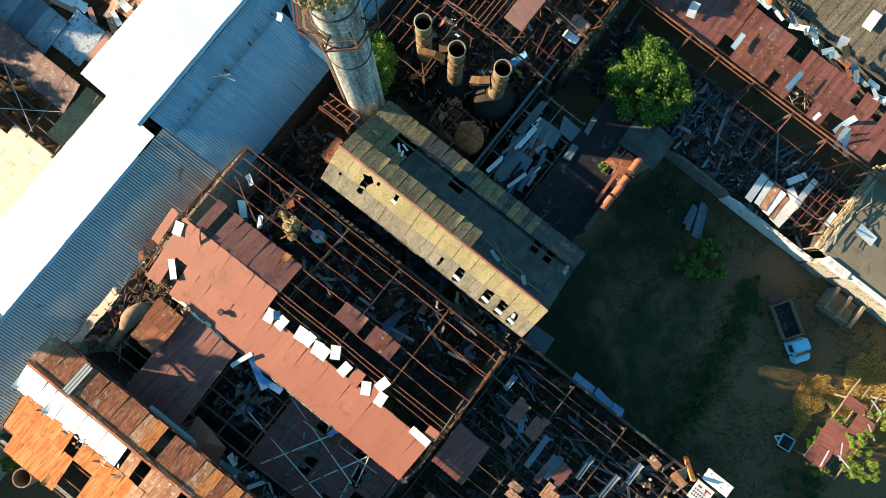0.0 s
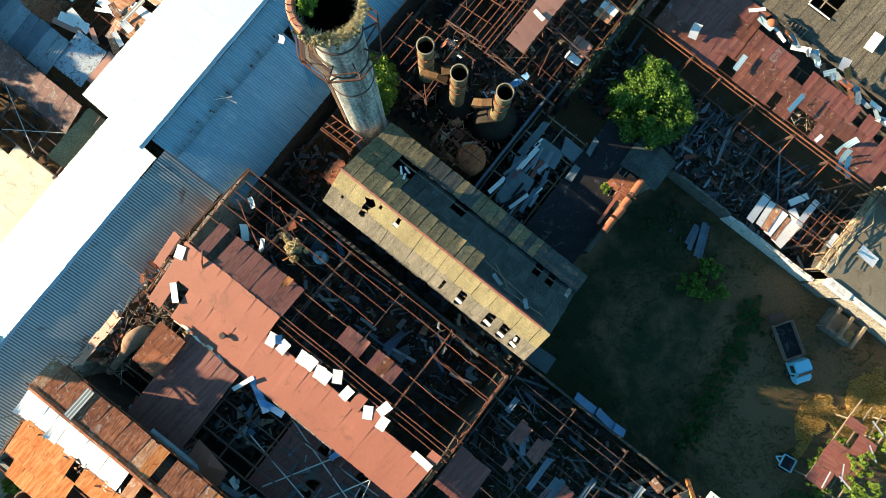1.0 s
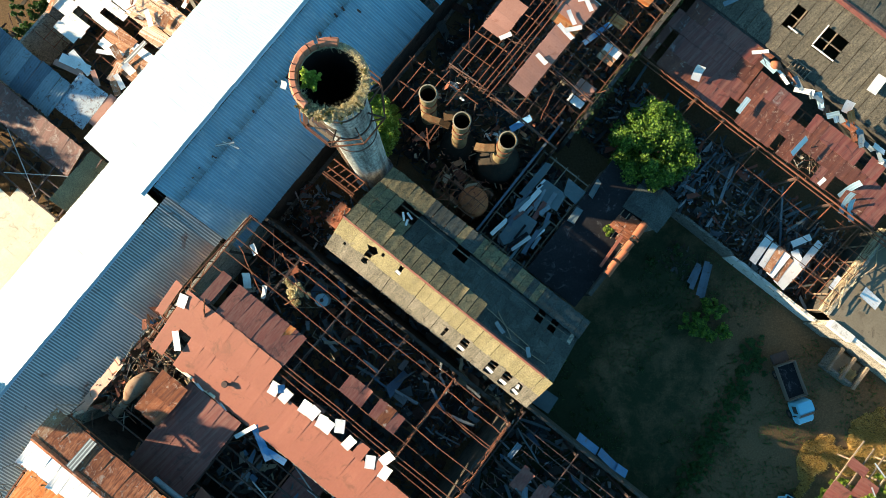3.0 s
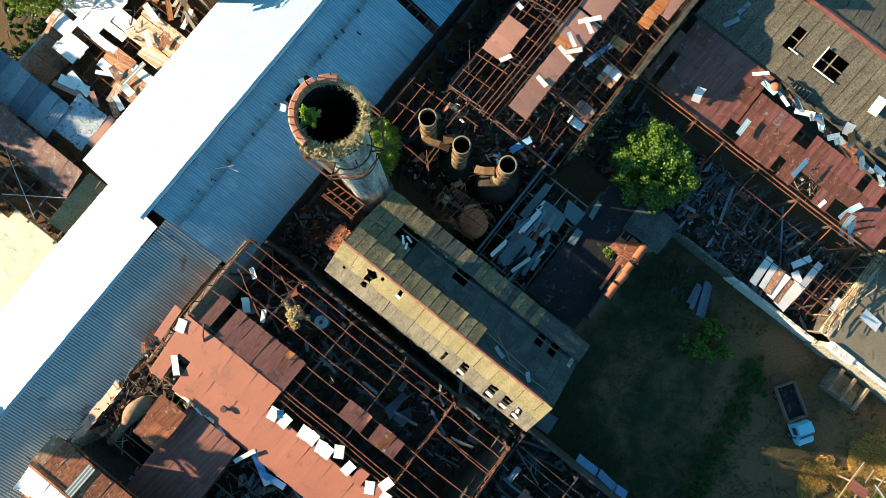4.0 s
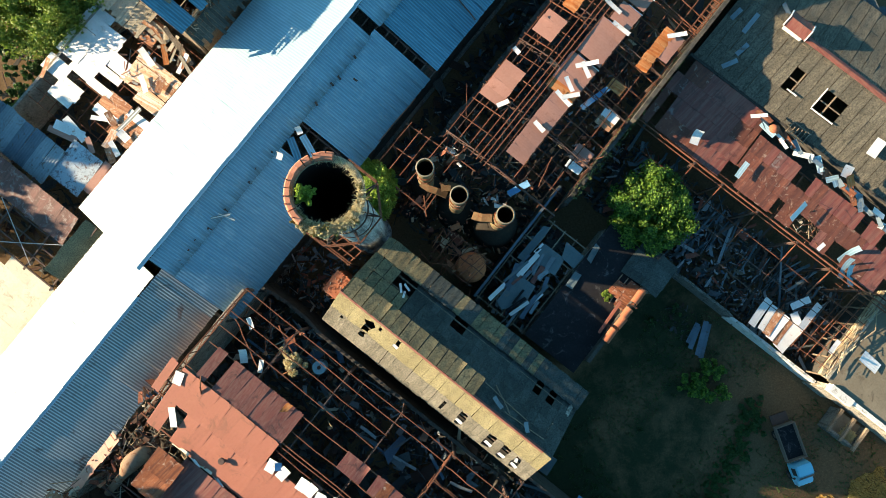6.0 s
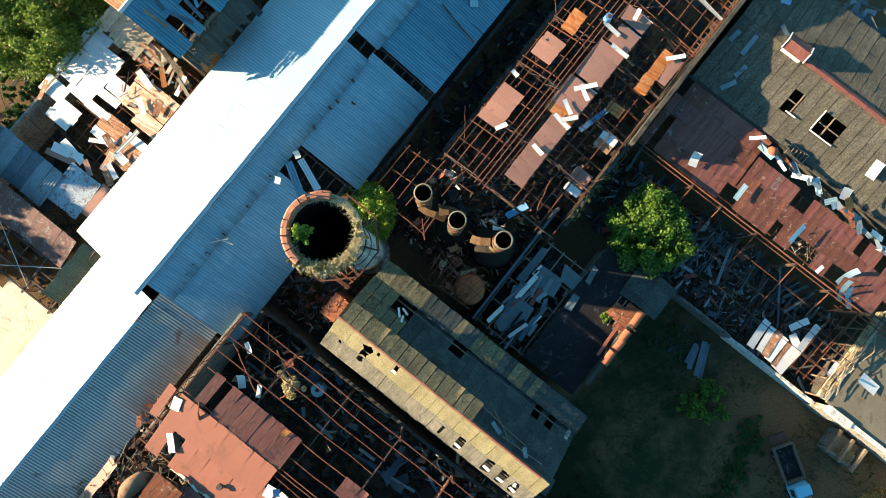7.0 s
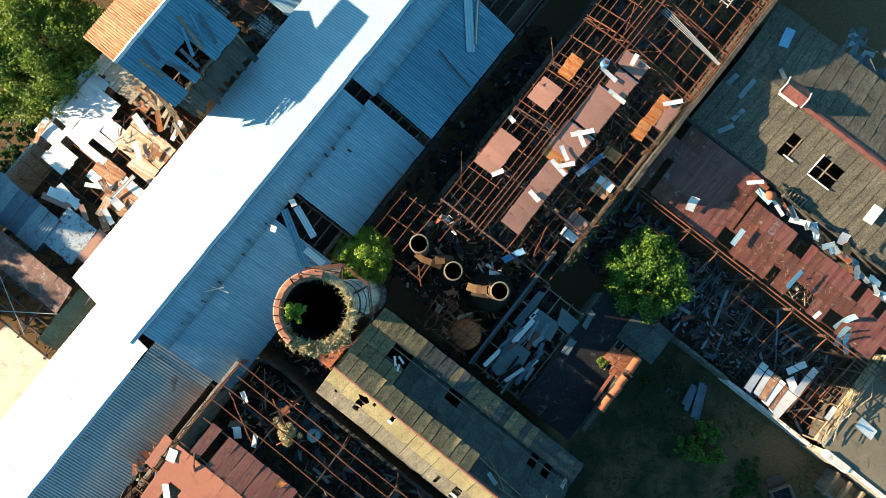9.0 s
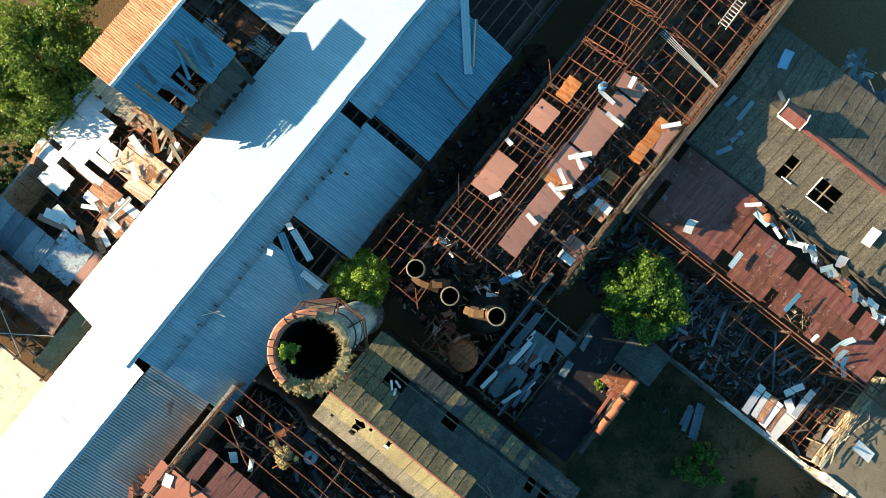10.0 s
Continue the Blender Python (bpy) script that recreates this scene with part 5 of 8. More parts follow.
# dishevelled west end: torn zinc, pipes and bars between the halls
scrap("torn_sheets", -18.9, -17.7, -12.4, -9.8, 4.6, 34, red_mix, "torn rusty sheets and laths crumpled over the eave", 41, (0.3, 1.1), 12, 0.4, 0.2)
scrap("torn_sheets", -18.6, -16.6, -18.5, -11.8, 5.4, 60, red_mix, "torn rusty sheets and laths at the roof edge", 42, (0.2, 0.8), 12, 0.5, 0.25)
scrap("torn_sheets", -18.6, -17.2, -18.5, -9.8, 5.1, 24, zinc_mix, "torn zinc scraps along the roof edge", 49, (0.2, 0.8), 10, 0.4, 0.7)
scrap("broken_laths", -18.2, -12.8, -15.5, -11.9, 5.4, 100, pale_mix, "splintered laths and cables over the gap", 50, (0.4, 1.3), 12, 0.8, 0.05)
scrap("broken_laths", -17.4, -15.2, -18.2, -11.8, 4.6, 170, pale_mix, "splintered pale laths over the collapsed bay", 43, (0.4, 1.3), 12, 1.0, 0.05)


def elbow_duct():
    root = thing("rusted_duct", -16.1, -16, "tan rusted duct swelling into a wide elbow in the collapsed bay", "duct", z=4.4)
    run = ((-16.3, -18.6, 4.7, 0.27), (-16.22, -17.5, 5.05, 0.28), (-16.12, -16.5, 5.4, 0.32), (-16.13, -16.1, 5.58, 0.46), (-16.14, -15.7, 5.72, 0.58), (-16.12, -15.3, 5.8, 0.63), (-16.05, -14.95, 5.72, 0.63), (-15.98, -14.7, 5.5, 0.6), (-15.95, -14.6, 5.1, 0.56))
    bm = bmesh.new()
    rings = []
    for i, (x, y, z, rad) in enumerate(run):
        along = (Vector(run[min(i + 1, len(run) - 1)][:3]) - Vector(run[max(i - 1, 0)][:3])).normalized()
        side = along.cross(Vector((1, 0, 0))).normalized()
        rings.append([bm.verts.new(Vector((x, y, z)) + rad * (math.cos(k * math.pi / 12) * Vector((1, 0, 0)) + math.sin(k * math.pi / 12) * side)) for k in range(24)])
    for lo, hi in zip(rings, rings[1:]):
        for k in range(24):
            bm.faces.new((lo[k], lo[(k + 1) % 24], hi[(k + 1) % 24], hi[k]))
    bm.faces.new(rings[0])
    bm.faces.new(rings[-1][::-1])
    bmesh.ops.recalc_face_normals(bm, faces=bm.faces)
    part("elbow", bm, tan_rust, root, soft=True)
    bm = bmesh.new()
    tube(bm, (-15.95, -14.6, 5.2), (-15.95, -14.6, -2.3), 0.5, 0.5, 20)
    part("riser", bm, dark_steel, root, soft=True)
    for f in (0.3, 0.75):
        p = Vector((-16.22, -17.5, 5.05)).lerp(Vector((-16.12, -16.5, 5.4)), f)
        bm = bmesh.new()
        tube(bm, p, p + Vector((0.005, 0.05, 0.018)), 0.34, 0.34, 20)
        part("flange", bm, rust_sheet, root)


elbow_duct()

# ---------------------------------------------------------------- low maroon roof and open bay south of it
low_red = thing("low_maroon_roof", -11, -15, "low dark maroon roof between the halls", "roof")
cover(low_red, "b", -12.5, 6.25, -19.8, 5.5, -13.2, -8.6, [maroon_sheet], 0.8, 2, None, 0.0, 0.8)
cover(low_red, "b", -12.85, 6.75, -16.1, 6.45, -15.1, -12.9, [rust_sheet], 0.7, 2, None, 0.0, 1.5)
cover(low_red, "a", -17.85, 5.65, -18.55, 5.35, -19.4, -14.8, [pink_sheet], 0.9, 1, None, 0.0, 2.0)


def folded_sheet():
    """A fallen roof sheet folded over a bent crease."""
    bm = bmesh.new()
    pts = [(-8.05, -17.8, 5.7), (-6.7, -17.7, 6.35), (-6.3, -18.6, 6.3), (-6.5, -20.3, 5.7), (-7.8, -20.6, 5.2), (-5.0, -18.2, 5.9), (-4.9, -19.6, 5.5)]
    v = [bm.verts.new(p) for p in pts]
    for f in ((0, 4, 3, 2), (0, 2, 1), (1, 2, 5), (5, 2, 3, 6)):
        bm.faces.new([v[k] for k in f])
    bmesh.ops.recalc_face_normals(bm, faces=bm.faces)
    bmesh.ops.solidify(bm, geom=bm.faces[:], thickness=0.02)
    solo("folded_sheet", bm, red_sheet, "fallen red roof sheet folded along a crease", "sheet", "loose sheets", at=(-6.5, -19, 5.2))


folded_sheet()
cover(low_red, "b", -12.4, 4.0, -18.5, 3.9, -3.6, 5.8, [maroon_sheet], 0.85, 4, None, 0.16, 1.0)
for b in (-12.4, -13.6, -14.8, -16.0, -17.2, -18.2):
    purlin(low_red, (-17.4, b, 5.3), (5.8, b, 4.8), 0.1, dark_steel, 0.05)
for a in (-13.2, -8.6, -6.2, -3.8, 1, 5.7):
    bar("rafter", low_red, steel if a == -3.8 else dark_steel, (a, -12, 4.9), (a, -18.4, 4.9), 0.13)
timber_poles("fallen_pole", [((-4, -13.0, 4.6), (3.5, -15.0, 4.9)), ((-2.5, -18.1, 4.5), (0.5, -12.7, 5.1)), ((0.5, -18.2, 4.3), (3.2, -12.8, 5.0)), ((3.0, -13.3, 4.8), (3.6, -16.8, 4.2)), ((-5.5, -15.7, 4.8), (3.3, -17.3, 4.7)), ((-2, -13.8, 4.6), (4.5, -13.4, 4.6)), ((3.2, -12.4, 5.2), (3.9, -15.2, 4.2))], pole_grey, "long pale pole fallen across the open bay")
loose("blue_sheet", -0.3, -12.1, 5.2, 1.3, 0.5, 70, blue_paint, "blue painted board lying in the open bay", 5, 5, 0.05)
loose("blue_sheet", 0.2, -12.8, 5.2, 1.1, 0.4, -10, blue_paint, "blue painted board lying in the open bay", 5, 5, 0.05)
loose("blue_sheet", 2.6, -12.1, 5.2, 1.3, 0.5, 40, blue_paint, "blue painted board lying in the open bay", 8, 5, 0.05)
LOW_FITTED, FRAME = FRAME, PLAN
loose("blue_sheet", -6.6, -11.9, 7.9, 2.6, 0.5, 60, blue_paint, "blue painted board fallen off the red roof edge", 8, 5, 0.1)
loose("blue_sheet", -5.4, -12.1, 7.7, 1.8, 0.45, 95, blue_paint, "blue painted board fallen off the red roof edge", 8, 5, 0.1)
loose("pale_board", -7.9, -11.9, 8.1, 1.9, 0.3, -20, white_sheet, "pale board sticking out from the red roof edge", 18, 5, 0.05)
for a, b, y in ((-13.6, -11.5, 98), (-12.4, -11.55, 82), (-11.5, -11.5, 97), (-10.3, -11.6, 80)):
    loose("crumpled_flashing", a, b, 8.03, rng.uniform(0.9, 1.5), 0.2, y, rng.choice((cream_sheet, white_sheet)), "crumpled bright flashing along the red roof edge", *leaning(y, 12, -1, -0.6), 0.04)
FRAME = LOW_FITTED
scrap("fallen_debris", -17.4, -3.8, -18.3, -12, 1.5, 1300, rubble_mix, "rubble, boards and pipes in the collapsed bay", 5, high=3.0)
scrap("fallen_timber", -8.4, -4, -17.5, -12.4, 3.4, 100, pale_mix, "splintered boards and scrap in the open bay", 44, (0.3, 1.1), 35, 1.2, 0.3)
scrap("fallen_sheets", -8.4, 5, -18, -12.2, 4.1, 60, zinc_mix, "fallen bluish sheets in the open bay", 45, (0.4, 1.1), 25, 0.9, 0.8)
wall("wall_low_east", 6.0, 6.25, -18.4, -12.0, 4.6, shade_plaster, "crumbling plaster wall", ragged=1.0, z0=-2.3)

# ---------------------------------------------------------------- south-west gabled hall
# this hall is scaled smaller and higher to fit the camera's view
FRAME = PLAN @ Matrix.Translation((-0.148, 0.158, 1.2275)) @ Matrix.Scale(0.975, 4)
sw = thing("rusty_gabled_hall", -6, -22, "gabled hall with orange, white and rusted roof sheets", "building")
cover(sw, "b", -20.35, 9.2, -18.2, 8.9, -18.4, -10.2, [rust_sheet, rust_sheet, rust_bright], 0.8, 1, None, 0.0, 1.5)
cover(sw, "b", -20.35, 9.2, -18.2, 8.9, -10.2, 14, [rust_sheet, rust_sheet, rust_bright, orange_sheet], 0.8, 1, None, 0.12, 2.5)
cover(sw, "b", -20.4, 9.2, -22.35, 8.75, -18.2, -9.7, [white_sheet], 0.85, 1, lambda s, k: False, 0.0, 2.0)
cover(sw, "b", -20.4, 9.2, -22.35, 8.75, -9.3, 14, lambda s, k: white_sheet if -5 < s < -2 else rust_bright, 0.8, 1, None, 0.1, 3)
cover(sw, "b", -22.3, 8.75, -26.6, 7.6, -17.3, 14, lambda s, k: orange_sheet if s < -8 else rust_bright, 0.85, 3, lambda s, k: (k == 0 and (abs(s + 12.6) < 0.4)) or (k in (1, 2) and -11.9 < s < -10.9) or (k == 2 and s < -16.3), 0.02, 1.2)
loose("zinc_sheet", -15.1, -19.3, 9.2, 2.2, 0.6, 0, zinc_old, "grey sheet lying across the rusted slope", *leaning(0, 8, 0, 1), 0.03)
ridge_caps(sw, "b", -20.37, 9.35, -18.3, 13, rust_sheet, 0.4, 18, 1.5)
for i in range(6):
    purlin(sw, (-17.6, -20.6 - 1.2 * i, 9.0 - 0.29 * i), (14, -20.6 - 1.2 * i, 9.0 - 0.29 * i), 0.1, steel)
for i in range(3):
    purlin(sw, (-17.6, -20.2 + 0.95 * i, 9.05 - 0.31 * i), (14, -20.2 + 0.95 * i, 9.05 - 0.31 * i), 0.1, steel)
for i in range(8):
    bar("rafter", sw, steel, (-17.6 + i * 4.4, -20.4, 8.9), (-17.6 + i * 4.4, -26.6, 7.4), 0.12)
    bar("rafter", sw, steel, (-17.6 + i * 4.4, -20.3, 8.9), (-17.6 + i * 4.4, -18.2, 8.2), 0.12)
# hidden wall added under the ridge to keep sun off the low roof
wall("wall_sw_north", -17.6, 14, -20.15, -19.9, 8.85, shade_plaster, "crumbling plaster wall of the rusty hall", ragged=0.25, z0=-1.35)
wall("wall_sw_south", -17.6, 14, -26.9, -26.65, 6.8, plaster, "crumbling plaster wall of the rusty hall", z0=-1.35)
wall("wall_sw_west", -17.85, -17.6, -26.9, -18.5, 7.3, plaster, "crumbling plaster wall of the rusty hall", z0=-1.35)
bm = bmesh.new()
sweep(bm, [Vector((-10.9, -18.9, 6.6)), Vector((-6.4, -18.9, 6.5))], [(0.2 * math.cos(i * math.pi / 6), 0.2 * math.sin(i * math.pi / 6)) for i in range(12)])
solo("fallen_duct", bm, fallen_zinc, "long grey metal duct lying along the wall", "duct", soft=True)
bm = bmesh.new()
sweep(bm, [Vector((-13.4, -18.9, 5.85)), Vector((-10.0, -18.95, 5.8)), Vector((-6.6, -18.9, 5.85))], [(-0.14, -0.06), (0.14, -0.06), (0.14, 0.08), (0.1, 0.08), (0.1, -0.02), (-0.1, -0.02), (-0.1, 0.08), (-0.14, 0.08)])
solo("eaves_gutter", bm, fallen_zinc, "dull grey-blue gutter channel along the wall", "gutter")
scrap("fallen_boards", -13.2, 2, -19.6, -18.2, 5.6, 90, slab_mix, "bluish boards and scraps lodged along the wall", 48, (0.3, 1.1), 14, 0.5, 0.5)
scrap("fallen_sheets", -13.6, -5, -19.6, -18.2, 5.8, 24, red_mix, "torn rusty sheet ends lodged along the wall", 53, (0.4, 1.0), 14, 0.4, 0.8)
loose("blue_sheet", -7.0, -19.3, 8.3, 1.0, 0.5, 30, blue_paint, "blue board caught on the roof edge", 20, 10, 0.2)
scrap("torn_sheets", -17.9, -8, -22.9, -22.0, 8.72, 22, bright_mix, "torn bright sheet ends along the lap", 46, (0.2, 0.5), 25, 0.15, 0.8)
scrap("broken_laths", -19.0, -16.5, -26, -18.2, 7.0, 60, pale_mix, "broken laths sticking out of the gable end", 47, (0.4, 1.2), 30, 0.8, 0.1)
tree("palm_bush", -18.0, -30.2, 3.4, (1.6, 1.6, 1.4), 1800, leaf_yellow, "green bush at the foot of the rusty hall", 48, 0.3, -1.35, 0.1, "bush")
bm = bmesh.new()
tube(bm, (-15.2, -29.0, -1.35), (-15.2, -29.0, 5.0), 0.75, 0.7, 24, 0.1)
solo("brick_flue", bm, tan_rust, "round tan flue stump beside the rusty hall", "flue", soft=True)

FRAME = PLAN

# ---------------------------------------------------------------- roofless truss hall by the yard
se = thing("bare_truss_hall", 15, -8, "roofless hall of bare rusted purlins with few sheets remaining", "building")
for i, b in enumerate((-0.2, -0.75, -1.7, -2.5, -3.4, -4.2, -5.1, -5.9, -6.7, -7.9, -9.1, -10.3, -11.5, -12.7, -14, -16)):
    purlin(se, (6.5 + rng.uniform(0, 1), b, 5.8), (25.5 - rng.uniform(0, 2), b - 0.1, 5.7), 0.055, dark_steel, 0.06, 8)
for a in (6.6, 11.4, 16.1, 20.8, 25.3):
    bar("rafter", se, dark_steel, (a, 0.6, 5.6), (a, -17, 5.6), 0.08)
for a in (6.6, 11.4, 16.1, 20.8, 25.3):
    for b in (0.4, -8, -16.5):
        bar("column", se, dark_steel, (a, b, 0), (a, b, 5.5), 0.18)
strips(se, maroon_sheet, [(9.0, -3.2, 5.95, 1.8, 0, 0), (9.5, -3.2, 5.95, 1.5, 0, 0), (11.2, -3.3, 5.95, 1.8, 0, 0), (10.7, -3.4, 5.95, 1.5, 0, 0), (14.0, -4.7, 5.95, 1.4, 0, 0), (14.5, -5.0, 5.95, 1.8, 0, 0), (9.9, -5.4, 5.95, 0.9, 0, 0), (13.2, -5.6, 5.95, 1.4, 0, 0)])
strips(se, shade_zinc, [(12.0, -4.6, 5.95, 2.6, 0, 0), (13.2, -4.9, 5.95, 1.8, 0, 0), (13.6, -4.8, 5.95, 1.9, 0, 0), (15.3, -3.4, 5.95, 1.9, 0, 0), (17.4, -3.4, 5.95, 2.0, 0, 0), (18.3, -1.6, 5.9, 1.7, 0, 0), (10.0, -3.9, 5.9, 1.0, 40, 0), (7.6, -2.0, 5.9, 1.2, 0, 0), (20.5, -5.0, 5.9, 2.0, 0, 0), (19.0, -7.0, 5.9, 2.0, 0, 0)], width=0.42)
strips(se, rust_bright, [(12.2, -7.4, 6.3, 1.0, 86, 4), (12.6, -8.0, 6.3, 1.4, 88, 4), (14.2, -6.3, 6.0, 1.2, 0, 2), (14.8, -6.5, 6.0, 1.0, 0, 2), (19.0, -0.1, 5.9, 1.0, 80, 0), (21.0, 0.0, 5.9, 1.2, 80, 0), (15.6, -8.0, 6.0, 2.0, 0, 0), (16.4, -8.4, 6.0, 2.0, 0, 0)], width=0.6)
cover(se, "b", -6.4, 6.4, -9.5, 6.6, 6.5, 9.1, [maroon_sheet], 0.8, 2, None, 0, 1.5)
cover(se, "b", -9.5, 6.2, -17, 6.2, 7, 25, [maroon_sheet, rust_sheet, zinc_old], 0.7, 4, None, 0.72, 2)
bm = bmesh.new()
sweep(bm, [Vector((21.1, 1.6, 4.6)), Vector((21.6, 0.6, 6.4))], [(-0.15, -0.1), (0.15, -0.1), (0.15, 0.1), (-0.15, 0.1)])
solo("rusty_gutter_box", bm, orange_sheet, "orange rusted box upright at the wall end", "gutter box")
wall("wall_truss_north", 6.4, 25.5, 0.8, 1.0, 4.95, shade_plaster, "dark plaster wall along the yard", ragged=0.5)
wall("wall_truss_east", 25.5, 25.8, -20, 1.1, 5.0, shade_plaster, "dark plaster wall")
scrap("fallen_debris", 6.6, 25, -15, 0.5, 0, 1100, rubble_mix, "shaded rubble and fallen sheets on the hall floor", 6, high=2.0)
scrap("fallen_sheets", 6.6, 25, -8, 0.5, 1.0, 40, zinc_mix, "fallen bluish sheets inside the roofless hall", 51, (0.4, 1.3), 20, 1.5, 0.8)
scrap("fallen_timber", 18, 25, -4, 0.5, 4.6, 70, pale_mix, "splintered boards on the wall end", 52, (0.4, 1.4), 25, 0.8, 0.2)
for a, ln, y in ((13.2, 2.0, 92), (15.3, 2.1, 86), (16.6, 1.0, 95)):
    loose("blue_sheet", a, 1.35, 0.7, ln, 0.7, y, blue_paint, "long blue sheet leaning on the yard wall", 4, 25, 0.05, group="blue sheets along the wall")
bm = bmesh.new()
hull_box(bm, pose(8.4, 1.9, 0.12, 0, 0, 4), 2.0, 1.5, 0.2)
solo("concrete_slab", bm, pale_slab, "pale concrete slab lying in the yard corner", "slab")


def sign_board(a0, a1, b0, b1, z, tilt, marks):
    root = thing("sign_board", (a0 + a1) / 2, (b0 + b1) / 2, "white painted board with worn dark and red markings", "sign", "sign boards", z=z)
    bm = bmesh.new()
    box(bm, a0, a1, b0, b1, z, z + 0.04)
    part("panel", bm, white_sheet, root)
    for u, v, w_, h_, m in marks:
        bm = bmesh.new()
        x, y = a0 + (a1 - a0) * u, b0 + (b1 - b0) * v
        box(bm, x, x + w_, y, y + h_, z + 0.042, z + 0.05)
        part("marking", bm, m, root)


sign_board(22.1, 23.5, -0.5, 0.9, 5.9, 0, [(0.1 + 0.13 * i, 0.2 + 0.16 * j, 0.1, 0.12, dark_steel) for i in range(5) for j in range(3)] + [(0.55, 0.75, 0.5, 0.1, sign_red), (0.15, 0.72, 0.3, 0.14, dark_steel), (0.6, 0.62, 0.12, 0.3, sign_red)])
sign_board(22.25, 24.4, 1.1, 2.0, 5.85, 0, [(0.15, 0.7, 0.08, 0.08, dark_steel), (0.3, 0.5, 0.08, 0.06, dark_steel), (0.65, 0.3, 0.1, 0.06, dark_steel), (0.8, 0.8, 0.06, 0.06, dark_steel)])
for p in ((22.2, 1.2), (24.3, 1.2), (22.2, -0.4), (23.4, -0.4)):
    bm = bmesh.new()
    beam(bm, (*p, 0), (*p, 5.84), 0.14)
    solo("sign_post", bm, dark_steel, "rusted post under the white board", "post", "sign posts")

# ---------------------------------------------------------------- open steel hall to the north
mid = thing("red_truss_hall", -8, 32, "open steel-framed hall with a strip of faded red roof", "building")
for b0, b1, a0 in ((18.35, 24.0, -9.0), (24.02, 27.15, -9.75), (27.45, 30.6, -9.6), (30.85, 32.45, -9.1), (32.75, 33.9, -9.5)):
    cover(mid, "a", a0, 6.62, -7.4, 6.5, b0, b1, lambda s, k: orange_sheet if 24.1 < s < 24.6 else pink_sheet, 0.8, 1, None, 0, 0.6, lap=0.0)
    bar("batten", mid, white_sheet, (a0 + 0.5, b1 + 0.06, 6.6), (-7.3, b1 + 0.06, 6.52), 0.06, 0.04)
cover(mid, "a", -11.4, 6.5, -13.1, 6.4, 20.6, 23.7, [pink_sheet], 0.85, 1)
cover(mid, "a", -11.4, 6.5, -13.0, 6.4, 26.7, 28.7, [pink_sheet], 0.75, 1)
cover(mid, "a", -11.4, 6.55, -12.4, 6.5, 29.5, 31.3, [orange_sheet], 0.75, 1)
cover(mid, "a", -5.4, 6.3, -3.8, 6.25, 29.3, 33.1, lambda s, k: orange_sheet if k == 0 else pink_sheet, 0.8, 2, lambda s, k: k == 1 and s < 30.8, 0.0, 1.5)
cover(mid, "a", -6.1, 5.8, -5.0, 5.8, 27.0, 27.8, [orange_sheet], 0.8, 1)
cover(mid, "a", -5.1, 5.5, -3.8, 5.55, 21.2, 22.4, [pink_sheet], 0.6, 1)
cover(mid, "a", -4.9, 5.4, -3.8, 5.45, 20.5, 21.1, [white_sheet], 0.6, 1)
cover(mid, "a", -5.2, 5.6, -4.0, 5.65, 24.4, 25.8, lambda s, k: rust_bright if s < 25.2 else white_sheet, 0.7, 1)
for a, z in ((-13.25, 6.2), (-12.25, 6.35), (-11.4, 6.5), (-10.8, 6.75), (-10.3, 6.85), (-9.95, 6.85), (-9.55, 6.8), (-9.2, 6.7), (-7.35, 6.4), (-6.0, 6.3), (-4.75, 6.2), (-3.5, 6.1)):
    purlin(mid, (a, 16.5, z - 0.08 - 0.4 * (a > -7)), (a, 52, z - 0.08 + 0.1 * (a > -7)), 0.075, steel, 0.03, 10)
for i in range(23):
    s = 17.0 + i * 1.55
    w = 0.06 if i % 2 == 0 else 0.04
    bar("rafter", mid, steel, (-13.4, s, 6.05), (-10.5, s, 6.65), w)
    bar("rafter", mid, steel, (-10.4, s, 6.65), (-3.3, s, 5.5 + 0.012 * (s - 17)), w)
for i in range(9):
    truss(mid, "a", 17.0 + i * 4.375, -13.4, 6.25, -10.4, 6.9, -3.3, 6.0, w=0.06, material=steel if i > 3 else dark_steel)
    for q in (-13.3, -3.4):
        bar("column", mid, dark_steel, (q, 17.0 + i * 4.375, 0), (q, 17.0 + i * 4.375, 5.5), 0.2)
for a, z in ((-9.7, 5.9), (-8.4, 5.7), (-6.7, 5.5), (-5.4, 5.4), (-12.8, 5.7)):
    purlin(mid, (a, 17.5, z), (a, 51, z), 0.045, dark_steel, 0.06, 12)
r0 = random.Random(64)
for i in range(16):
    a, b = r0.uniform(-13, -4), r0.uniform(17, 45)
    purlin(mid, (a, b, 5.9 + r0.uniform(-.4, .5)), (a + r0.uniform(-1.6, 1.6), b + r0.uniform(1.0, 2.6), 5.9 + r0.uniform(-.4, .5)), 0.05, steel, 0.05, 4, "fallen_bar")
# ladder-like edge girder with white lath beam
for s0, s1 in ((34.0, 44.0),):
    bar("edge_girder", mid, steel, (-3.35, s0, 6.15), (-3.35, s1, 6.15), 0.1)
    bar("edge_girder", mid, steel, (-3.95, s0, 6.15), (-3.95, s1, 6.15), 0.1)
    for i in range(20):
        bar("rung", mid, steel, (-3.95, s0 + i * 0.5, 6.2), (-3.35, s0 + i * 0.5, 6.2), 0.06)
for i in range(4):
    loose("fallen_lath", -6.4 + i * 0.03, 37.6 + i * 0.11, 6.45, 5.8, 0.06, 84 - i * 1.1, pole_grey, "long pale lath fallen across the steel frame", 0, 0, 0, category="lath")
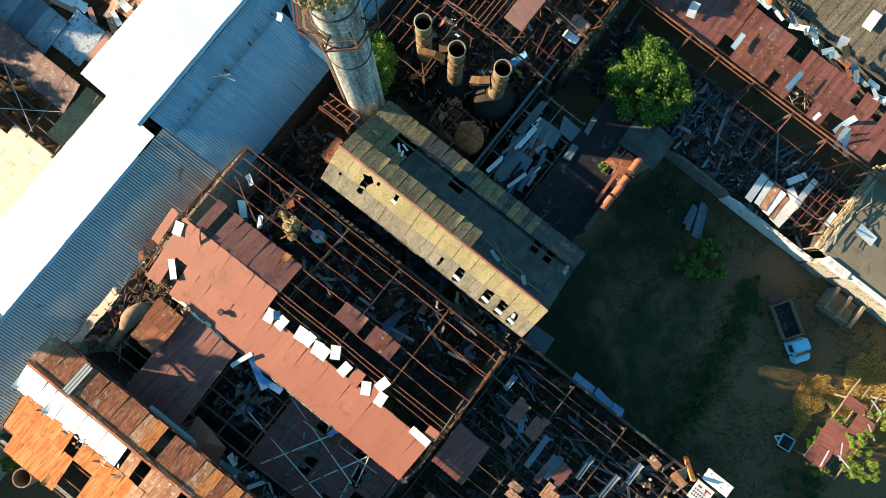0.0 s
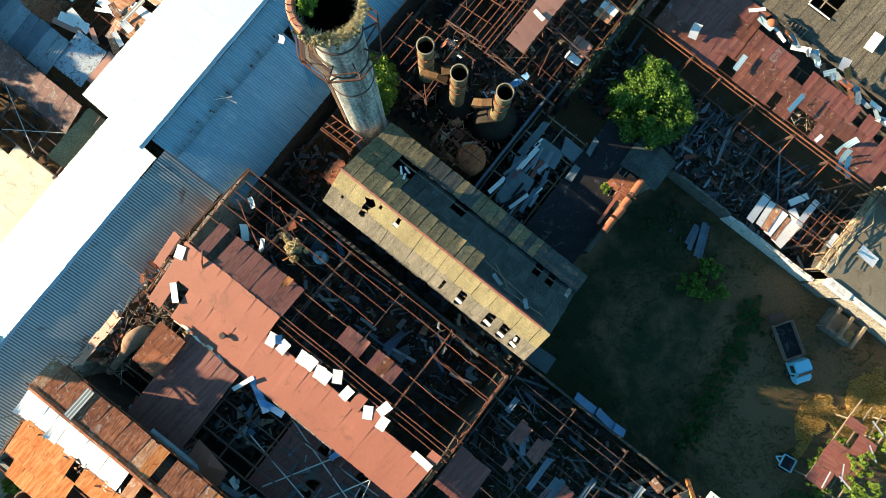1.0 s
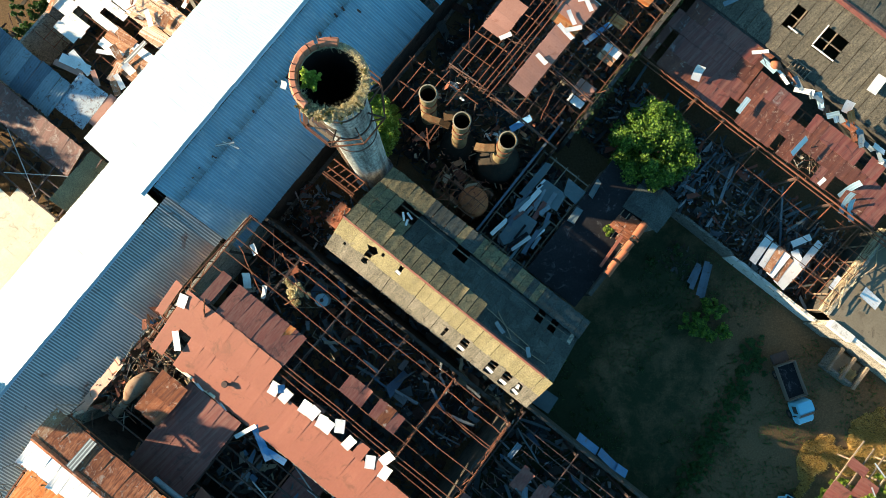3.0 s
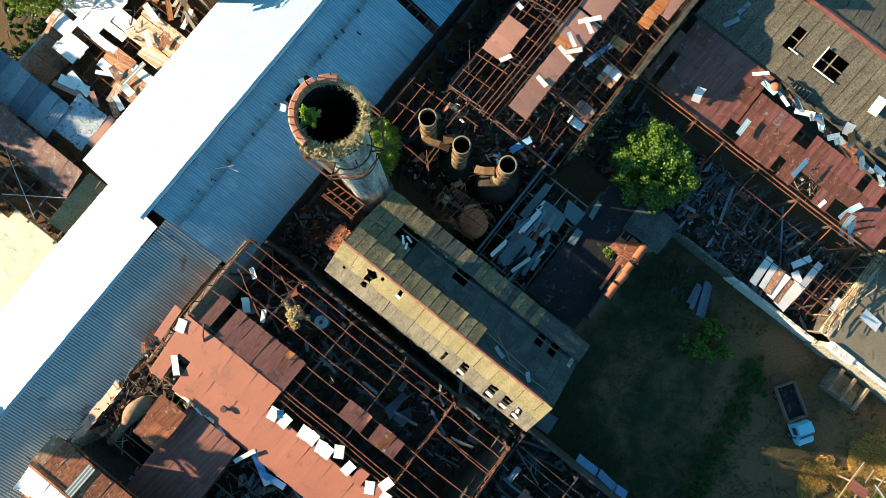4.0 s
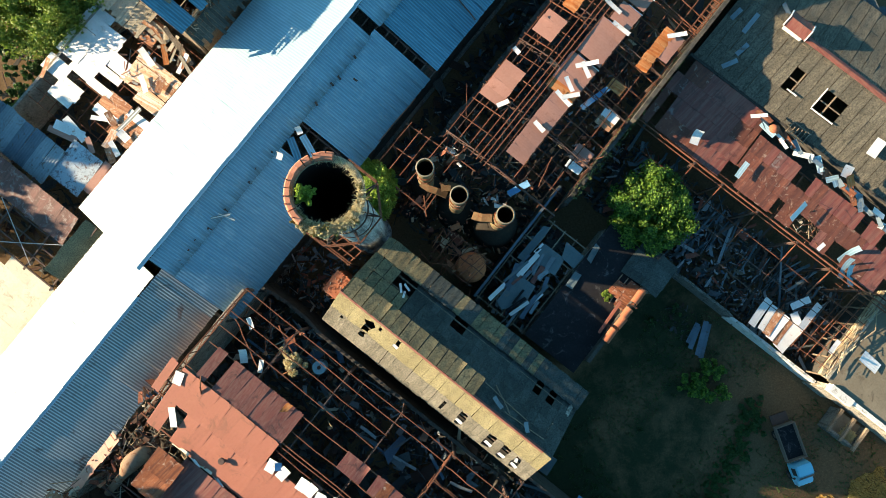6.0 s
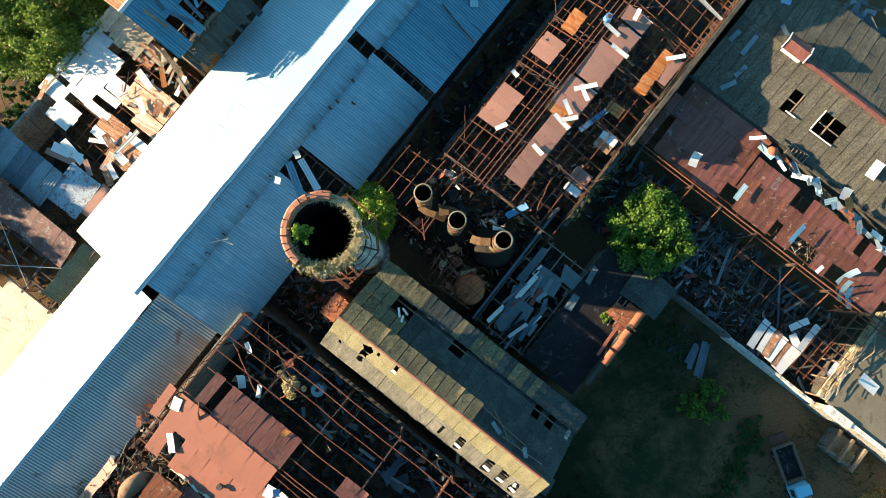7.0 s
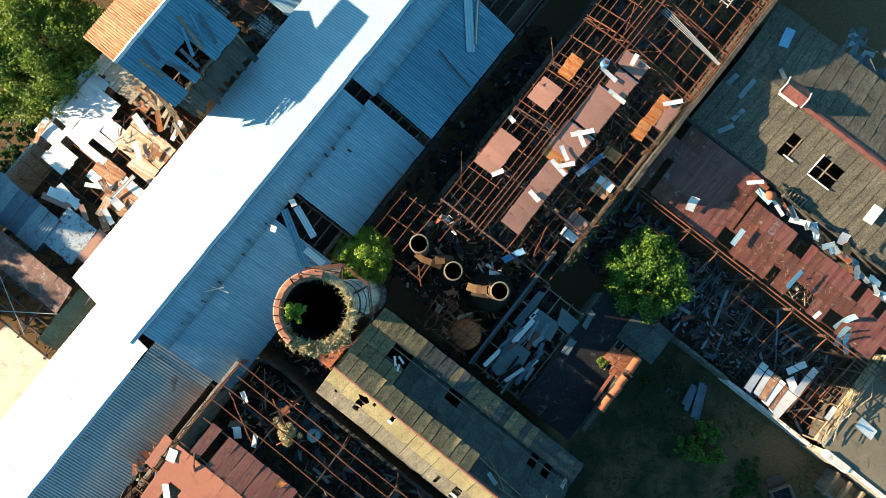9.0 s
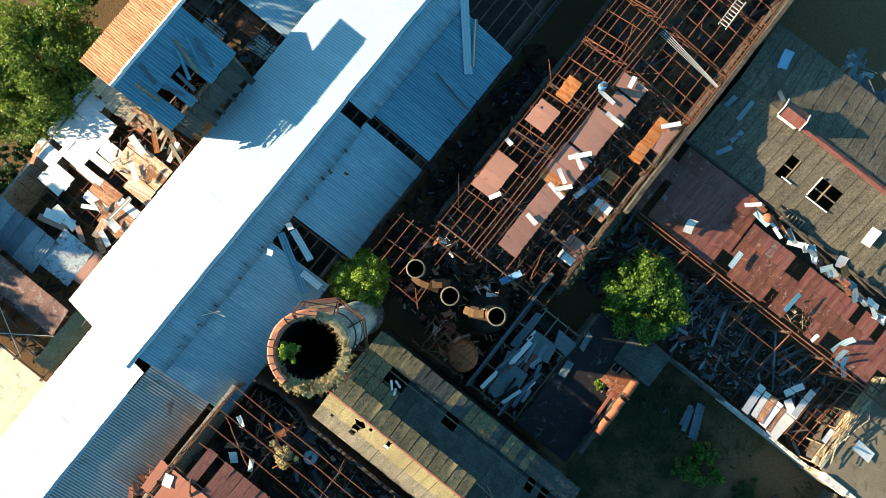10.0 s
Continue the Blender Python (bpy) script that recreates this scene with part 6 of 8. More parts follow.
for a, b, yaw, ln in ((-7.95, 30.65, 90, 1.5), (-8.3, 27.0, -41, 1.7), (-8.1, 26.6, 60, 1.3), (-8.1, 23.9, 80, 1.5), (-7.8, 24.4, -41, 1.3), (-8.4, 25.0, 60, 1.2), (-4.45, 33.0, -41, 1.5), (-11.3, 20.9, -30, 0.9), (-12.9, 24.6, 80, 0.6), (-9.4, 31.6, 85, 1.5), (-8.6, 33.6, 10, 0.9), (-8.2, 21.2, 80, 1.0)):
    loose("white_sheet", a, b, 6.78 if a < -5 else 6.45, ln, 0.34, yaw, white_sheet, "bleached loose sheet on the open steel frame", rng.uniform(-4, 4), rng.uniform(-6, 6), 0.05, group="white sheets on the steel hall")
loose("blue_sheet", -6.3, 26.0, 5.3, 2.6, 0.4, -15, blue_paint, "long blue sheet hanging between the purlins", 0, 10, 0.05)
loose("blue_sheet", -6.6, 17.2, 4.6, 1.8, 0.5, -20, blue_paint, "long blue sheet leaning in the ruin", 25, 10, 0.1)

ladder = thing("steel_ladder", -5.9, 42.4, "pale steel ladder lying across the roof frame", "ladder", z=6.3)
for a in (-6.25, -5.6):
    bar("rail", ladder, pole_grey, (a, 41.2, 6.42), (a - 0.05, 43.8, 6.42), 0.07)
for i in range(8):
    bar("rung", ladder, pole_grey, (-6.25, 41.4 + i * 0.31, 6.42), (-5.6, 41.4 + i * 0.31, 6.42), 0.05)


def header_tank():
    root = thing("header_tank", -10.1, 31.9, "small blue header tank on the steel frame", "tank", z=6.9)
    bm = bmesh.new()
    tube(bm, (-10.1, 31.9, 6.9), (-10.1, 31.9, 7.4), 0.3, 0.27, 20)
    part("body", bm, blue_paint, root, soft=True)
    bm = bmesh.new()
    tube(bm, (-10.1, 31.9, 7.4), (-10.1, 31.9, 7.46), 0.15, 0.13, 14)
    part("lid", bm, dark_steel, root)


header_tank()
wall("wall_mid_low", -3.25, -2.95, 18.5, 26, 5.2, shade_plaster, "overgrown plaster wall of the steel hall", ragged=0.8)
wall("wall_mid_east", -3.25, -2.95, 26.01, 52, 6.5, shade_plaster, "overgrown plaster wall of the steel hall", ragged=0.3)
wall("wall_mid_west", -13.9, -13.6, 17, 52, 4.5, shade_plaster, "dark plaster wall of the steel hall", ragged=1.5)
scrap("wall_growth", -3.5, -2.7, 19, 33, 4.9, 420, vine_mix, "weeds and vines along the wall top", 61, (0.1, 0.3), 40, 0.5, 0.9, "plant")
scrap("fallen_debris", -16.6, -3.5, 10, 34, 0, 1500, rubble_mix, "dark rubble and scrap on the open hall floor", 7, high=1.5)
scrap("fallen_debris", -13.4, -3.5, 34, 50, 0, 500, rubble_mix, "dark rubble and scrap on the open hall floor", 8, high=1.0)
scrap("fallen_timber", -13.2, -6, 15.5, 22, 3.6, 60, pale_mix, "broken laths and sheet scraps tangled on the frame", 62, (0.3, 1.2), 18, 1.0, 0.1)
scrap("torn_sheets", -13.6, -11.0, 15.6, 17.2, 5.2, 16, bright_mix, "bright torn sheets on the frame", 63, (0.3, 0.8), 25, 0.4, 0.8)
lat = thing("bare_purlin_grid", -13, 14, "leaning grid of rusted roof purlins", "steel frame")
for p, q in (((-15.77, 12.2), (-15.71, 15.9)), ((-14.84, 12.2), (-14.82, 15.95)), ((-13.96, 12.25), (-13.94, 15.95)), ((-13.21, 12.2), (-13.0, 16.6)), ((-11.6, 14.3), (-11.5, 16.7)), ((-16.7, 13.3), (-16.6, 17.4))):
    purlin(lat, (*p, 6.1), (*q, 6.15), 0.065, steel, 0.02)
for p, q in (((-15.65, 13.69), (-13.15, 13.85)), ((-16.03, 15.6), (-9.86, 15.95)), ((-13.69, 11.47), (-10.94, 11.42)), ((-10.94, 11.42), (-11.05, 13.32)), ((-11.25, 11.5), (-11.35, 12.9)), ((-11.7, 12.2), (-10.6, 11.1))):
    purlin(lat, (*p, 6.02), (*q, 6.02), 0.08, steel, 0.02)
for p in ((-15.9, 15.6), (-13.6, 11.47), (-10.95, 11.4), (-10.0, 15.9), (-15.6, 13.7)):
    bar("post", lat, dark_steel, (*p, 0), (*p, 6.0), 0.12)


def stack(a, b, top, foot, boiler, r=0.585):
    root = thing("boiler_stack", a, b, "tall rusty yellow steel boiler stack with open sooty top", "stack", "boiler stacks")
    bm = bmesh.new()
    tube(bm, (a, b, foot), (a, b, top - 0.02), r, r - 0.02, 32, 0.03)
    part("pipe", bm, yellow_paint, root, soft=True)
    bm = bmesh.new()
    lathe(bm, (a, b), [(r - 0.045, top - 0.12), (r + 0.03, top - 0.12), (r + 0.05, top), (r - 0.03, top + 0.02), (r - 0.045, top - 0.12)], 32)
    part("lip", bm, pale_lip, root, "pale worn lip of the stack")
    for z in (top - 1.35, top - 1.5, top - 2.75):
        bm = bmesh.new()
        lathe(bm, (a, b), [(r - 0.02, z), (r + 0.045, z), (r + 0.045, z + 0.06), (r - 0.02, z + 0.06)], 28)
        part("flange", bm, rust_sheet, root)
    bm = bmesh.new()
    lathe(bm, (a, b), [(r - 0.06, top - 0.5), (r - 0.065, 1.0), (0.01, 0.9)], 24)
    part("flue", bm, soot, root)
    bm = bmesh.new()
    lathe(bm, (a, b), [(boiler, 0.0), (boiler, foot - 1.6), (boiler * 0.92, foot - 1.1), (boiler * 0.7, foot - 0.7), (r + 0.02, foot + 0.15)], 36)
    part("boiler", bm, boiler_iron, root, soft=True)


# iron coloured near black for the shade around the boilers
boiler_iron = coloured("shade_dark_boiler_iron", [(0.014, 0.013, 0.011), (0.024, 0.021, 0.017), (0.045, 0.034, 0.024)], 1.2, 9.0, 0.85, 0.0, (0.05, 0.03, 0.02), 0.3, 0.1, 0.3)
pale_lip = coloured("pale_worn_lip", [(0.15, 0.135, 0.10), (0.24, 0.22, 0.165), (0.33, 0.31, 0.24)], 3.0, 14.0, 0.7, 0.0, (0.16, 0.085, 0.05), 0.3, 0.1, 0.2)
STACKS = ((-12.36, 13.31, 9.9, 4.2, 1.1), (-9.46, 13.30, 9.8, 4.0, 1.45), (-6.24, 14.15, 9.9, 4.9, 1.7))
for st in STACKS:
    stack(*st)


def box_flue(pts, w, h):
    bm = bmesh.new()
    sweep(bm, [Vector(p) for p in pts], [(-w, -h), (w, -h), (w, h), (-w, h)])
    solo("flue_duct", bm, flue_rust, "rusted tan box flue beside a boiler stack", "duct", "flue ducts")


flue_rust = coloured("tan_rusted_flue", [(0.06, 0.038, 0.022), (0.105, 0.068, 0.037), (0.16, 0.11, 0.06)], 1.6, 10.0, 0.85, 0.0, (0.09, 0.04, 0.02), 0.5, 0.2, 0.4)
box_flue([(-12.2, 12.7, 6.7), (-11.6, 12.7, 7.0), (-11.0, 12.9, 7.2), (-10.3, 13.1, 7.1)], 0.22, 0.18)
box_flue([(-10.9, 13.2, 7.9), (-10.4, 13.65, 8.0), (-9.9, 13.85, 7.8)], 0.32, 0.1)
box_flue([(-7.9, 13.2, 6.7), (-7.3, 13.4, 7.2), (-6.75, 13.8, 7.4)], 0.28, 0.2)
scrap("torn_sheets", -8.3, -6.4, 14.6, 16.2, 4.2, 22, bright_mix, "bright torn sheets beside the stacks", 64, (0.2, 0.6), 25, 0.6, 0.7)
scrap("fallen_steel", -9.2, -4.5, 8.7, 11.6, 3.2, 60, red_mix, "tangle of rusty bars and plates beside the hall", 65, (0.4, 1.6), 25, 1.6, 0.15)
bm = bmesh.new()
lathe(bm, (-5.75, 10.35), [(1.15, 0), (1.15, 4.3), (1.0, 4.75), (0.55, 5.05), (0.01, 5.12)], 28)
solo("rusted_boiler_dome", bm, rust_red_dark, "round rusted boiler dome half hidden by bars", "boiler", soft=True)

barrier = thing("bent_bar_grid", -6.6, 10.2, "bent rusted bars over the boiler beside the hall", "steel frame")
for i in range(9):
    purlin(barrier, (-8.6 + i * 0.42, 9.0 + rng.uniform(-.2, .2), 5.5), (-8.3 + i * 0.42 + rng.uniform(-.3, .3), 11.6, 5.6), 0.05, steel, 0.06)
for q in (9.1, 10.3, 11.4):
    purlin(barrier, (-8.8, q, 5.45), (-4.8, q + 0.1, 5.45), 0.07, steel, 0.05)
for p in ((-8.6, 9.1), (-5.0, 9.2), (-8.6, 11.4), (-4.9, 11.4)):
    bar("post", barrier, dark_steel, (*p, 0), (*p, 5.45), 0.12)

# ---------------------------------------------------------------- small sheds beside the central hall
dark = thing("tarred_shed", 3, 14, "low shed with a dark tarred flat roof", "building")
bm = bmesh.new()
box(bm, 0.6, 5.2, 8.9, 19.6, 3.6, 3.8)
part("roof", bm, tarred, dark)
bm = bmesh.new()
for w4 in ((0.8, 5.0, 9.0, 9.25), (0.8, 5.0, 19.2, 19.45), (0.8, 1.05, 9.3, 19.15), (4.75, 5.0, 9.3, 19.15)):
    box(bm, *w4, 0, 3.59)
part("wall", bm, plaster, dark)
slabs = thing("broken_slab_roof", -1.5, 12.5, "collapsed roof of pale boards over a low shed", "roof")
# each board by its four corners in plan, and its height
for ring, z in ((((-2.4, 15.3), (-0.5, 15.35), (-0.3, 13.85), (-2.6, 13.65)), 3.5), (((-1.2, 16.45), (0.55, 16.4), (0.5, 15.15), (-0.75, 15.25)), 3.58), (((0.65, 15.0), (1.2, 15.1), (1.3, 13.8), (0.7, 13.7)), 3.9),
                (((-2.7, 12.2), (-0.95, 12.3), (-0.8, 10.95), (-1.2, 10.3), (-1.9, 9.3), (-2.6, 9.6)), 3.45), (((-3.4, 13.2), (-2.8, 13.3), (-2.75, 16.6), (-3.3, 16.4)), 3.3), (((0.55, 17.7), (1.0, 17.6), (1.2, 16.2), (0.75, 16.3)), 3.95)):
    bm = bmesh.new()
    prism(bm, ring[::-1], z - 0.02, z + 0.02)
    for v in bm.verts:
        v.co.z += 0.05 * (v.co.x + 1.0) * rng.uniform(-0.5, 1.0)
    bmesh.ops.recalc_face_normals(bm, faces=bm.faces)
    part("board", bm, pale_slab, slabs)
for a in (-3.9, -2.8, -1.7, -0.6, 0.4):
    purlin(slabs, (a, 8.8, 3.3), (a, 17.2, 3.35), 0.09, timber, 0.05)
for b in (9, 11, 13, 15, 17):
    bar("rafter", slabs, timber, (-4.0, b, 3.2), (0.6, b, 3.15), 0.1)
r0 = random.Random(131)
for i in range(26):
    a, b = r0.uniform(-3.2, 0.4), r0.uniform(9.2, 15.0)
    loose("fallen_strip", a, b, 3.4 + r0.uniform(0, .25), r0.uniform(0.8, 2.4), r0.uniform(0.14, 0.4), r0.gauss(0, 9), r0.choice((pale_slab, shade_zinc, shade_zinc, fallen_zinc, maroon_sheet, white_sheet, tarred)), "narrow sheet fallen in the collapsed roof", r0.gauss(0, 6), r0.gauss(0, 8), 0.04, group="fallen strips")
wall("wall_slab_west", -4.3, -4.1, 8.8, 19.5, 4.0, shade_plaster, "dark plaster wall of the low shed")
bm = bmesh.new()
sweep(bm, [Vector((-4.2, 8.8, 4.1)), Vector((-4.2, 19.4, 4.1))], [(-0.09, -0.05), (0.09, -0.05), (0.09, 0.05), (-0.09, 0.05)])
solo("gutter_rail", bm, shade_zinc, "thin pale rail along the wall top", "rail")
scrap("fallen_boards", -3.6, 0.6, 8.8, 15.5, 2.6, 110, slab_mix, "broken pale and red boards below the collapsed roof", 8, (0.3, 0.9), 25, 1.2, 0.5)
scrap("fallen_debris", -4, 0.5, 8.8, 17, 0.5, 260, rubble_mix, "dark rubble below the collapsed roof", 9, high=1.0)
wall("wall_hut", 5.2, 5.5, 10.2, 17.2, 4.75, shade_plaster, "dark plaster wall with a pipe-tile coping", ragged=0.3)
tiles = thing("tiled_coping", 5.35, 14.5, "long half-round terracotta tiles crowning a broken wall", "coping", z=4.75)


def tile_shape(bm):
    n = 12
    outer = [(0.29 * math.cos(math.pi * (k / n) * 1.2 - 0.31), 0.28 * math.sin(math.pi * (k / n) * 1.2 - 0.31)) for k in range(n + 1)]
    inner = [(x * 0.88, y * 0.88) for x, y in outer[::-1]]
    sweep(bm, [Vector((0, -0.62, 0)), Vector((0.01, -0.2, 0.01)), Vector((0, 0.2, 0.0)), Vector((0, 0.62, 0.02))], outer + inner)


tile_me = shared("tile", tile_red, tile_shape)
smooth(tile_me, 50)
for a, b, k, y in ((5.30, 16.3, 1.0, 1), (5.33, 14.75, 0.68, -2), (5.40, 13.95, 0.72, -4), (5.35, 12.7, 0.92, 1)):
    piece("tile", tile_me, tiles, pose(a, b, 4.85, rng.uniform(-2, 2), rng.uniform(-4, 4), y) @ Matrix.Diagonal((1, k, 1, 1)))
for i, (a, b, ln) in enumerate(((5.2, 15.45, 0.5), (5.55, 15.5, 0.35), (5.15, 13.4, 0.4), (5.5, 13.35, 0.3))):
    loose("broken_tile", a, b, 4.95, ln, 0.16, rng.uniform(0, 180), tile_red, "broken shard of terracotta tile on the wall", 10, 8, 0.05, group="tile shards")
bm = bmesh.new()
sweep(bm, [Vector((4.58, 15.2, 4.55)), Vector((4.64, 13.9, 4.5)), Vector((4.73, 12.4, 4.4))], [(-0.11, -0.03), (0.11, -0.03), (0.11, 0.03), (-0.11, 0.03)])
solo("fallen_board", bm, red_sheet, "long red board leaning beside the tiled wall", "board")
hut = thing("small_gabled_hut", 4.8, 18.6, "small hut with a grey roof beside the tree", "building")
cover(hut, "a", 5.0, 4.3, 3.4, 3.9, 17.2, 20.0, [fibre_shade_dark], 0.75, 1, flat=True)
cover(hut, "a", 5.0, 4.3, 6.6, 3.9, 17.2, 20.0, [fibre_shade_dark], 0.75, 1, flat=True)
bm = bmesh.new()
box(bm, 3.6, 6.4, 17.4, 19.8, 0, 3.85)
part("wall", bm, plaster, hut)
rl = thing("rusted_lean_to", 4.3, 15.7, "small rusted lean-to roof with holes", "roof")
cover(rl, "a", 3.5, 4.05, 5.2, 4.1, 14.8, 17.0, [rust_sheet], 0.55, 2, None, 0.3, 3)
for i in range(4):
    purlin(rl, (3.6 + 0.5 * i, 14.7, 3.98), (3.6 + 0.5 * i, 17.1, 3.98), 0.07, timber)
bm = bmesh.new()
foliage(bm, (3.5, 14.9, 4.0), (0.5, 0.9, 0.3), 260, random.Random(8), 0.16, 0.2)
solo("creeper", bm, leaf_yellow, "leafy creeper over the lean-to edge", "plant", kind="stuff", at=(3.5, 14.9, 3.9))

# ---------------------------------------------------------------- trees and yard
tree("broadleaf_tree", 2.4, 22.3, 6.3, (2.9, 2.9, 2.5), 34000, leaf_green, "dense green broadleaf tree among the ruins", 11, 0.135, clump=131)
# brighter leaves replace the sun that the shed keeps off this tree
tree("bushy_tree", -15.3, 10.1, 6.3, (2.0, 2.0, 2.0), 26000, leaf_bright, "green bushy tree beside the chimney, leaf colour brightened as if sunlit", 12, 0.11)
# unseen tree added so that its shadow falls on the back shed roof
tree("broadleaf_tree", -47.0, 16.6, 9.8, (3.4, 4.2, 3.6), 9000, leaf_green, "unseen tree added to shade the back shed", 18, 0.32)
# two trees out of view, added to darken the west lean-to
tree("broadleaf_tree", -51.5, -10.8, 10.1, (3.8, 4.2, 3.6), 14000, leaf_green, "unseen tree added to shade the lean-to roofs", 14, 0.3)
tree("broadleaf_tree", -50.5, -16.8, 10.4, (3.6, 3.6, 3.6), 12000, leaf_green, "unseen tree added to shade the lean-to roofs", 15, 0.3)
# slim tree out of view, added to cast the low maroon roof's shadow
tree("broadleaf_tree", -30.3, -25.1, 15.0, (1.2, 1.2, 4.6), 10000, leaf_green, "unseen slim tree added to shade the low maroon roof", 21, 0.22)
tree("broadleaf_tree", -45.3, 7.2, 5.9, (4.6, 5.2, 2.6), 46000, leaf_yellow, "large green tree at the edge of the ruins", 13, 0.16)
for i, (a, b, rx, h, n, mt) in enumerate(((14.5, 16.5, 0.5, 0.8, 160, leaf_yellow), (15.3, 15.2, 1.7, 1.3, 2200, leaf_green), (14.2, 14.2, 1.2, 1.0, 1000, leaf_green), (17.6, 20.4, 0.5, 1.0, 200, leaf_yellow), (9.8, 18.4, 0.5, 0.6, 120, leaf_dark), (8.6, 16.2, 0.4, 0.5, 100, leaf_dark))):
    tree("yard_bush", a, b, h, (rx, rx, h * 0.45), n, mt, "low green bush in the shaded yard" if mt is not leaf_yellow else "small bright green bush beside the wall", 70 + i, 0.17, 0, 0.04, "bush")


def hedge():
    r = random.Random(17)
    bm = bmesh.new()
    line = [(19.3, 16.2), (20.1, 14.2), (20.3, 11.3), (20.8, 8.0), (21.3, 5.5), (21.5, 2.6)]
    for (a0, b0), (a1, b1) in zip(line, line[1:]):
        for i in range(7):
            f = i / 7
            foliage(bm, (a0 + (a1 - a0) * f + r.gauss(0, 0.25), b0 + (b1 - b0) * f, 0.1), (1.05, 0.95, r.uniform(0.2, 0.5)), 260, r, 0.13, 0.1)
    solo("weed_hedge", bm, leaf_dark, "ragged line of dark green weeds across the yard", "weeds", kind="stuff", at=(20.8, 9, -0.1))
    bm = bmesh.new()
    for i in range(9000):
        a, b = r.uniform(6.6, 34), r.uniform(1.5, 20)
        if noise.noise((a * 0.22, b * 0.22, 5)) + 0.25 * noise.noise((a, b, 2)) < 0.02 - 0.12 * (a > 21):
            continue
        p = Vector((a, b, -0.1))
        for k in range(3):
            d = Vector((r.gauss(0, 0.1), r.gauss(0, 0.1), r.uniform(0.06, 0.3)))
            s = Vector((r.uniform(-1, 1), r.uniform(-1, 1), 0)).normalized() * 0.03
            bm.faces.new([bm.verts.new(v) for v in (p - s, p + s, p + d)])
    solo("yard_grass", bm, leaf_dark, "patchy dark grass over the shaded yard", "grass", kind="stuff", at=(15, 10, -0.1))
    bm = bmesh.new()
    # dry grass laid where sun patches fall, their light in its colour
    sun_spots = ((28.5, 12.0, 1.2, 2.0), (30.4, 13.1, 1.6, 1.0), (31.2, 16.0, 2.0, 2.2), (29.2, 9.6, 0.35, 1.9), (35.0, 15.0, 3.5, 3.0))
    for i in range(60000):
        a, b = r.uniform(26.5, 38), r.uniform(7, 18.5)
        edge = 0.35 * noise.noise((a * 1.1, b * 1.1, 9))
        if not any(((a - u) / ru) ** 2 + ((b - v) / rv) ** 2 < 1 + edge * 2 for u, v, ru, rv in sun_spots):
            continue
        p = Vector((a, b, -0.1))
        d = Vector((r.gauss(0, 0.1), r.gauss(0, 0.1), r.uniform(0.08, 0.3)))
        s = Vector((r.uniform(-1, 1), r.uniform(-1, 1), 0)).normalized() * 0.04
        bm.faces.new([bm.verts.new(v) for v in (p - s, p + s, p + d)])
    solo("dry_yard_grass", bm, sunlit_tawny_leaf, "golden dry grass at the yard edge, brightened for its sun patches", "grass", kind="stuff", at=(32, 12, -0.1))


hedge()
for a, b, y, ln in ((12.7, 17.7, 112, 2.9), (13.05, 17.7, 113, 2.9), (12.2, 17.4, 106, 2.0), (11.9, 17.6, 100, 1.8)):
    loose("stacked_sheet", a, b, 0.12 + rng.uniform(0, .1), ln, 0.42, y - 90, shade_zinc, "grey-blue roofing sheet stacked on the grass", 0, rng.uniform(-5, 5), 0.02, group="stacked sheets")
scrap("yard_litter", 9, 12, 16.6, 19, -0.05, 60, rubble_mix, "twigs and litter on the yard grass", 72, (0.1, 0.5), 10, 0.1, 0.3)


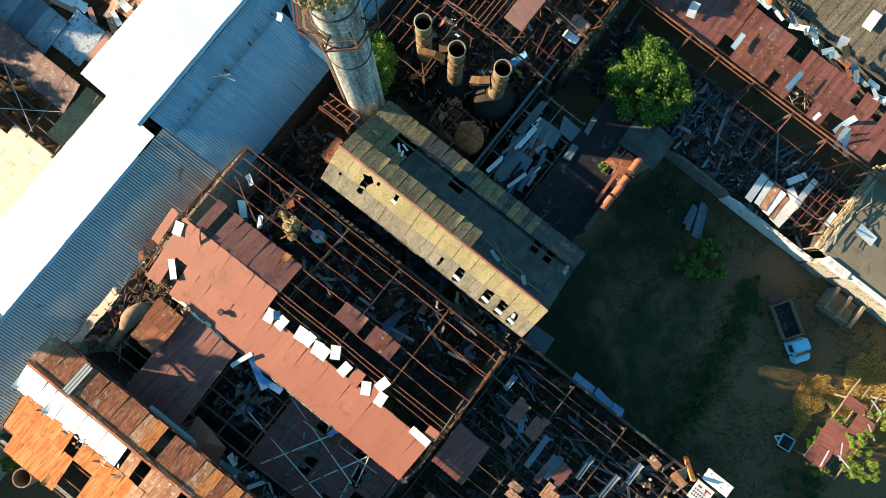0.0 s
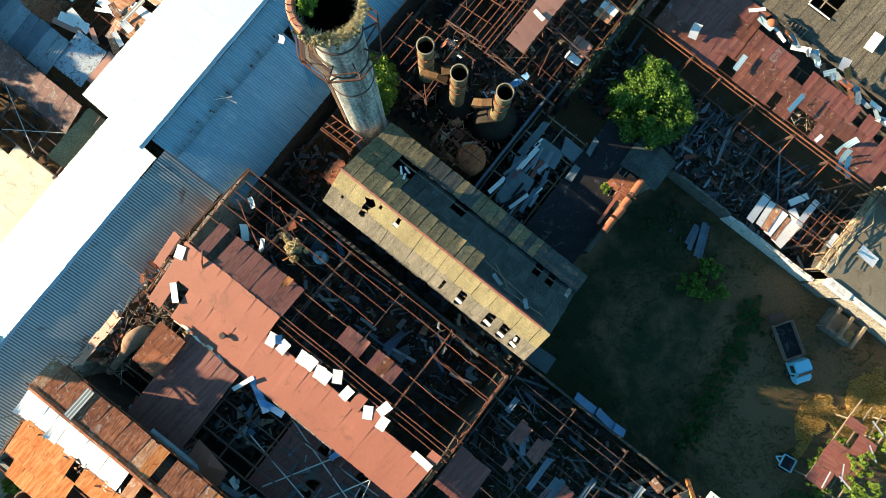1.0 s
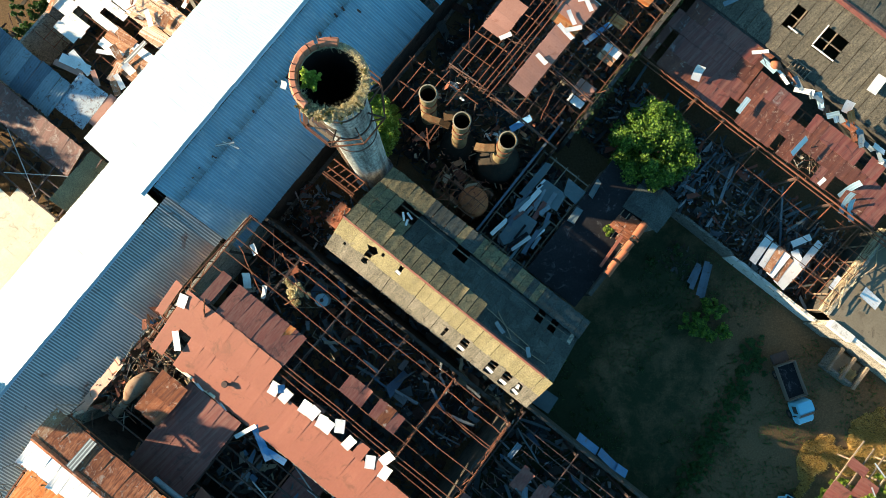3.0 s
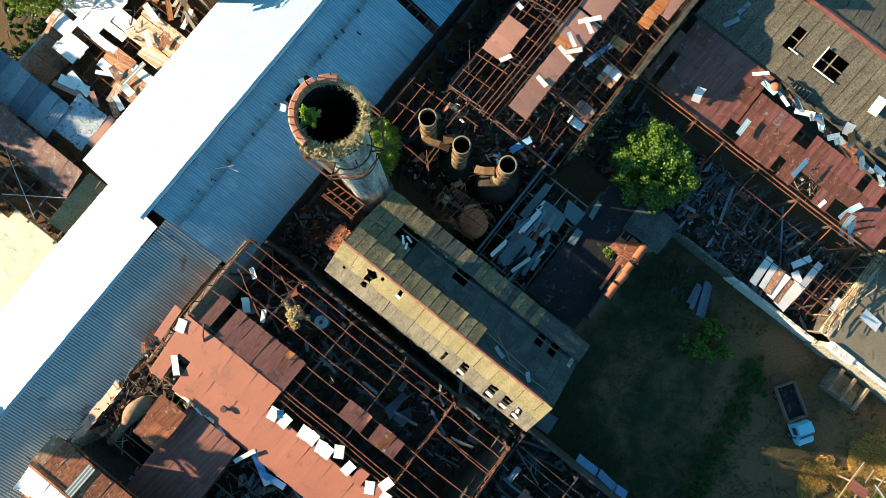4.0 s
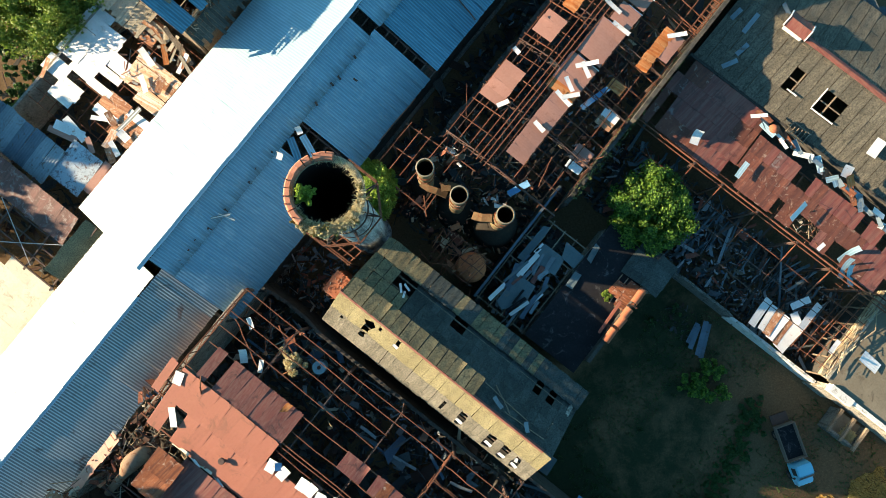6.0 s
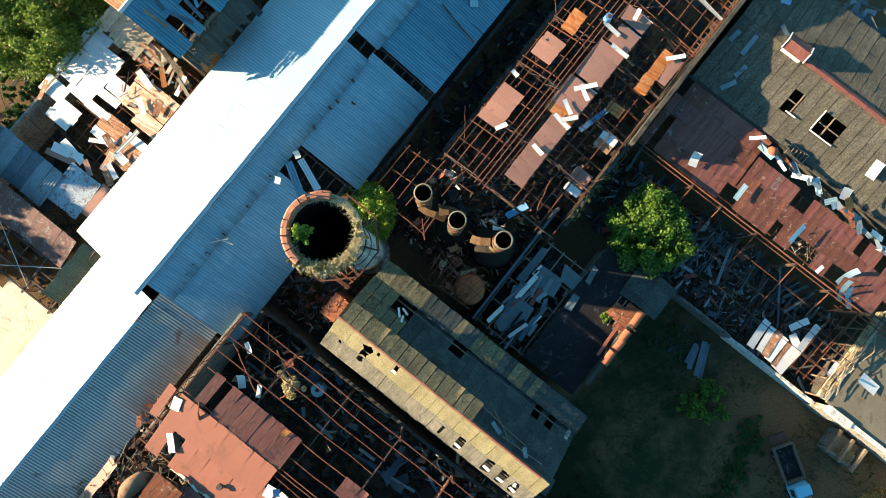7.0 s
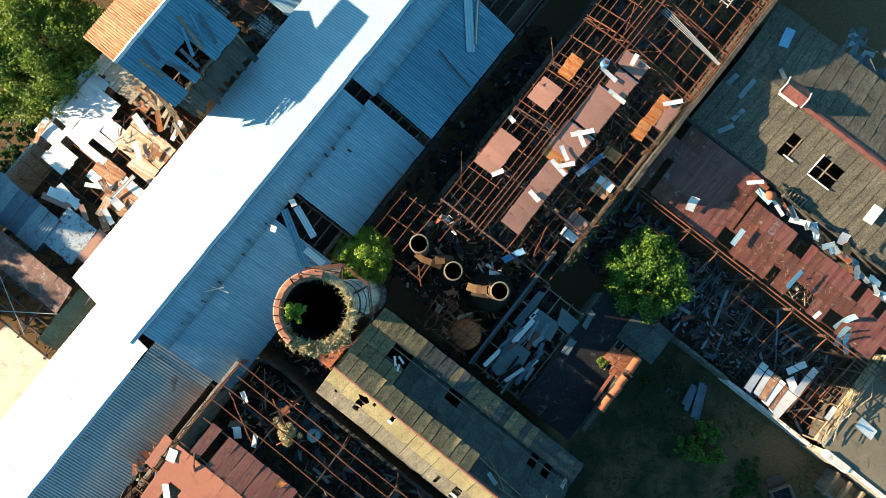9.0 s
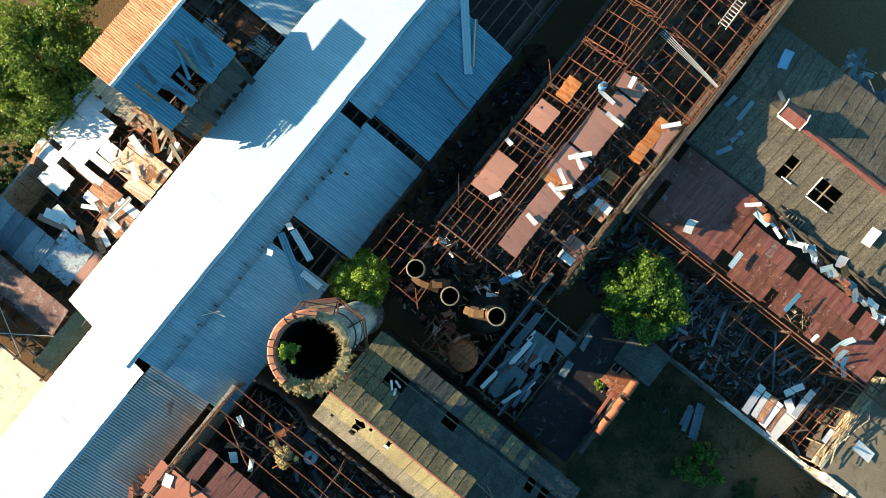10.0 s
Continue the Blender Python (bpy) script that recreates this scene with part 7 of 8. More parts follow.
def truck():
    root = new("truck")
    tagged(root, "light blue flatbed truck with a dark open bed", "truck")
    root.matrix_world = Matrix.Translation((27.55, -4.2, -0.08)) @ pose(0, 0, 0, 0, 0, 16) @ Matrix.Diagonal((0.86, 0.95, 0.95, 1))

    def put(name, bm, m, lab="", soft=False, parent=None):
        me = bpy.data.meshes.new(name)
        bm.to_mesh(me)
        bm.free()
        me.materials.append(m)
        if soft:
            smooth(me)
        ob = new(name, me)
        ob.parent = parent or root
        if lab:
            ob["label"] = lab
        return ob
    # cab towards -y
    prof = [(-0.8, 0.6), (-0.88, 1.15), (-0.74, 1.95), (0.74, 1.95), (0.88, 1.15), (0.8, 0.6)]

    def loft(secs):
        bm = bmesh.new()
        rings = [[bm.verts.new((x * sx, y, 0.6 + (z - 0.6) * sz)) for x, z in prof] for y, sx, sz in secs]
        for s, t in zip(rings, rings[1:]):
            for i in range(6):
                bm.faces.new((s[i], s[(i + 1) % 6], t[(i + 1) % 6], t[i]))
        bm.faces.new(rings[0][::-1])
        bm.faces.new(rings[-1])
        bmesh.ops.recalc_face_normals(bm, faces=bm.faces)
        bmesh.ops.bevel(bm, geom=bm.edges[:], offset=0.06, segments=2, affect="EDGES")
        return bm
    put("cab", loft([(-0.85, 0.97, 0.98), (-1.4, 1.0, 1.0), (-1.75, 1.0, 0.99), (-2.05, 1.0, 0.72)]), truck_paint, "light blue rounded cab", True)
    put("bonnet", loft([(-2.02, 1.0, 0.62), (-2.5, 0.97, 0.58), (-2.75, 0.88, 0.46)]), truck_paint, "light blue bonnet", True)
    bm = bmesh.new()
    vs = [bm.verts.new(v) for v in ((-0.68, -1.82, 1.94), (0.68, -1.82, 1.94), (0.78, -2.13, 1.56), (-0.78, -2.13, 1.56))]
    vs2 = [bm.verts.new(v.co - Vector((0, 0.03, 0.05))) for v in vs]
    bm.faces.new(vs[::-1])
    bm.faces.new(vs2)
    for i in range(4):
        bm.faces.new((vs[i], vs[(i + 1) % 4], vs2[(i + 1) % 4], vs2[i]))
    put("windscreen", bm, glass_dark)
    bm = bmesh.new()
    box(bm, -0.88, 0.88, -0.6, 2.35, 0.82, 0.9)
    put("bed_floor", bm, tarred, "dark steel bed floor")
    for x0, x1, y0, y1 in ((-0.95, -0.88, -0.62, 2.4), (0.88, 0.95, -0.62, 2.4), (-0.87, 0.87, -0.62, -0.55), (-0.87, 0.87, 2.33, 2.4)):
        bm = bmesh.new()
        box(bm, x0, x1, y0, y1, 0.82, 1.35)
        put("bed_side", bm, bed_brown)
    bm = bmesh.new()
    box(bm, -0.8, 0.8, 2.45, 3.25, 0.55, 0.7)
    put("tail_ramp", bm, dark_steel)
    bm = bmesh.new()
    box(bm, -0.35, 0.35, -2.6, 2.6, 0.45, 0.62)
    put("chassis", bm, dark_steel)
    bm = bmesh.new()
    box(bm, -0.78, 0.78, -2.86, -2.76, 0.5, 0.7)
    put("bumper", bm, dark_steel)
    for x in (-0.76, 0.76):
        for y in (-1.95, 1.5):
            bm = bmesh.new()
            tube(bm, (x - 0.11, y, 0.42), (x + 0.11, y, 0.42), 0.38, None, 20)
            w = put("wheel", bm, rubber, soft=True)
            bm = bmesh.new()
            tube(bm, (x - 0.12, y, 0.42), (x + 0.12, y, 0.42), 0.18, None, 14)
            put("rim", bm, dark_steel, parent=w)
    for x in (-0.55, 0.55):
        bm = bmesh.new()
        tube(bm, (x, -2.74, 0.95), (x, -2.82, 0.95), 0.11, None, 14)
        put("headlight", bm, white_sheet)
    for x in (-1.03, 1.03):
        bm = bmesh.new()
        hull_box(bm, pose(x, -1.85, 1.5), 0.2, 0.06, 0.26)
        put("wing_mirror", bm, dark_steel)
    for x in (-0.86, 0.86):
        bm = bmesh.new()
        hull_box(bm, pose(x, -1.35, 1.55, 0, -14 if x > 0 else 14, 0), 0.03, 0.6, 0.42)
        put("side_window", bm, glass_dark)


truck()


def handcart():
    root = thing("hand_cart", 28.6, 7.6, "small two-wheeled cart with a pale blue frame and dark bed", "cart", z=-0.05)
    base = Vector((28.6, 7.6, 0))
    m = Matrix.Translation(base) @ pose(0, 0, 0, 0, 0, 8)

    def P(x, y, z):
        return m @ Vector((x, y, z))
    bm = bmesh.new()
    hull_box(bm, m @ Matrix.Translation((0.05, 0, 0.62)), 1.0, 0.95, 0.05)
    part("bed", bm, tarred, root)
    for p, q in (((-.5, -.52, .7), (.55, -.52, .7)), ((-.5, .52, .7), (.55, .52, .7)), ((-.5, -.52, .7), (-.5, .52, .7)), ((.55, -.52, .7), (.55, .52, .7)), ((-.5, -.3, .7), (-.95, 0, .6)), ((-.5, .3, .7), (-.95, 0, .6))):
        bar("rail", root, cart_paint, P(*p), P(*q), 0.1)
    for y in (-0.62, 0.62):
        bm = bmesh.new()
        tube(bm, P(0.1, y - 0.06, 0.33), P(0.1, y + 0.06, 0.33), 0.36, None, 18)
        part("wheel", bm, rubber, root, soft=True)


handcart()

# ---------------------------------------------------------------- eastern strip hall
rust_red = coloured("rust_blotched_red_sheet", [(0.10, 0.03, 0.022), (0.175, 0.056, 0.034), (0.27, 0.10, 0.06)], 0.9, 6.0, 0.8, 0.0, (0.34, 0.235, 0.18), 0.22, 0.28, 0.15, (0.10, 0.036, 0.028))


def east_mat(s, k):
    if rng.random() < 0.04:
        return peeling_maroon
    patch = noise.noise((s * 0.16, k * 0.45, 2.0))
    return rust_red if patch > (0.0 if s < 12 else 0.16) else maroon_sheet


east = thing("rusted_strip_hall", 10, 29, "long hall with rusted maroon roof and bare southern frame", "building")
cover(east, "b", 33.5, 4.3, 27.3, 4.5, -2.6, 5.2, east_mat, 0.62, 4, lambda s, k: (k in (2, 3) and -2.0 < s < -1.2) or (k == 0 and -2.6 < s < -2.0) or (k == 3 and 4.4 < s), 0.0, 0.6, flat=True, lap=0.06, trim=0.0)
cover(east, "b", 31.6, 4.9, 27.3, 4.8, 5.2, 26, east_mat, 0.66, 3, lambda s, k: (k == 2 and (5.2 < s < 5.8 or 9.4 < s < 9.9 or 10.9 < s < 12.8 or 14.4 < s < 15.6 or 19 < s < 20)) or (k == 0 and (9.0 < s < 10.4 or 15.2 < s < 15.9 or 17 < s < 17.6)), 0.0, 0.7, flat=True, lap=0.06, trim=0.0)
for b in (27.6, 29.0, 30.4, 31.5):
    purlin(east, (-2.6, b, 4.25), (26, b, 4.7), 0.1, steel)
for i in range(10):
    bar("rafter", east, steel, (-2.6 + i * 3.1, 27.2, 4.1 + i * .06), (-2.6 + i * 3.1, 31.6, 4.1 + i * .06), 0.12)
bar("girder", east, steel, (-2.6, 27.0, 4.75), (26, 27.0, 5.05), 0.07, 0.14)
bar("girder", east, steel, (-2.6, 26.7, 4.7), (26, 26.7, 5.0), 0.05, 0.1)
for b, a0, a1 in ((25.2, -1, 20), (23.6, 5, 20), (22.0, 8, 20)):
    purlin(east, (a0, b, 4.6), (a1, b, 4.5), 0.055, dark_steel if b < 25 else steel, 0.08)
for a in (2.6, 5.2, 8.5, 12.2, 15.4, 18.0):
    bar("rafter", east, steel, (a, 26.7, 4.9), (a - 0.1, 23.0 + (a % 2), 4.3), 0.065)
    bar("column", east, dark_steel, (a, 26.85, 0), (a, 26.85, 4.9), 0.16)
loose("white_vent", 1.5, 28.5, 4.9, 1.1, 0.7, 20, white_sheet, "bent white sheet over a broken vent", 18, 5, 0.25)
loose("rolled_sheet", 10.65, 28.5, 5.5, 1.7, 0.45, -5, white_sheet, "rolled bleached sheet on the maroon roof", 0, 25, 0.02)
loose("zinc_sheet", 5.6, 28.5, 5.25, 1.4, 0.4, 0, zinc, "pale zinc sheet beside a roof hole", 0, 0, 0.02)
loose("white_sheet", 13.6, 27.5, 5.3, 0.7, 0.3, -10, white_sheet, "small bleached sheet at the roof edge", 0, 0, 0.02, group="loose sheets")
for a, b, y in ((15.7, 28.5, -10), (16.1, 27.5, 20), (16.7, 27.3, 50)):
    loose("zinc_sheet", a, b, 4.9, 1.7, 0.5, y, zinc, "crumpled zinc sheet hanging from the roof edge", 15, 10, 0.3)
scrap("splintered_laths", 10.8, 13, 27.6, 29.4, 4.7, 40, pale_mix, "splintered laths in a roof hole", 74, (0.3, 0.9), 20, 0.3, 0.05)
# crumpled flashing along the valley between the two roofs
for i in range(46):
    a = 4.2 + i * 0.44 + rng.uniform(-.2, .2)
    loose("crumpled_flashing", a, 32.6 - 0.05 * (a - 5) + rng.gauss(0, 0.2), 5.0 + rng.uniform(0, .25), rng.uniform(0.5, 1.5), rng.uniform(0.2, 0.55), 82 + rng.gauss(0, 30), rng.choice((zinc, fallen_zinc, zinc_old, fallen_zinc, white_sheet, rust_sheet)), "crumpled flashing sheet heaped along the valley", rng.gauss(0, 9), rng.gauss(0, 10), rng.uniform(0, .03), group="crumpled flashing")


def red_cowl():
    bm = bmesh.new()
    lathe(bm, (5.7, 32.5), [(0.42, 4.9), (0.42, 5.1), (0.32, 5.3), (0.15, 5.4), (0.01, 5.42)], 20)
    solo("vent_cowl", bm, tile_red, "rounded red vent cowl at the roof valley", "vent", soft=True)


red_cowl()
grate = thing("iron_grating", 7.4, 33.85, "flat iron ladder grating lying on the grey roof", "grating", z=4.3)
for i in range(6):
    bar("rung", grate, timber, (6.7 + i * 0.3, 33.4, 4.42), (6.75 + i * 0.3, 34.3, 4.5), 0.06)
for b in (33.4, 34.3):
    bar("rail", grate, timber, (6.6, b, 4.42 + (b > 34) * .08), (8.35, b, 4.42 + (b > 34) * .08), 0.06)
# one wall: grey tone paints its shaded stretch, whitewash the lit one
wall("wall_yard_west", 6.8, 13.0, 20.2, 20.4, 1.9, concrete, "broken wall between yard and ruins, greyed for its shaded stretch", ragged=1.0)
wall("wall_yard", 13.01, 21.25, 20.12, 20.34, 1.7, white_plaster, "broken whitewashed wall between yard and ruins", ragged=0.6)
wall("wall_strip_north", -2.6, 26, 33.7, 33.95, 4.2, shade_plaster, "plaster wall behind the strip hall")
scrap("fallen_debris", -2.5, 20, 20.8, 27.4, 0, 1700, rubble_mix, "grey boards and rubble in the roofless bay", 9, (0.12, 0.8), high=1.2)
scrap("broken_boards", -2.5, 20, 20.8, 27.4, 0.7, 520, slab_mix, "small bluish scraps strewn over the roofless bay", 105, (0.2, 0.8), 12, 0.6, 0.6)
scrap("fallen_sheets", -2.5, 20, 20.8, 27.4, 0.5, 60, zinc_mix, "fallen bluish sheets and boards in the roofless bay", 75, (0.3, 0.9), 14, 1.0, 0.6)
def long_boards(name, a0, a1, b0, b1, z, n, material, label, seed, along_b=True, length=(1.2, 3.6), width=(0.05, 0.24)):
    """Long sheets and boards fallen side by side, each a little bent."""
    r = random.Random(seed)
    bm = bmesh.new()
    for i in range(n):
        ln, w = r.uniform(*length), r.uniform(*width)
        m = pose(r.uniform(a0, a1), r.uniform(b0, b1), z + r.uniform(0, 0.7), r.gauss(0, 6), r.gauss(0, 5), (90 if along_b else 0) + r.gauss(0, 17))
        sag = r.uniform(-.12, .06)
        sweep(bm, [m @ Vector((ln * (f - 0.5), r.uniform(-.04, .04), sag * (1 - (2 * f - 1) ** 2))) for f in (0, 0.3, 0.62, 1)], [(-w / 2, -0.012), (w / 2, -0.012), (w / 2, 0.012), (-w / 2, 0.012)])
    return solo(name, bm, material, label, "boards", kind="stuff", at=((a0 + a1) / 2, (b0 + b1) / 2, z))


long_boards("fallen_boards", 1.5, 19.5, 21.5, 26, 0.3, 60, bay_mix, "long grey boards fallen side by side in the roofless bay", 101)
long_boards("fallen_boards", -2, 19.5, 24.5, 27.4, 0.9, 40, bay_mix, "long bluish boards fallen below the strip roof", 106)
long_boards("fallen_boards", -2, 19.5, 21, 26.4, 0.8, 40, rubble_mix, "long dark boards fallen across the roofless bay", 102)
long_boards("fallen_boards", 6.8, 25, -8, 0.3, 1.2, 36, bay_mix, "long bluish boards fallen inside the bare truss hall", 103, False)
long_boards("fallen_boards", -16, 5, -5.5, -0.9, 2.2, 30, zinc_mix, "long bluish strips fallen inside the red hall", 104, False, (0.8, 2.4))
for a, b, ln, w_, y, m in ((14.05, 21.6, 2.3, 0.5, 0, 0), (14.75, 21.6, 2.0, 0.4, 3, 0), (15.3, 21.6, 2.1, 0.5, 2, 1), (15.8, 21.5, 2.1, 0.5, -3, 0), (16.3, 21.4, 2.0, 0.4, 0, 1), (16.9, 21.4, 2.3, 0.8, -8, 0), (17.3, 23.7, 2.3, 0.45, -4, 0), (16.1, 24.1, 1.5, 0.4, -30, 0), (16.6, 22.9, 1.0, 0.5, 60, 0)):
    loose("fallen_sheet", a, b, 2.75, ln * 1.1, w_ * 1.3, y, (white_sheet, rust_bright)[m], "bright sheet resting on the yard wall", -4, rng.uniform(-6, 6), 0.08, group="sheets on the yard wall")
for p in ((14, 22.6), (17, 22.6), (17.3, 24.6)):
    bm = bmesh.new()
    beam(bm, (*p, 0), (*p, 2.7), 0.12)
    solo("prop_post", bm, dark_steel, "rusted prop under the fallen sheets", "post", "props")
frame_e = thing("collapsed_gable_frame", 20.3, 24, "collapsed lit steel gable frame over the wall", "steel frame")
for i in range(5):
    bar("rail", frame_e, steel, (17.2 + 0.66 * i, 20.8, 3.3), (17.4 + 0.72 * i, 27, 3.6), 0.04)
for i in range(6):
    bar("rail", frame_e, steel, (17.0, 21 + i * 1.15, 3.45), (20.4, 21.1 + i * 1.15, 3.5), 0.04)
for i in range(5):
    b = 20.5 + i * 1.6
    bar("post", frame_e, timber, (20.25, b, 0), (20.25, b, 3.1), 0.1)
bm = bmesh.new()
r0 = random.Random(76)
for i in range(46):
    hull_box(bm, pose(20.3 + r0.gauss(0, 0.2), r0.uniform(20.4, 27.6), 3.8 + r0.uniform(0, 0.3), r0.gauss(0, 6), r0.gauss(0, 6), 90 + r0.gauss(0, 16)), r0.uniform(0.6, 1.8), r0.uniform(0.03, 0.07), 0.03)
solo("splintered_laths", bm, straw_lath, "splintered straw-coloured laths along the broken gable", "laths", kind="stuff", at=(20.25, 24, 3.7))
wall("wall_gable_broken", 20.12, 20.42, 20.5, 28.5, 3.6, straw_plaster, "broken gable wall top, crumbling and straw-coloured", ragged=0.3, z0=3.1)
flat = thing("flat_roofed_block", 27, 24, "low block with a flat grey felt roof and white parapet", "building")
bm = bmesh.new()
box(bm, 20.9, 40, 20.45, 29, 3.2, 3.4)
part("roof", bm, grey_felt, flat)
for w4 in ((21.3, 23.3, 19.85, 20.43, 3.62), (23.35, 40, 20.16, 20.4, 3.55), (20.6, 20.85, 20.55, 29, 3.5)):
    bm = bmesh.new()
    box(bm, *w4[:4], 3.05, w4[4])
    part("parapet", bm, white_plaster if w4[0] > 21 else plaster, flat)
    bm = bmesh.new()
    box(bm, w4[0] + 0.08, w4[1] - 0.08, w4[2] + 0.12, w4[3] - 0.02, 0, 3.04)
    # duller plaster below the parapet paints in the wall's shaded face
    part("wall", bm, plaster if w4[0] > 21 else shade_plaster, flat)
bm = bmesh.new()
box(bm, 20.9, 40, 28.8, 29, 0, 3.19)
part("wall", bm, plaster, flat)
loose("white_sheet", 22.5, 23.5, 3.6, 1.7, 0.9, 88, white_sheet, "white sheet with rusty patches lying on the flat roof", 5, 4, 0.04, group="loose sheets")
loose("white_sheet", 19.6, 22.7, 3.75, 1.2, 0.4, 0, white_sheet, "white sheet lying on the broken frame", 0, 5, 0.04, group="loose sheets")
pen = thing("concrete_pen", 25.7, 18.9, "low concrete pen with beams across and straw inside", "pen", z=-0.1)
for w4 in ((24.4, 27.1, 18.0, 18.2), (24.4, 24.6, 18.25, 19.9), (26.9, 27.1, 18.25, 19.9)):
    bm = bmesh.new()
    box(bm, *w4, -0.1, 1.1)
    part("wall", bm, concrete, pen)
bm = bmesh.new()
box(bm, 24.65, 26.85, 18.25, 19.9, 0.5, 0.6)
part("deck", bm, grey_felt, pen)
for a in (24.5, 25.7, 26.95):
    bar("beam", pen, timber, (a, 17.8, 1.22), (a, 19.95, 1.22), 0.22)
scrap("straw_heap", 25.8, 26.8, 18.3, 19.1, 0.6, 400, straw, "heap of dry straw on the pen deck", 77, (0.15, 0.4), 30, 0.4, 0.1, "straw")

# ---------------------------------------------------------------- grey fibre-cement roofed hall
grey = thing("grey_roofed_hall", 8, 40, "hall with a pale grey fibre-cement roof and red ridge", "building")
cover(grey, "b", 39.4, 5.4, 33.9, 4.2, -2.4, 30, [pale_fibre], 0.95, 3, lambda s, k: (k == 1 and (7.0 < s < 8.9 or 4.7 < s < 5.5)), 0, 0.2, flat=True, lap=0.03, trim=-0.035)
cover(grey, "b", 39.4, 5.4, 45.6, 4.2, -2.4, 30, [pale_fibre], 0.95, 3, None, 0, 0.2, flat=True, lap=0.03, trim=-0.035)
ridge_caps(grey, "b", 39.4, 5.62, 3.4, 30, maroon_sheet, 0.55, 14, 1.9)
for w4 in ((-2.0, 30, 34.2, 34.45), (-2.0, 30, 45.0, 45.3), (-2.0, -1.75, 34.5, 44.95)):
    bm = bmesh.new()
    box(bm, *w4, 0, 4.2)
    part("wall", bm, plaster, grey)
for i in range(5):
    purlin(grey, (-2, 39 - i * 1.15, 5.4 - i * .27), (30, 39 - i * 1.15, 5.4 - i * .27), 0.1, timber, 0.01)
for a in (7.95, 5.1):
    bar("rafter", grey, timber, (a, 39.2, 5.4), (a, 34.2, 4.25), 0.1)
for p, q in (((7.0, 35.75), (9.0, 35.75)), ((7.0, 37.5), (7.0, 35.85)), ((4.7, 35.8), (5.6, 35.8))):
    bm = bmesh.new()
    beam(bm, (*p, 5.6 - (39.4 - p[1]) * .236 + 0.12), (*q, 5.6 - (39.4 - q[1]) * .236 + 0.12), 0.1, 0.06)
    part("skylight_frame", bm, white_sheet, grey)


def roof_vent():
    root = thing("roof_vent", 2.3, 39.5, "small red-roofed ventilation housing on the ridge", "roof vent", z=4.9)
    for w4 in ((1.5, 3.1, 38.95, 39.05), (1.5, 3.1, 40.0, 40.1), (1.5, 1.6, 39.1, 39.95), (3.0, 3.1, 39.1, 39.95)):
        bm = bmesh.new()
        box(bm, *w4, 4.9, 5.95)
        part("wall", bm, white_plaster, root)
    for b, t in ((39.2, 24), (39.86, -24)):
        bm = bmesh.new()
        hull_box(bm, pose(2.3, b, 6.1, t, 0, 0), 2.0, 0.78, 0.04)
        part("roof_panel", bm, maroon_sheet, root)
    for a in (1.32, 3.28):
        bar("barge_board", root, white_sheet, (a, 38.8, 5.97), (a, 39.53, 6.3), 0.08)
        bar("barge_board", root, white_sheet, (a, 40.26, 5.97), (a, 39.53, 6.3), 0.08)
    for i in range(4):
        bar("slat", root, dark_steel, (1.7 + 0.4 * i, 40.2, 6.05), (1.7 + 0.4 * i, 40.2, 5.2), 0.07)


roof_vent()
loose("blue_sheet", -0.4, 43.0, 4.95, 1.7, 0.8, 17, pale_blue, "pale blue sheet lying on the grey roof", 8, 6, 0.1)
for a, b, ln, y in ((-0.55, 37.9, 1.7, 0), (-1.85, 37.8, 1.0, -8), (0.2, 36.1, 1.1, -10), (0.15, 34.8, 1.2, -30), (0.9, 40.4, 1.0, 70)):
    loose("zinc_sheet", a, b, 5.4 - abs(39.4 - b) * .21 + 0.2, ln, 0.36, y, fallen_zinc, "loose zinc sheet lying on the grey roof", 10, 0, 0.04)
loose("white_sheet", 12.6, 36.2, 5.1, 1.4, 0.8, 5, white_sheet, "white sheet lying over a hole in the grey roof", 12, 0, 0.04, group="loose sheets")
scrap("crumpled_sheets", 3.5, 8, 45.5, 48, 3.6, 40, zinc_mix, "bluish sheets beyond the grey roof eave", 78, (0.6, 1.6), 10, 0.4, 0.85)
loose("white_box", 11.8, 33.2, 5.4, 0.9, 0.8, 20, white_sheet, "crushed pale sheet-metal box at the valley", 12, 10, 0.08)
loose("white_box", 12.4, 32.8, 5.4, 0.9, 0.7, 60, orange_sheet, "crushed rusty sheet-metal box at the valley", 12, 10, 0.08)

# ---------------------------------------------------------------- north-west ruins
# the tall hut is scaled a little smaller and higher to fit the camera's view
FRAME = PLAN @ Matrix.Translation((-0.195, 0.208, 1.62)) @ Matrix.Scale(0.967, 4)
hut_orange = coloured("streaked_hut_rust", [(0.30, 0.105, 0.045), (0.40, 0.155, 0.07), (0.47, 0.21, 0.10)], 0.9, 6.0, 0.85, 0.0, (0.24, 0.09, 0.045), 0.2, 0.28, 0.12, (0.56, 0.36, 0.23), run=(9.0, 0.25, 1.0))
nw = thing("tall_hut", -36.0, 14, "tall hut with one orange and one torn bluish roof slope", "building")
cover(nw, "a", -36.45, 9.2, -39.7, 8.4, 10.4, 18.6, [hut_orange], 0.55, 1, None, 0, 0.5)
# the darker zinc_blue puts this unlit slope's shade into its colour
cover(nw, "a", -36.35, 9.2, -34.2, 8.4, 10.5, 17.6, [zinc_blue], 0.7, 1, None, 0.0, 0.6)
cover(nw, "a", -34.3, 8.36, -32.1, 7.6, 10.5, 17.6, [zinc_blue], 0.7, 1, lambda s, k: 13.6 < s < 15.1 or 11.9 < s < 12.6, 0.0, 2)
ridge_caps(nw, "a", -36.4, 9.32, 10.4, 18.5, white_sheet, 0.35, 20, 1.3)
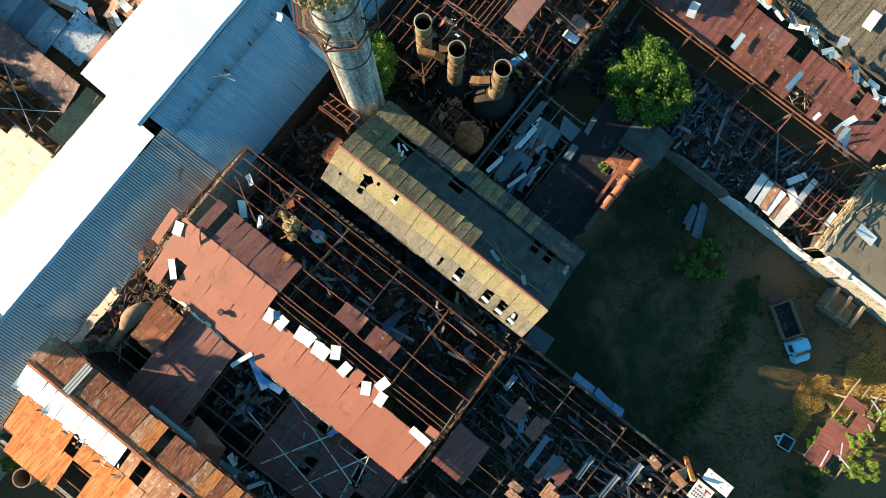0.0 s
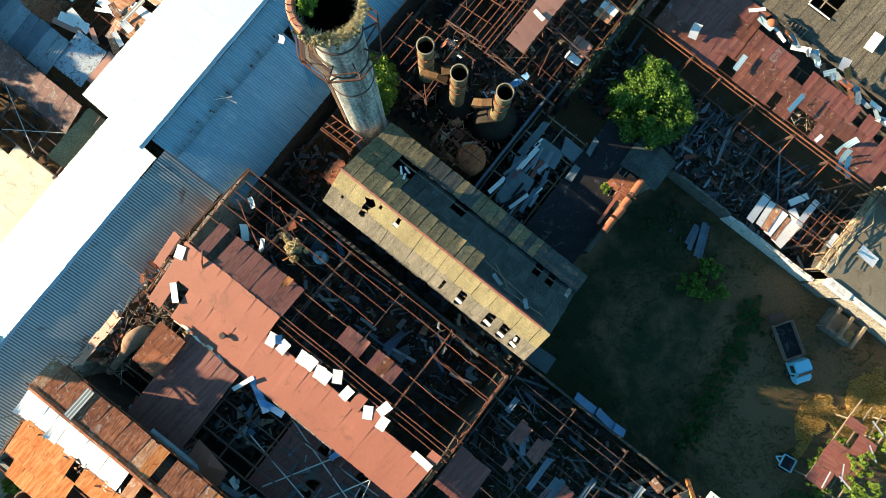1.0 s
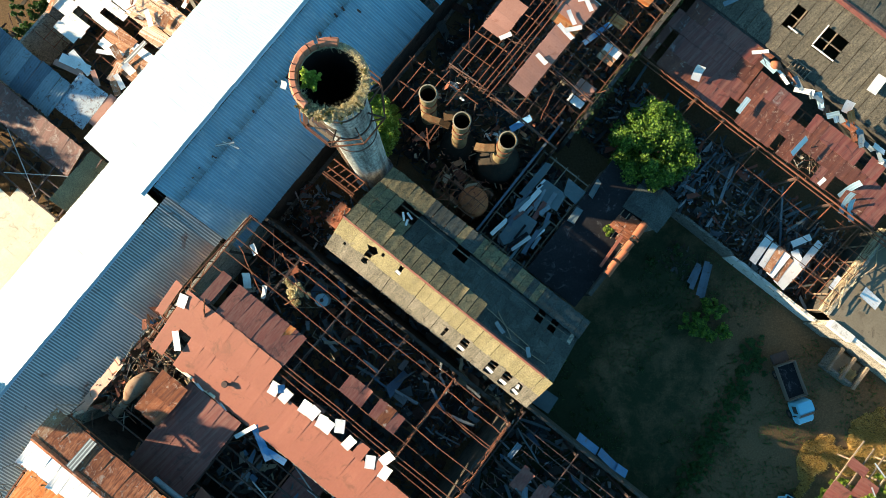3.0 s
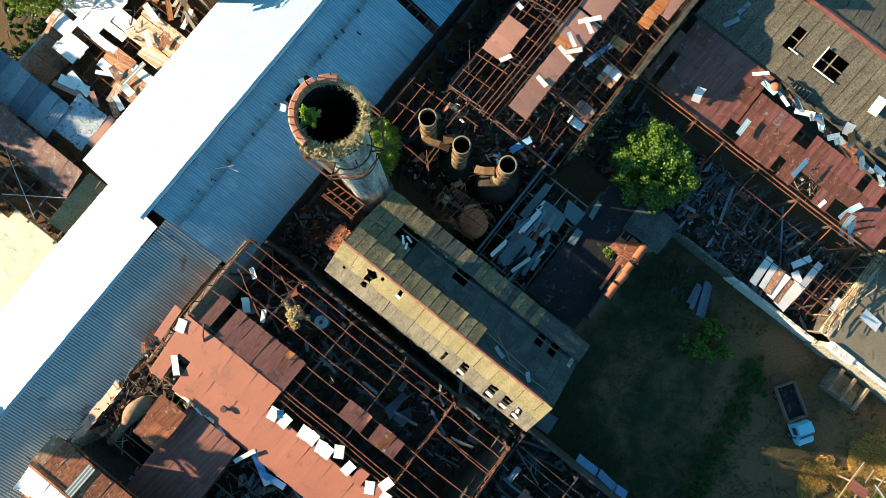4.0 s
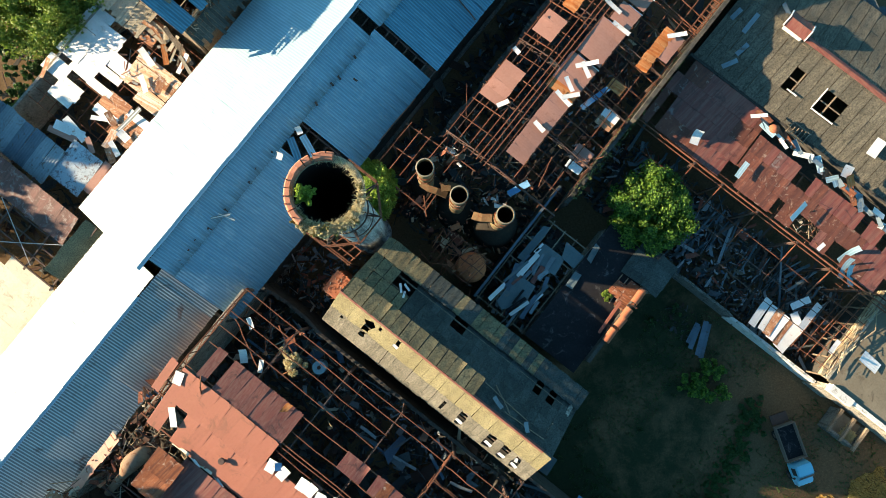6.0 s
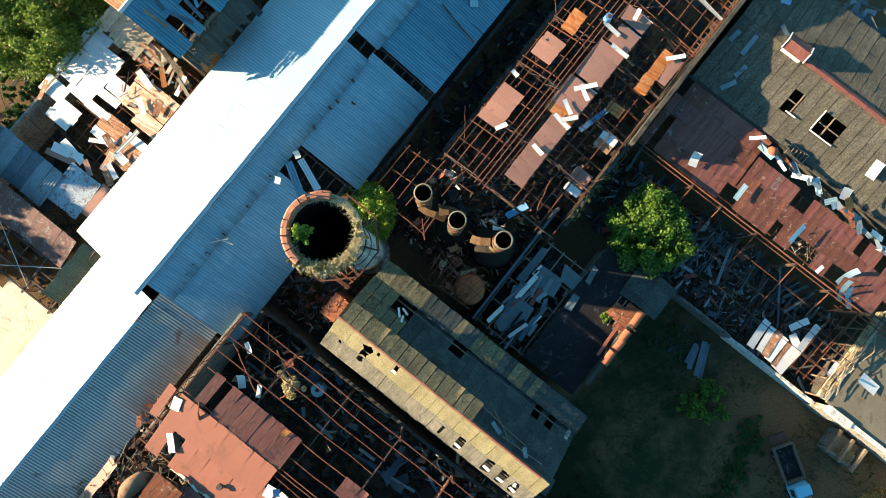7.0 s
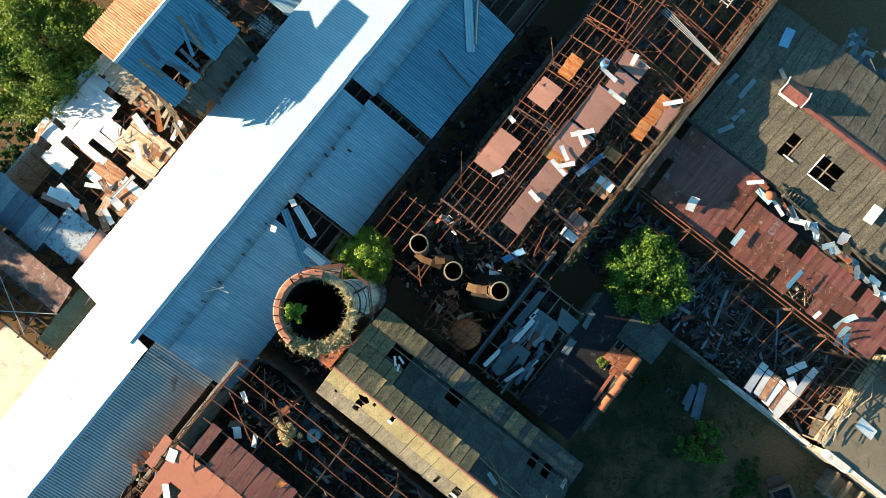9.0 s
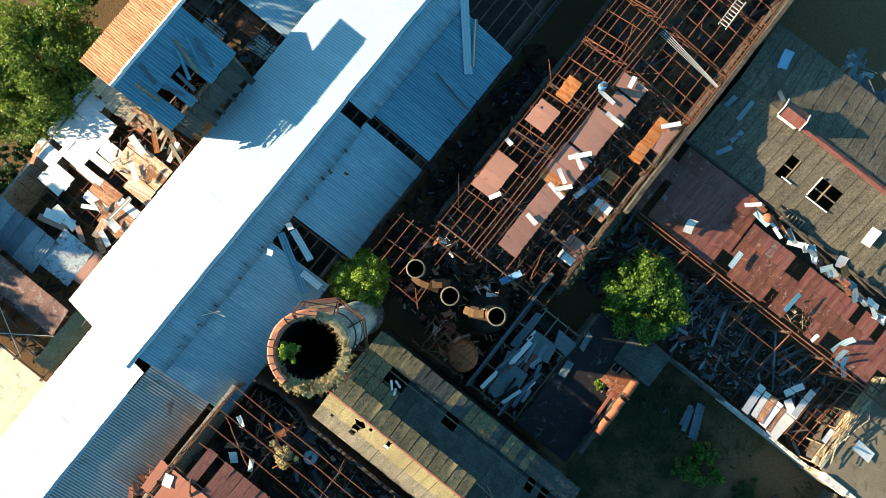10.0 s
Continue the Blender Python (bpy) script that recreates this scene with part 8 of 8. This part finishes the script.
for i in range(5):
    purlin(nw, (-36.3 + i, 10.5, 9.05 - 0.38 * i), (-36.3 + i, 17.5, 9.05 - 0.38 * i), 0.09, timber)
for w4 in ((-39.2, -32.4, 10.8, 11.0), (-39.2, -32.4, 17.2, 17.4), (-39.3, -39.1, 11.05, 17.15), (-32.5, -32.3, 11.05, 17.15)):
    bm = bmesh.new()
    box(bm, *w4, -1.8, 7.4)
    part("wall", bm, timber, nw)
for i in range(22):
    bm = bmesh.new()
    ln = 1.9 + rng.uniform(-.8, .4)
    hull_box(bm, pose(-32.1 + ln * 0.33, 10.9 + i * 0.29, 7.3 - ln * 0.36 + rng.uniform(-.05, .05), 0, 46, rng.uniform(-3, 3)), ln, 0.27, 0.025)
    part("weatherboard", bm, fibre_shade_dark, nw)
for a, b_, y, ln in ((-34.1, 15.2, 75, 2.6), (-33.9, 14.6, 60, 2.0), (-33.5, 16.2, 70, 2.2), (-33.2, 13.8, 85, 1.6), (-35.2, 12.6, 75, 1.6), (-34.5, 11.6, 95, 1.8), (-34.0, 15.8, 66, 2.0), (-33.4, 12.8, 110, 1.5)):
    loose("torn_sheet", a, b_, 9.2 - 0.376 * (a + 36.35) + 0.16, ln, 0.26, y, rng.choice((zinc_blue, shade_zinc, zinc_blue, timber)), "torn zinc sheet peeling from the hut roof", *leaning(y, 21, 1, 0.1), 0.08, group="torn hut sheets")
scrap("torn_laths", -33.3, -31.6, 10.9, 14.5, 7.3, 60, pale_mix, "splintered laths at the torn hut eave", 81, (0.2, 0.8), 25, 0.3, 0.1)
FRAME = PLAN
back = thing("ruined_back_shed", -33.5, 21, "dark collapsed shed behind the tall hut", "building")
for i in range(6):
    purlin(back, (-38.5 + i * 1.4, 17.8, 5.0), (-38.5 + i * 1.4, 26, 4.9), 0.09, dark_steel, 0.08)
for i in range(5):
    bar("rafter", back, dark_steel, (-39, 18.2 + i * 1.9, 4.8), (-31.3, 18.2 + i * 1.9, 4.6), 0.1)
cover(back, "a", -38.5, 4.6, -31.4, 4.3, 17.8, 20.6, [dark_steel, rust_sheet, zinc_old], 0.8, 4, None, 0.6, 5)
cover(back, "a", -37.5, 5.75, -31.0, 5.25, 20.8, 34, [zinc], 0.95, 2, None, 0.0, 0.8)
scrap("fallen_debris", -37.5, -30.6, 17.6, 21.0, 4.3, 170, rubble_mix, "dark boards and twigs on the collapsed shed", 17, (0.3, 1.2), 14, 0.6, 0.2)
wall("wall_back_shed", -39.2, -39.0, 17.6, 27, 4.6, shade_plaster, "dark-toned wall of the collapsed back shed", ragged=1.0)
deb = thing("patchy_sheet_roof", -35.5, 5, "wrecked roof of bleached and rusted sheets over steel purlins", "roof")


# what still covers the roof, row by row from the west: from, to, sheet
PATCHES = (
    ((2.4, 3.4, white_sheet), (4.0, 8.3, white_sheet)),
    ((0.3, 2.5, white_sheet), (3.5, 8.0, white_sheet)),
    ((3.2, 6.2, white_sheet), (8.6, 10.0, rust_bright)),
    ((1.9, 4.2, white_sheet), (5.0, 7.5, streaked_sheet)),
    ((1.2, 1.8, pink_sheet), (2.3, 3.2, rust_bright), (3.4, 4.0, white_sheet), (4.5, 7.8, streaked_sheet)),
)


def deb_mat(s, k):
    for lo, hi, m in PATCHES[k]:
        if lo <= s <= hi:
            return m if rng.random() < 0.94 else rust_bright
    return None


def deb_skip(s, k):
    return not any(lo <= s <= hi for lo, hi, m in PATCHES[k])


cover(deb, "a", -41.0, 3.7, -31.3, 4.95, -0.4, 10.2, deb_mat, 0.62, 5, deb_skip, 0.03, 4.5, lap=0.4)
deck = thing("plank_deck", -38.4, 9.6, "broken deck of weathered tan planks beside the wrecked roof", "deck", z=4.2)
for i in range(15):
    bm = bmesh.new()
    hull_box(bm, pose(-40.5 + i * 0.3, 9.7 + rng.uniform(-.15, .15) - (i > 9) * 0.1, 4.35 + i * 0.03, rng.uniform(-2, 2), 0, rng.uniform(-2, 2)), 0.27, 2.5 + rng.uniform(-.4, .2), 0.04)
    part("plank", bm, tan_plank, deck)
for b in (8.8, 10.4):
    bar("joist", deck, timber, (-40.6, b, 4.25), (-36.0, b, 4.7), 0.12)
for p in ((-40.4, 8.8), (-36.2, 8.8), (-40.4, 10.4), (-36.2, 10.4)):
    bar("post", deck, timber, (*p, 0), (*p, 4.3), 0.14)
for i in range(9):
    purlin(deb, (-40.6 + i * 1.15, -0.4, 3.62 + i * .13), (-40.6 + i * 1.15, 10.2, 3.62 + i * .13), 0.06, steel)
for i in range(13):
    bar("rafter", deb, steel, (-40.8, -0.3 + i * 0.86, 3.52), (-31.3, -0.3 + i * 0.86, 4.72), 0.055)
for a, b, ln, w_, y, mt in ((-32.45, 2.8, 3.2, 0.35, -8, zinc_old), (-34.2, 1.95, 1.6, 0.35, -60, white_sheet), (-31.8, 0.85, 1.3, 0.4, 70, white_sheet), (-35.3, 0.1, 2.3, 0.55, 80, white_sheet), (-33.4, 5.9, 1.5, 0.4, 60, white_sheet), (-32.3, 6.6, 1.2, 0.5, 20, rust_bright), (-34.6, 7.6, 1.8, 0.5, 75, white_sheet), (-35.4, 9.6, 2.6, 0.9, 86, tan_plank), (-34.0, 9.9, 1.8, 0.35, 70, timber), (-32.6, 9.6, 2.4, 0.4, 72, timber), (-33.6, 8.6, 1.6, 0.4, 50, orange_sheet), (-32.0, 8.9, 1.6, 0.35, 10, white_sheet), (-33.5, -0.1, 1.3, 0.4, 60, pink_sheet), (-40.6, 2.2, 1.6, 0.4, 15, rust_bright)):
    loose("wreck_sheet", a, b, 3.95 + (a + 40.5) * .13 + 0.12, ln, w_, y, mt, "loose bleached or rusted sheet on the wrecked roof", rng.gauss(0, 5), rng.gauss(0, 5), 0.08, group="wrecked roof sheets")
r0 = random.Random(23)
for i in range(9):
    a = -35.6 + i * 0.5
    loose("fallen_plank", a, 9.3 + r0.uniform(-.5, .4), 4.0 + (a + 40.5) * .13 + 0.15, r0.uniform(1.0, 2.2), r0.uniform(0.14, 0.3), r0.gauss(60, 30), r0.choice((tan_plank, tan_plank, timber, rust_bright)), "weathered plank fallen beside the broken deck", r0.gauss(0, 4), r0.gauss(0, 5), 0.02, category="plank", group="fallen planks")
for a, b, ln, w_, y, mt in ((-35.6, -0.2, 2.4, 0.7, -76, white_sheet), (-35.8, -0.75, 2.4, 0.5, -76, pink_sheet), (-32.6, 1.2, 1.5, 0.55, 8, streaked_sheet), (-33.6, 2.4, 1.2, 0.5, 70, rust_bright), (-31.9, 2.0, 1.0, 0.6, 84, white_sheet), (-31.7, 0.3, 1.2, 0.5, 60, rust_bright)):
    loose("wreck_sheet", a, b, 3.95 + (a + 40.5) * .13 + 0.14, ln, w_, y, mt, "loose bleached or rusted sheet on the wrecked roof", r0.gauss(0, 3), r0.gauss(0, 4), 0.05, group="wrecked roof sheets")
scrap("torn_sheets", -36.5, -31.4, 4.6, 9.5, 4.7, 36, bright_mix, "torn sheet scraps over the wrecked roof", 82, (0.2, 0.6), 12, 0.3, 0.8)
r0 = random.Random(19)
bm = bmesh.new()
for i in range(26):
    foliage(bm, (r0.uniform(-46, -41.3), r0.uniform(-8, 4.5), r0.uniform(0.4, 1.6)), (0.9, 0.9, 0.6), 160, r0, 0.22, 0.2)
solo("undergrowth", bm, leaf_dark, "dark green undergrowth beside the wrecked roofs", "undergrowth", kind="stuff", at=(-43.5, -2, -0.1))
scrap("fallen_debris", -46, -31, -12, 10, 0, 700, rubble_mix, "dark rubble below the wrecked roofs", 15, high=1.5)
scrap("fallen_debris", -33, -30.8, 17, 24, 1.5, 160, rubble_mix, "dark boards and scrap behind the tall hut", 16, high=3.0)
wall("wall_deb_west", -40.7, -40.5, -9, 10.3, 3.9, plaster, "dark plaster wall under the wrecked roof")
west = thing("west_lean_to", -33, -3, "dark maroon and zinc lean-to roof with peeling patches", "roof")
# the shade over this part of the lean-to is put into dark zinc tones
cover(west, "b", -1.6, 5.0, -4.5, 4.7, -44, -34.6, [shade_zinc, fallen_zinc], 0.9, 1, None, 0.04, 2.5)
cover(west, "b", -0.5, 5.0, -3.6, 4.7, -34.6, -31.9, [spotted_zinc], 0.7, 2, None, 0.0, 1.5)
cover(west, "b", -0.3, 5.0, -2.9, 4.8, -31.8, -30.7, [pink_sheet], 0.55, 1, None, 0.0, 1.0)
cover(west, "b", -4.6, 5.6, -6.9, 5.0, -44, -30.3, [peeling_maroon], 0.7, 2, None, 0.0, 1.0)
cover(west, "a", -29.9, 5.4, -28.6, 5.0, -9.0, -4.4, [lichen_fibre], 0.8, 1, None, 0.0, 2, flat=True)
for i in range(4):
    purlin(west, (-44, -7.2 - i * 0.9, 4.9), (-28.8, -7.2 - i * 0.9, 4.9), 0.1, dark_steel)
for a in (-43, -39, -35, -31.5, -29):
    bar("rafter", west, dark_steel, (a, -4.4, 5.2), (a, -10.2, 4.7), 0.12)
cover(west, "a", -28.45, 4.62, -44, 3.4, -18, -10.0, [cream_sheet], 1.0, 7, None, 0.02, 0.6, flat=True)
timber_poles("fallen_pole", [((-36, -7, 5.1), (-31, -9.5, 5.2)), ((-34, -9.6, 5.2), (-30, -6.8, 5.2))], pole_grey, "pale pole fallen across the open frame", 0.03)

scrap("rusty_scrap", -13.5, -4.0, 10.5, 18.5, 3.2, 420, red_mix, "rusty scrap, bars and broken brick between the stacks", 108, (0.12, 0.6), 16, 1.2, 0.3)
scrap("rusty_scrap", -13.0, -3.8, 18.5, 36.0, 2.6, 520, red_mix, "rusty sheets and broken laths below the steel frame", 109, (0.12, 0.7), 16, 1.6, 0.3)

# ---------------------------------------------------------------- small litter on the open floors
for k, (a0, a1, b0, b1, z, n) in enumerate(((-16.8, 5.6, -5.6, -0.8, 0.7, 1500), (-8.6, 5.6, -18, -12.2, 2.4, 700), (6.8, 25, -9, 0.4, 0.5, 1200), (-16.4, -3.6, 10.5, 33, 0.6, 1500), (-2.4, 20, 20.8, 27.4, 0.4, 2200), (-4, 0.5, 8.9, 16.8, 2.2, 300), (-17, -12.4, -0.1, 6, 0.4, 300))):
    scrap("scattered_litter", a0, a1, b0, b1, z, n, litter_mix, "small scraps of metal, board and brick strewn over the ruin floor", 200 + k, (0.1, 0.5), 16, 0.7, 0.35)

# ---------------------------------------------------------------- overgrown shed in the south-east
ser = thing("overgrown_red_shed", 31, 11, "small collapsed red shed overgrown with weeds", "building")
cover(ser, "a", 29.6, 1.9, 32.4, 2.2, 7.4, 13.4, [maroon_sheet], 0.8, 2, lambda s, k: k == 1 and s < 9, 0.08, 3)
for i in range(4):
    purlin(ser, (29.7 + i * 0.9, 7.4, 1.8 + i * 0.1), (29.7 + i * 0.9, 15.0, 1.8 + i * .1), 0.09, timber)
for p in ((29.8, 7.6), (32.3, 7.6), (29.8, 13.2), (32.3, 13.2), (32.3, 14.9)):
    bar("post", ser, timber, (*p, -0.1), (*p, 1.85), 0.12)
for a, b, y in ((31.3, 9.4, 30), (31.9, 8.9, 80), (32.3, 12.0, 60), (30.6, 8.2, 10), (31.5, 13.8, 75)):
    loose("white_lath", a, b, 2.4, 1.4, 0.12, y, white_sheet, "bleached lath on the collapsed red shed", 4, 4, 0, category="lath")
bm = bmesh.new()
r0 = random.Random(97)
for i in range(16):
    f = i / 15
    foliage(bm, (30.25 + 0.4 * f + r0.gauss(0, .12), 8.4 + 3.4 * f, 0.9 + r0.uniform(0, .5)), (0.45, 0.4, 0.5), 240, r0, 0.11, 0.2)
solo("climbing_weeds", bm, leaf_bright, "sunlit yellow-green weeds climbing the shed edge", "weeds", kind="stuff", at=(30.4, 10, 0))
for i, (a, b, h, rx, n) in enumerate(((31.8, 11.0, 3.3, 0.9, 900), (31.0, 7.5, 2.2, 0.8, 500), (33.2, 9.5, 3.2, 1.2, 900), (30.4, 10.0, 1.0, 0.35, 160), (30.3, 9.0, 0.9, 0.35, 160), (30.5, 11.0, 1.0, 0.35, 160), (33.0, 13.5, 2.8, 1.0, 600), (32.0, 5.5, 1.2, 1.6, 700))):
    tree("shed_weed", a, b, h, (rx, rx, h * 0.35), n * 3, leaf_yellow if i < 7 else leaf_dark, "yellow-green weeds overgrowing the red shed", 90 + i, 0.1, 0, 0.04, "bush")
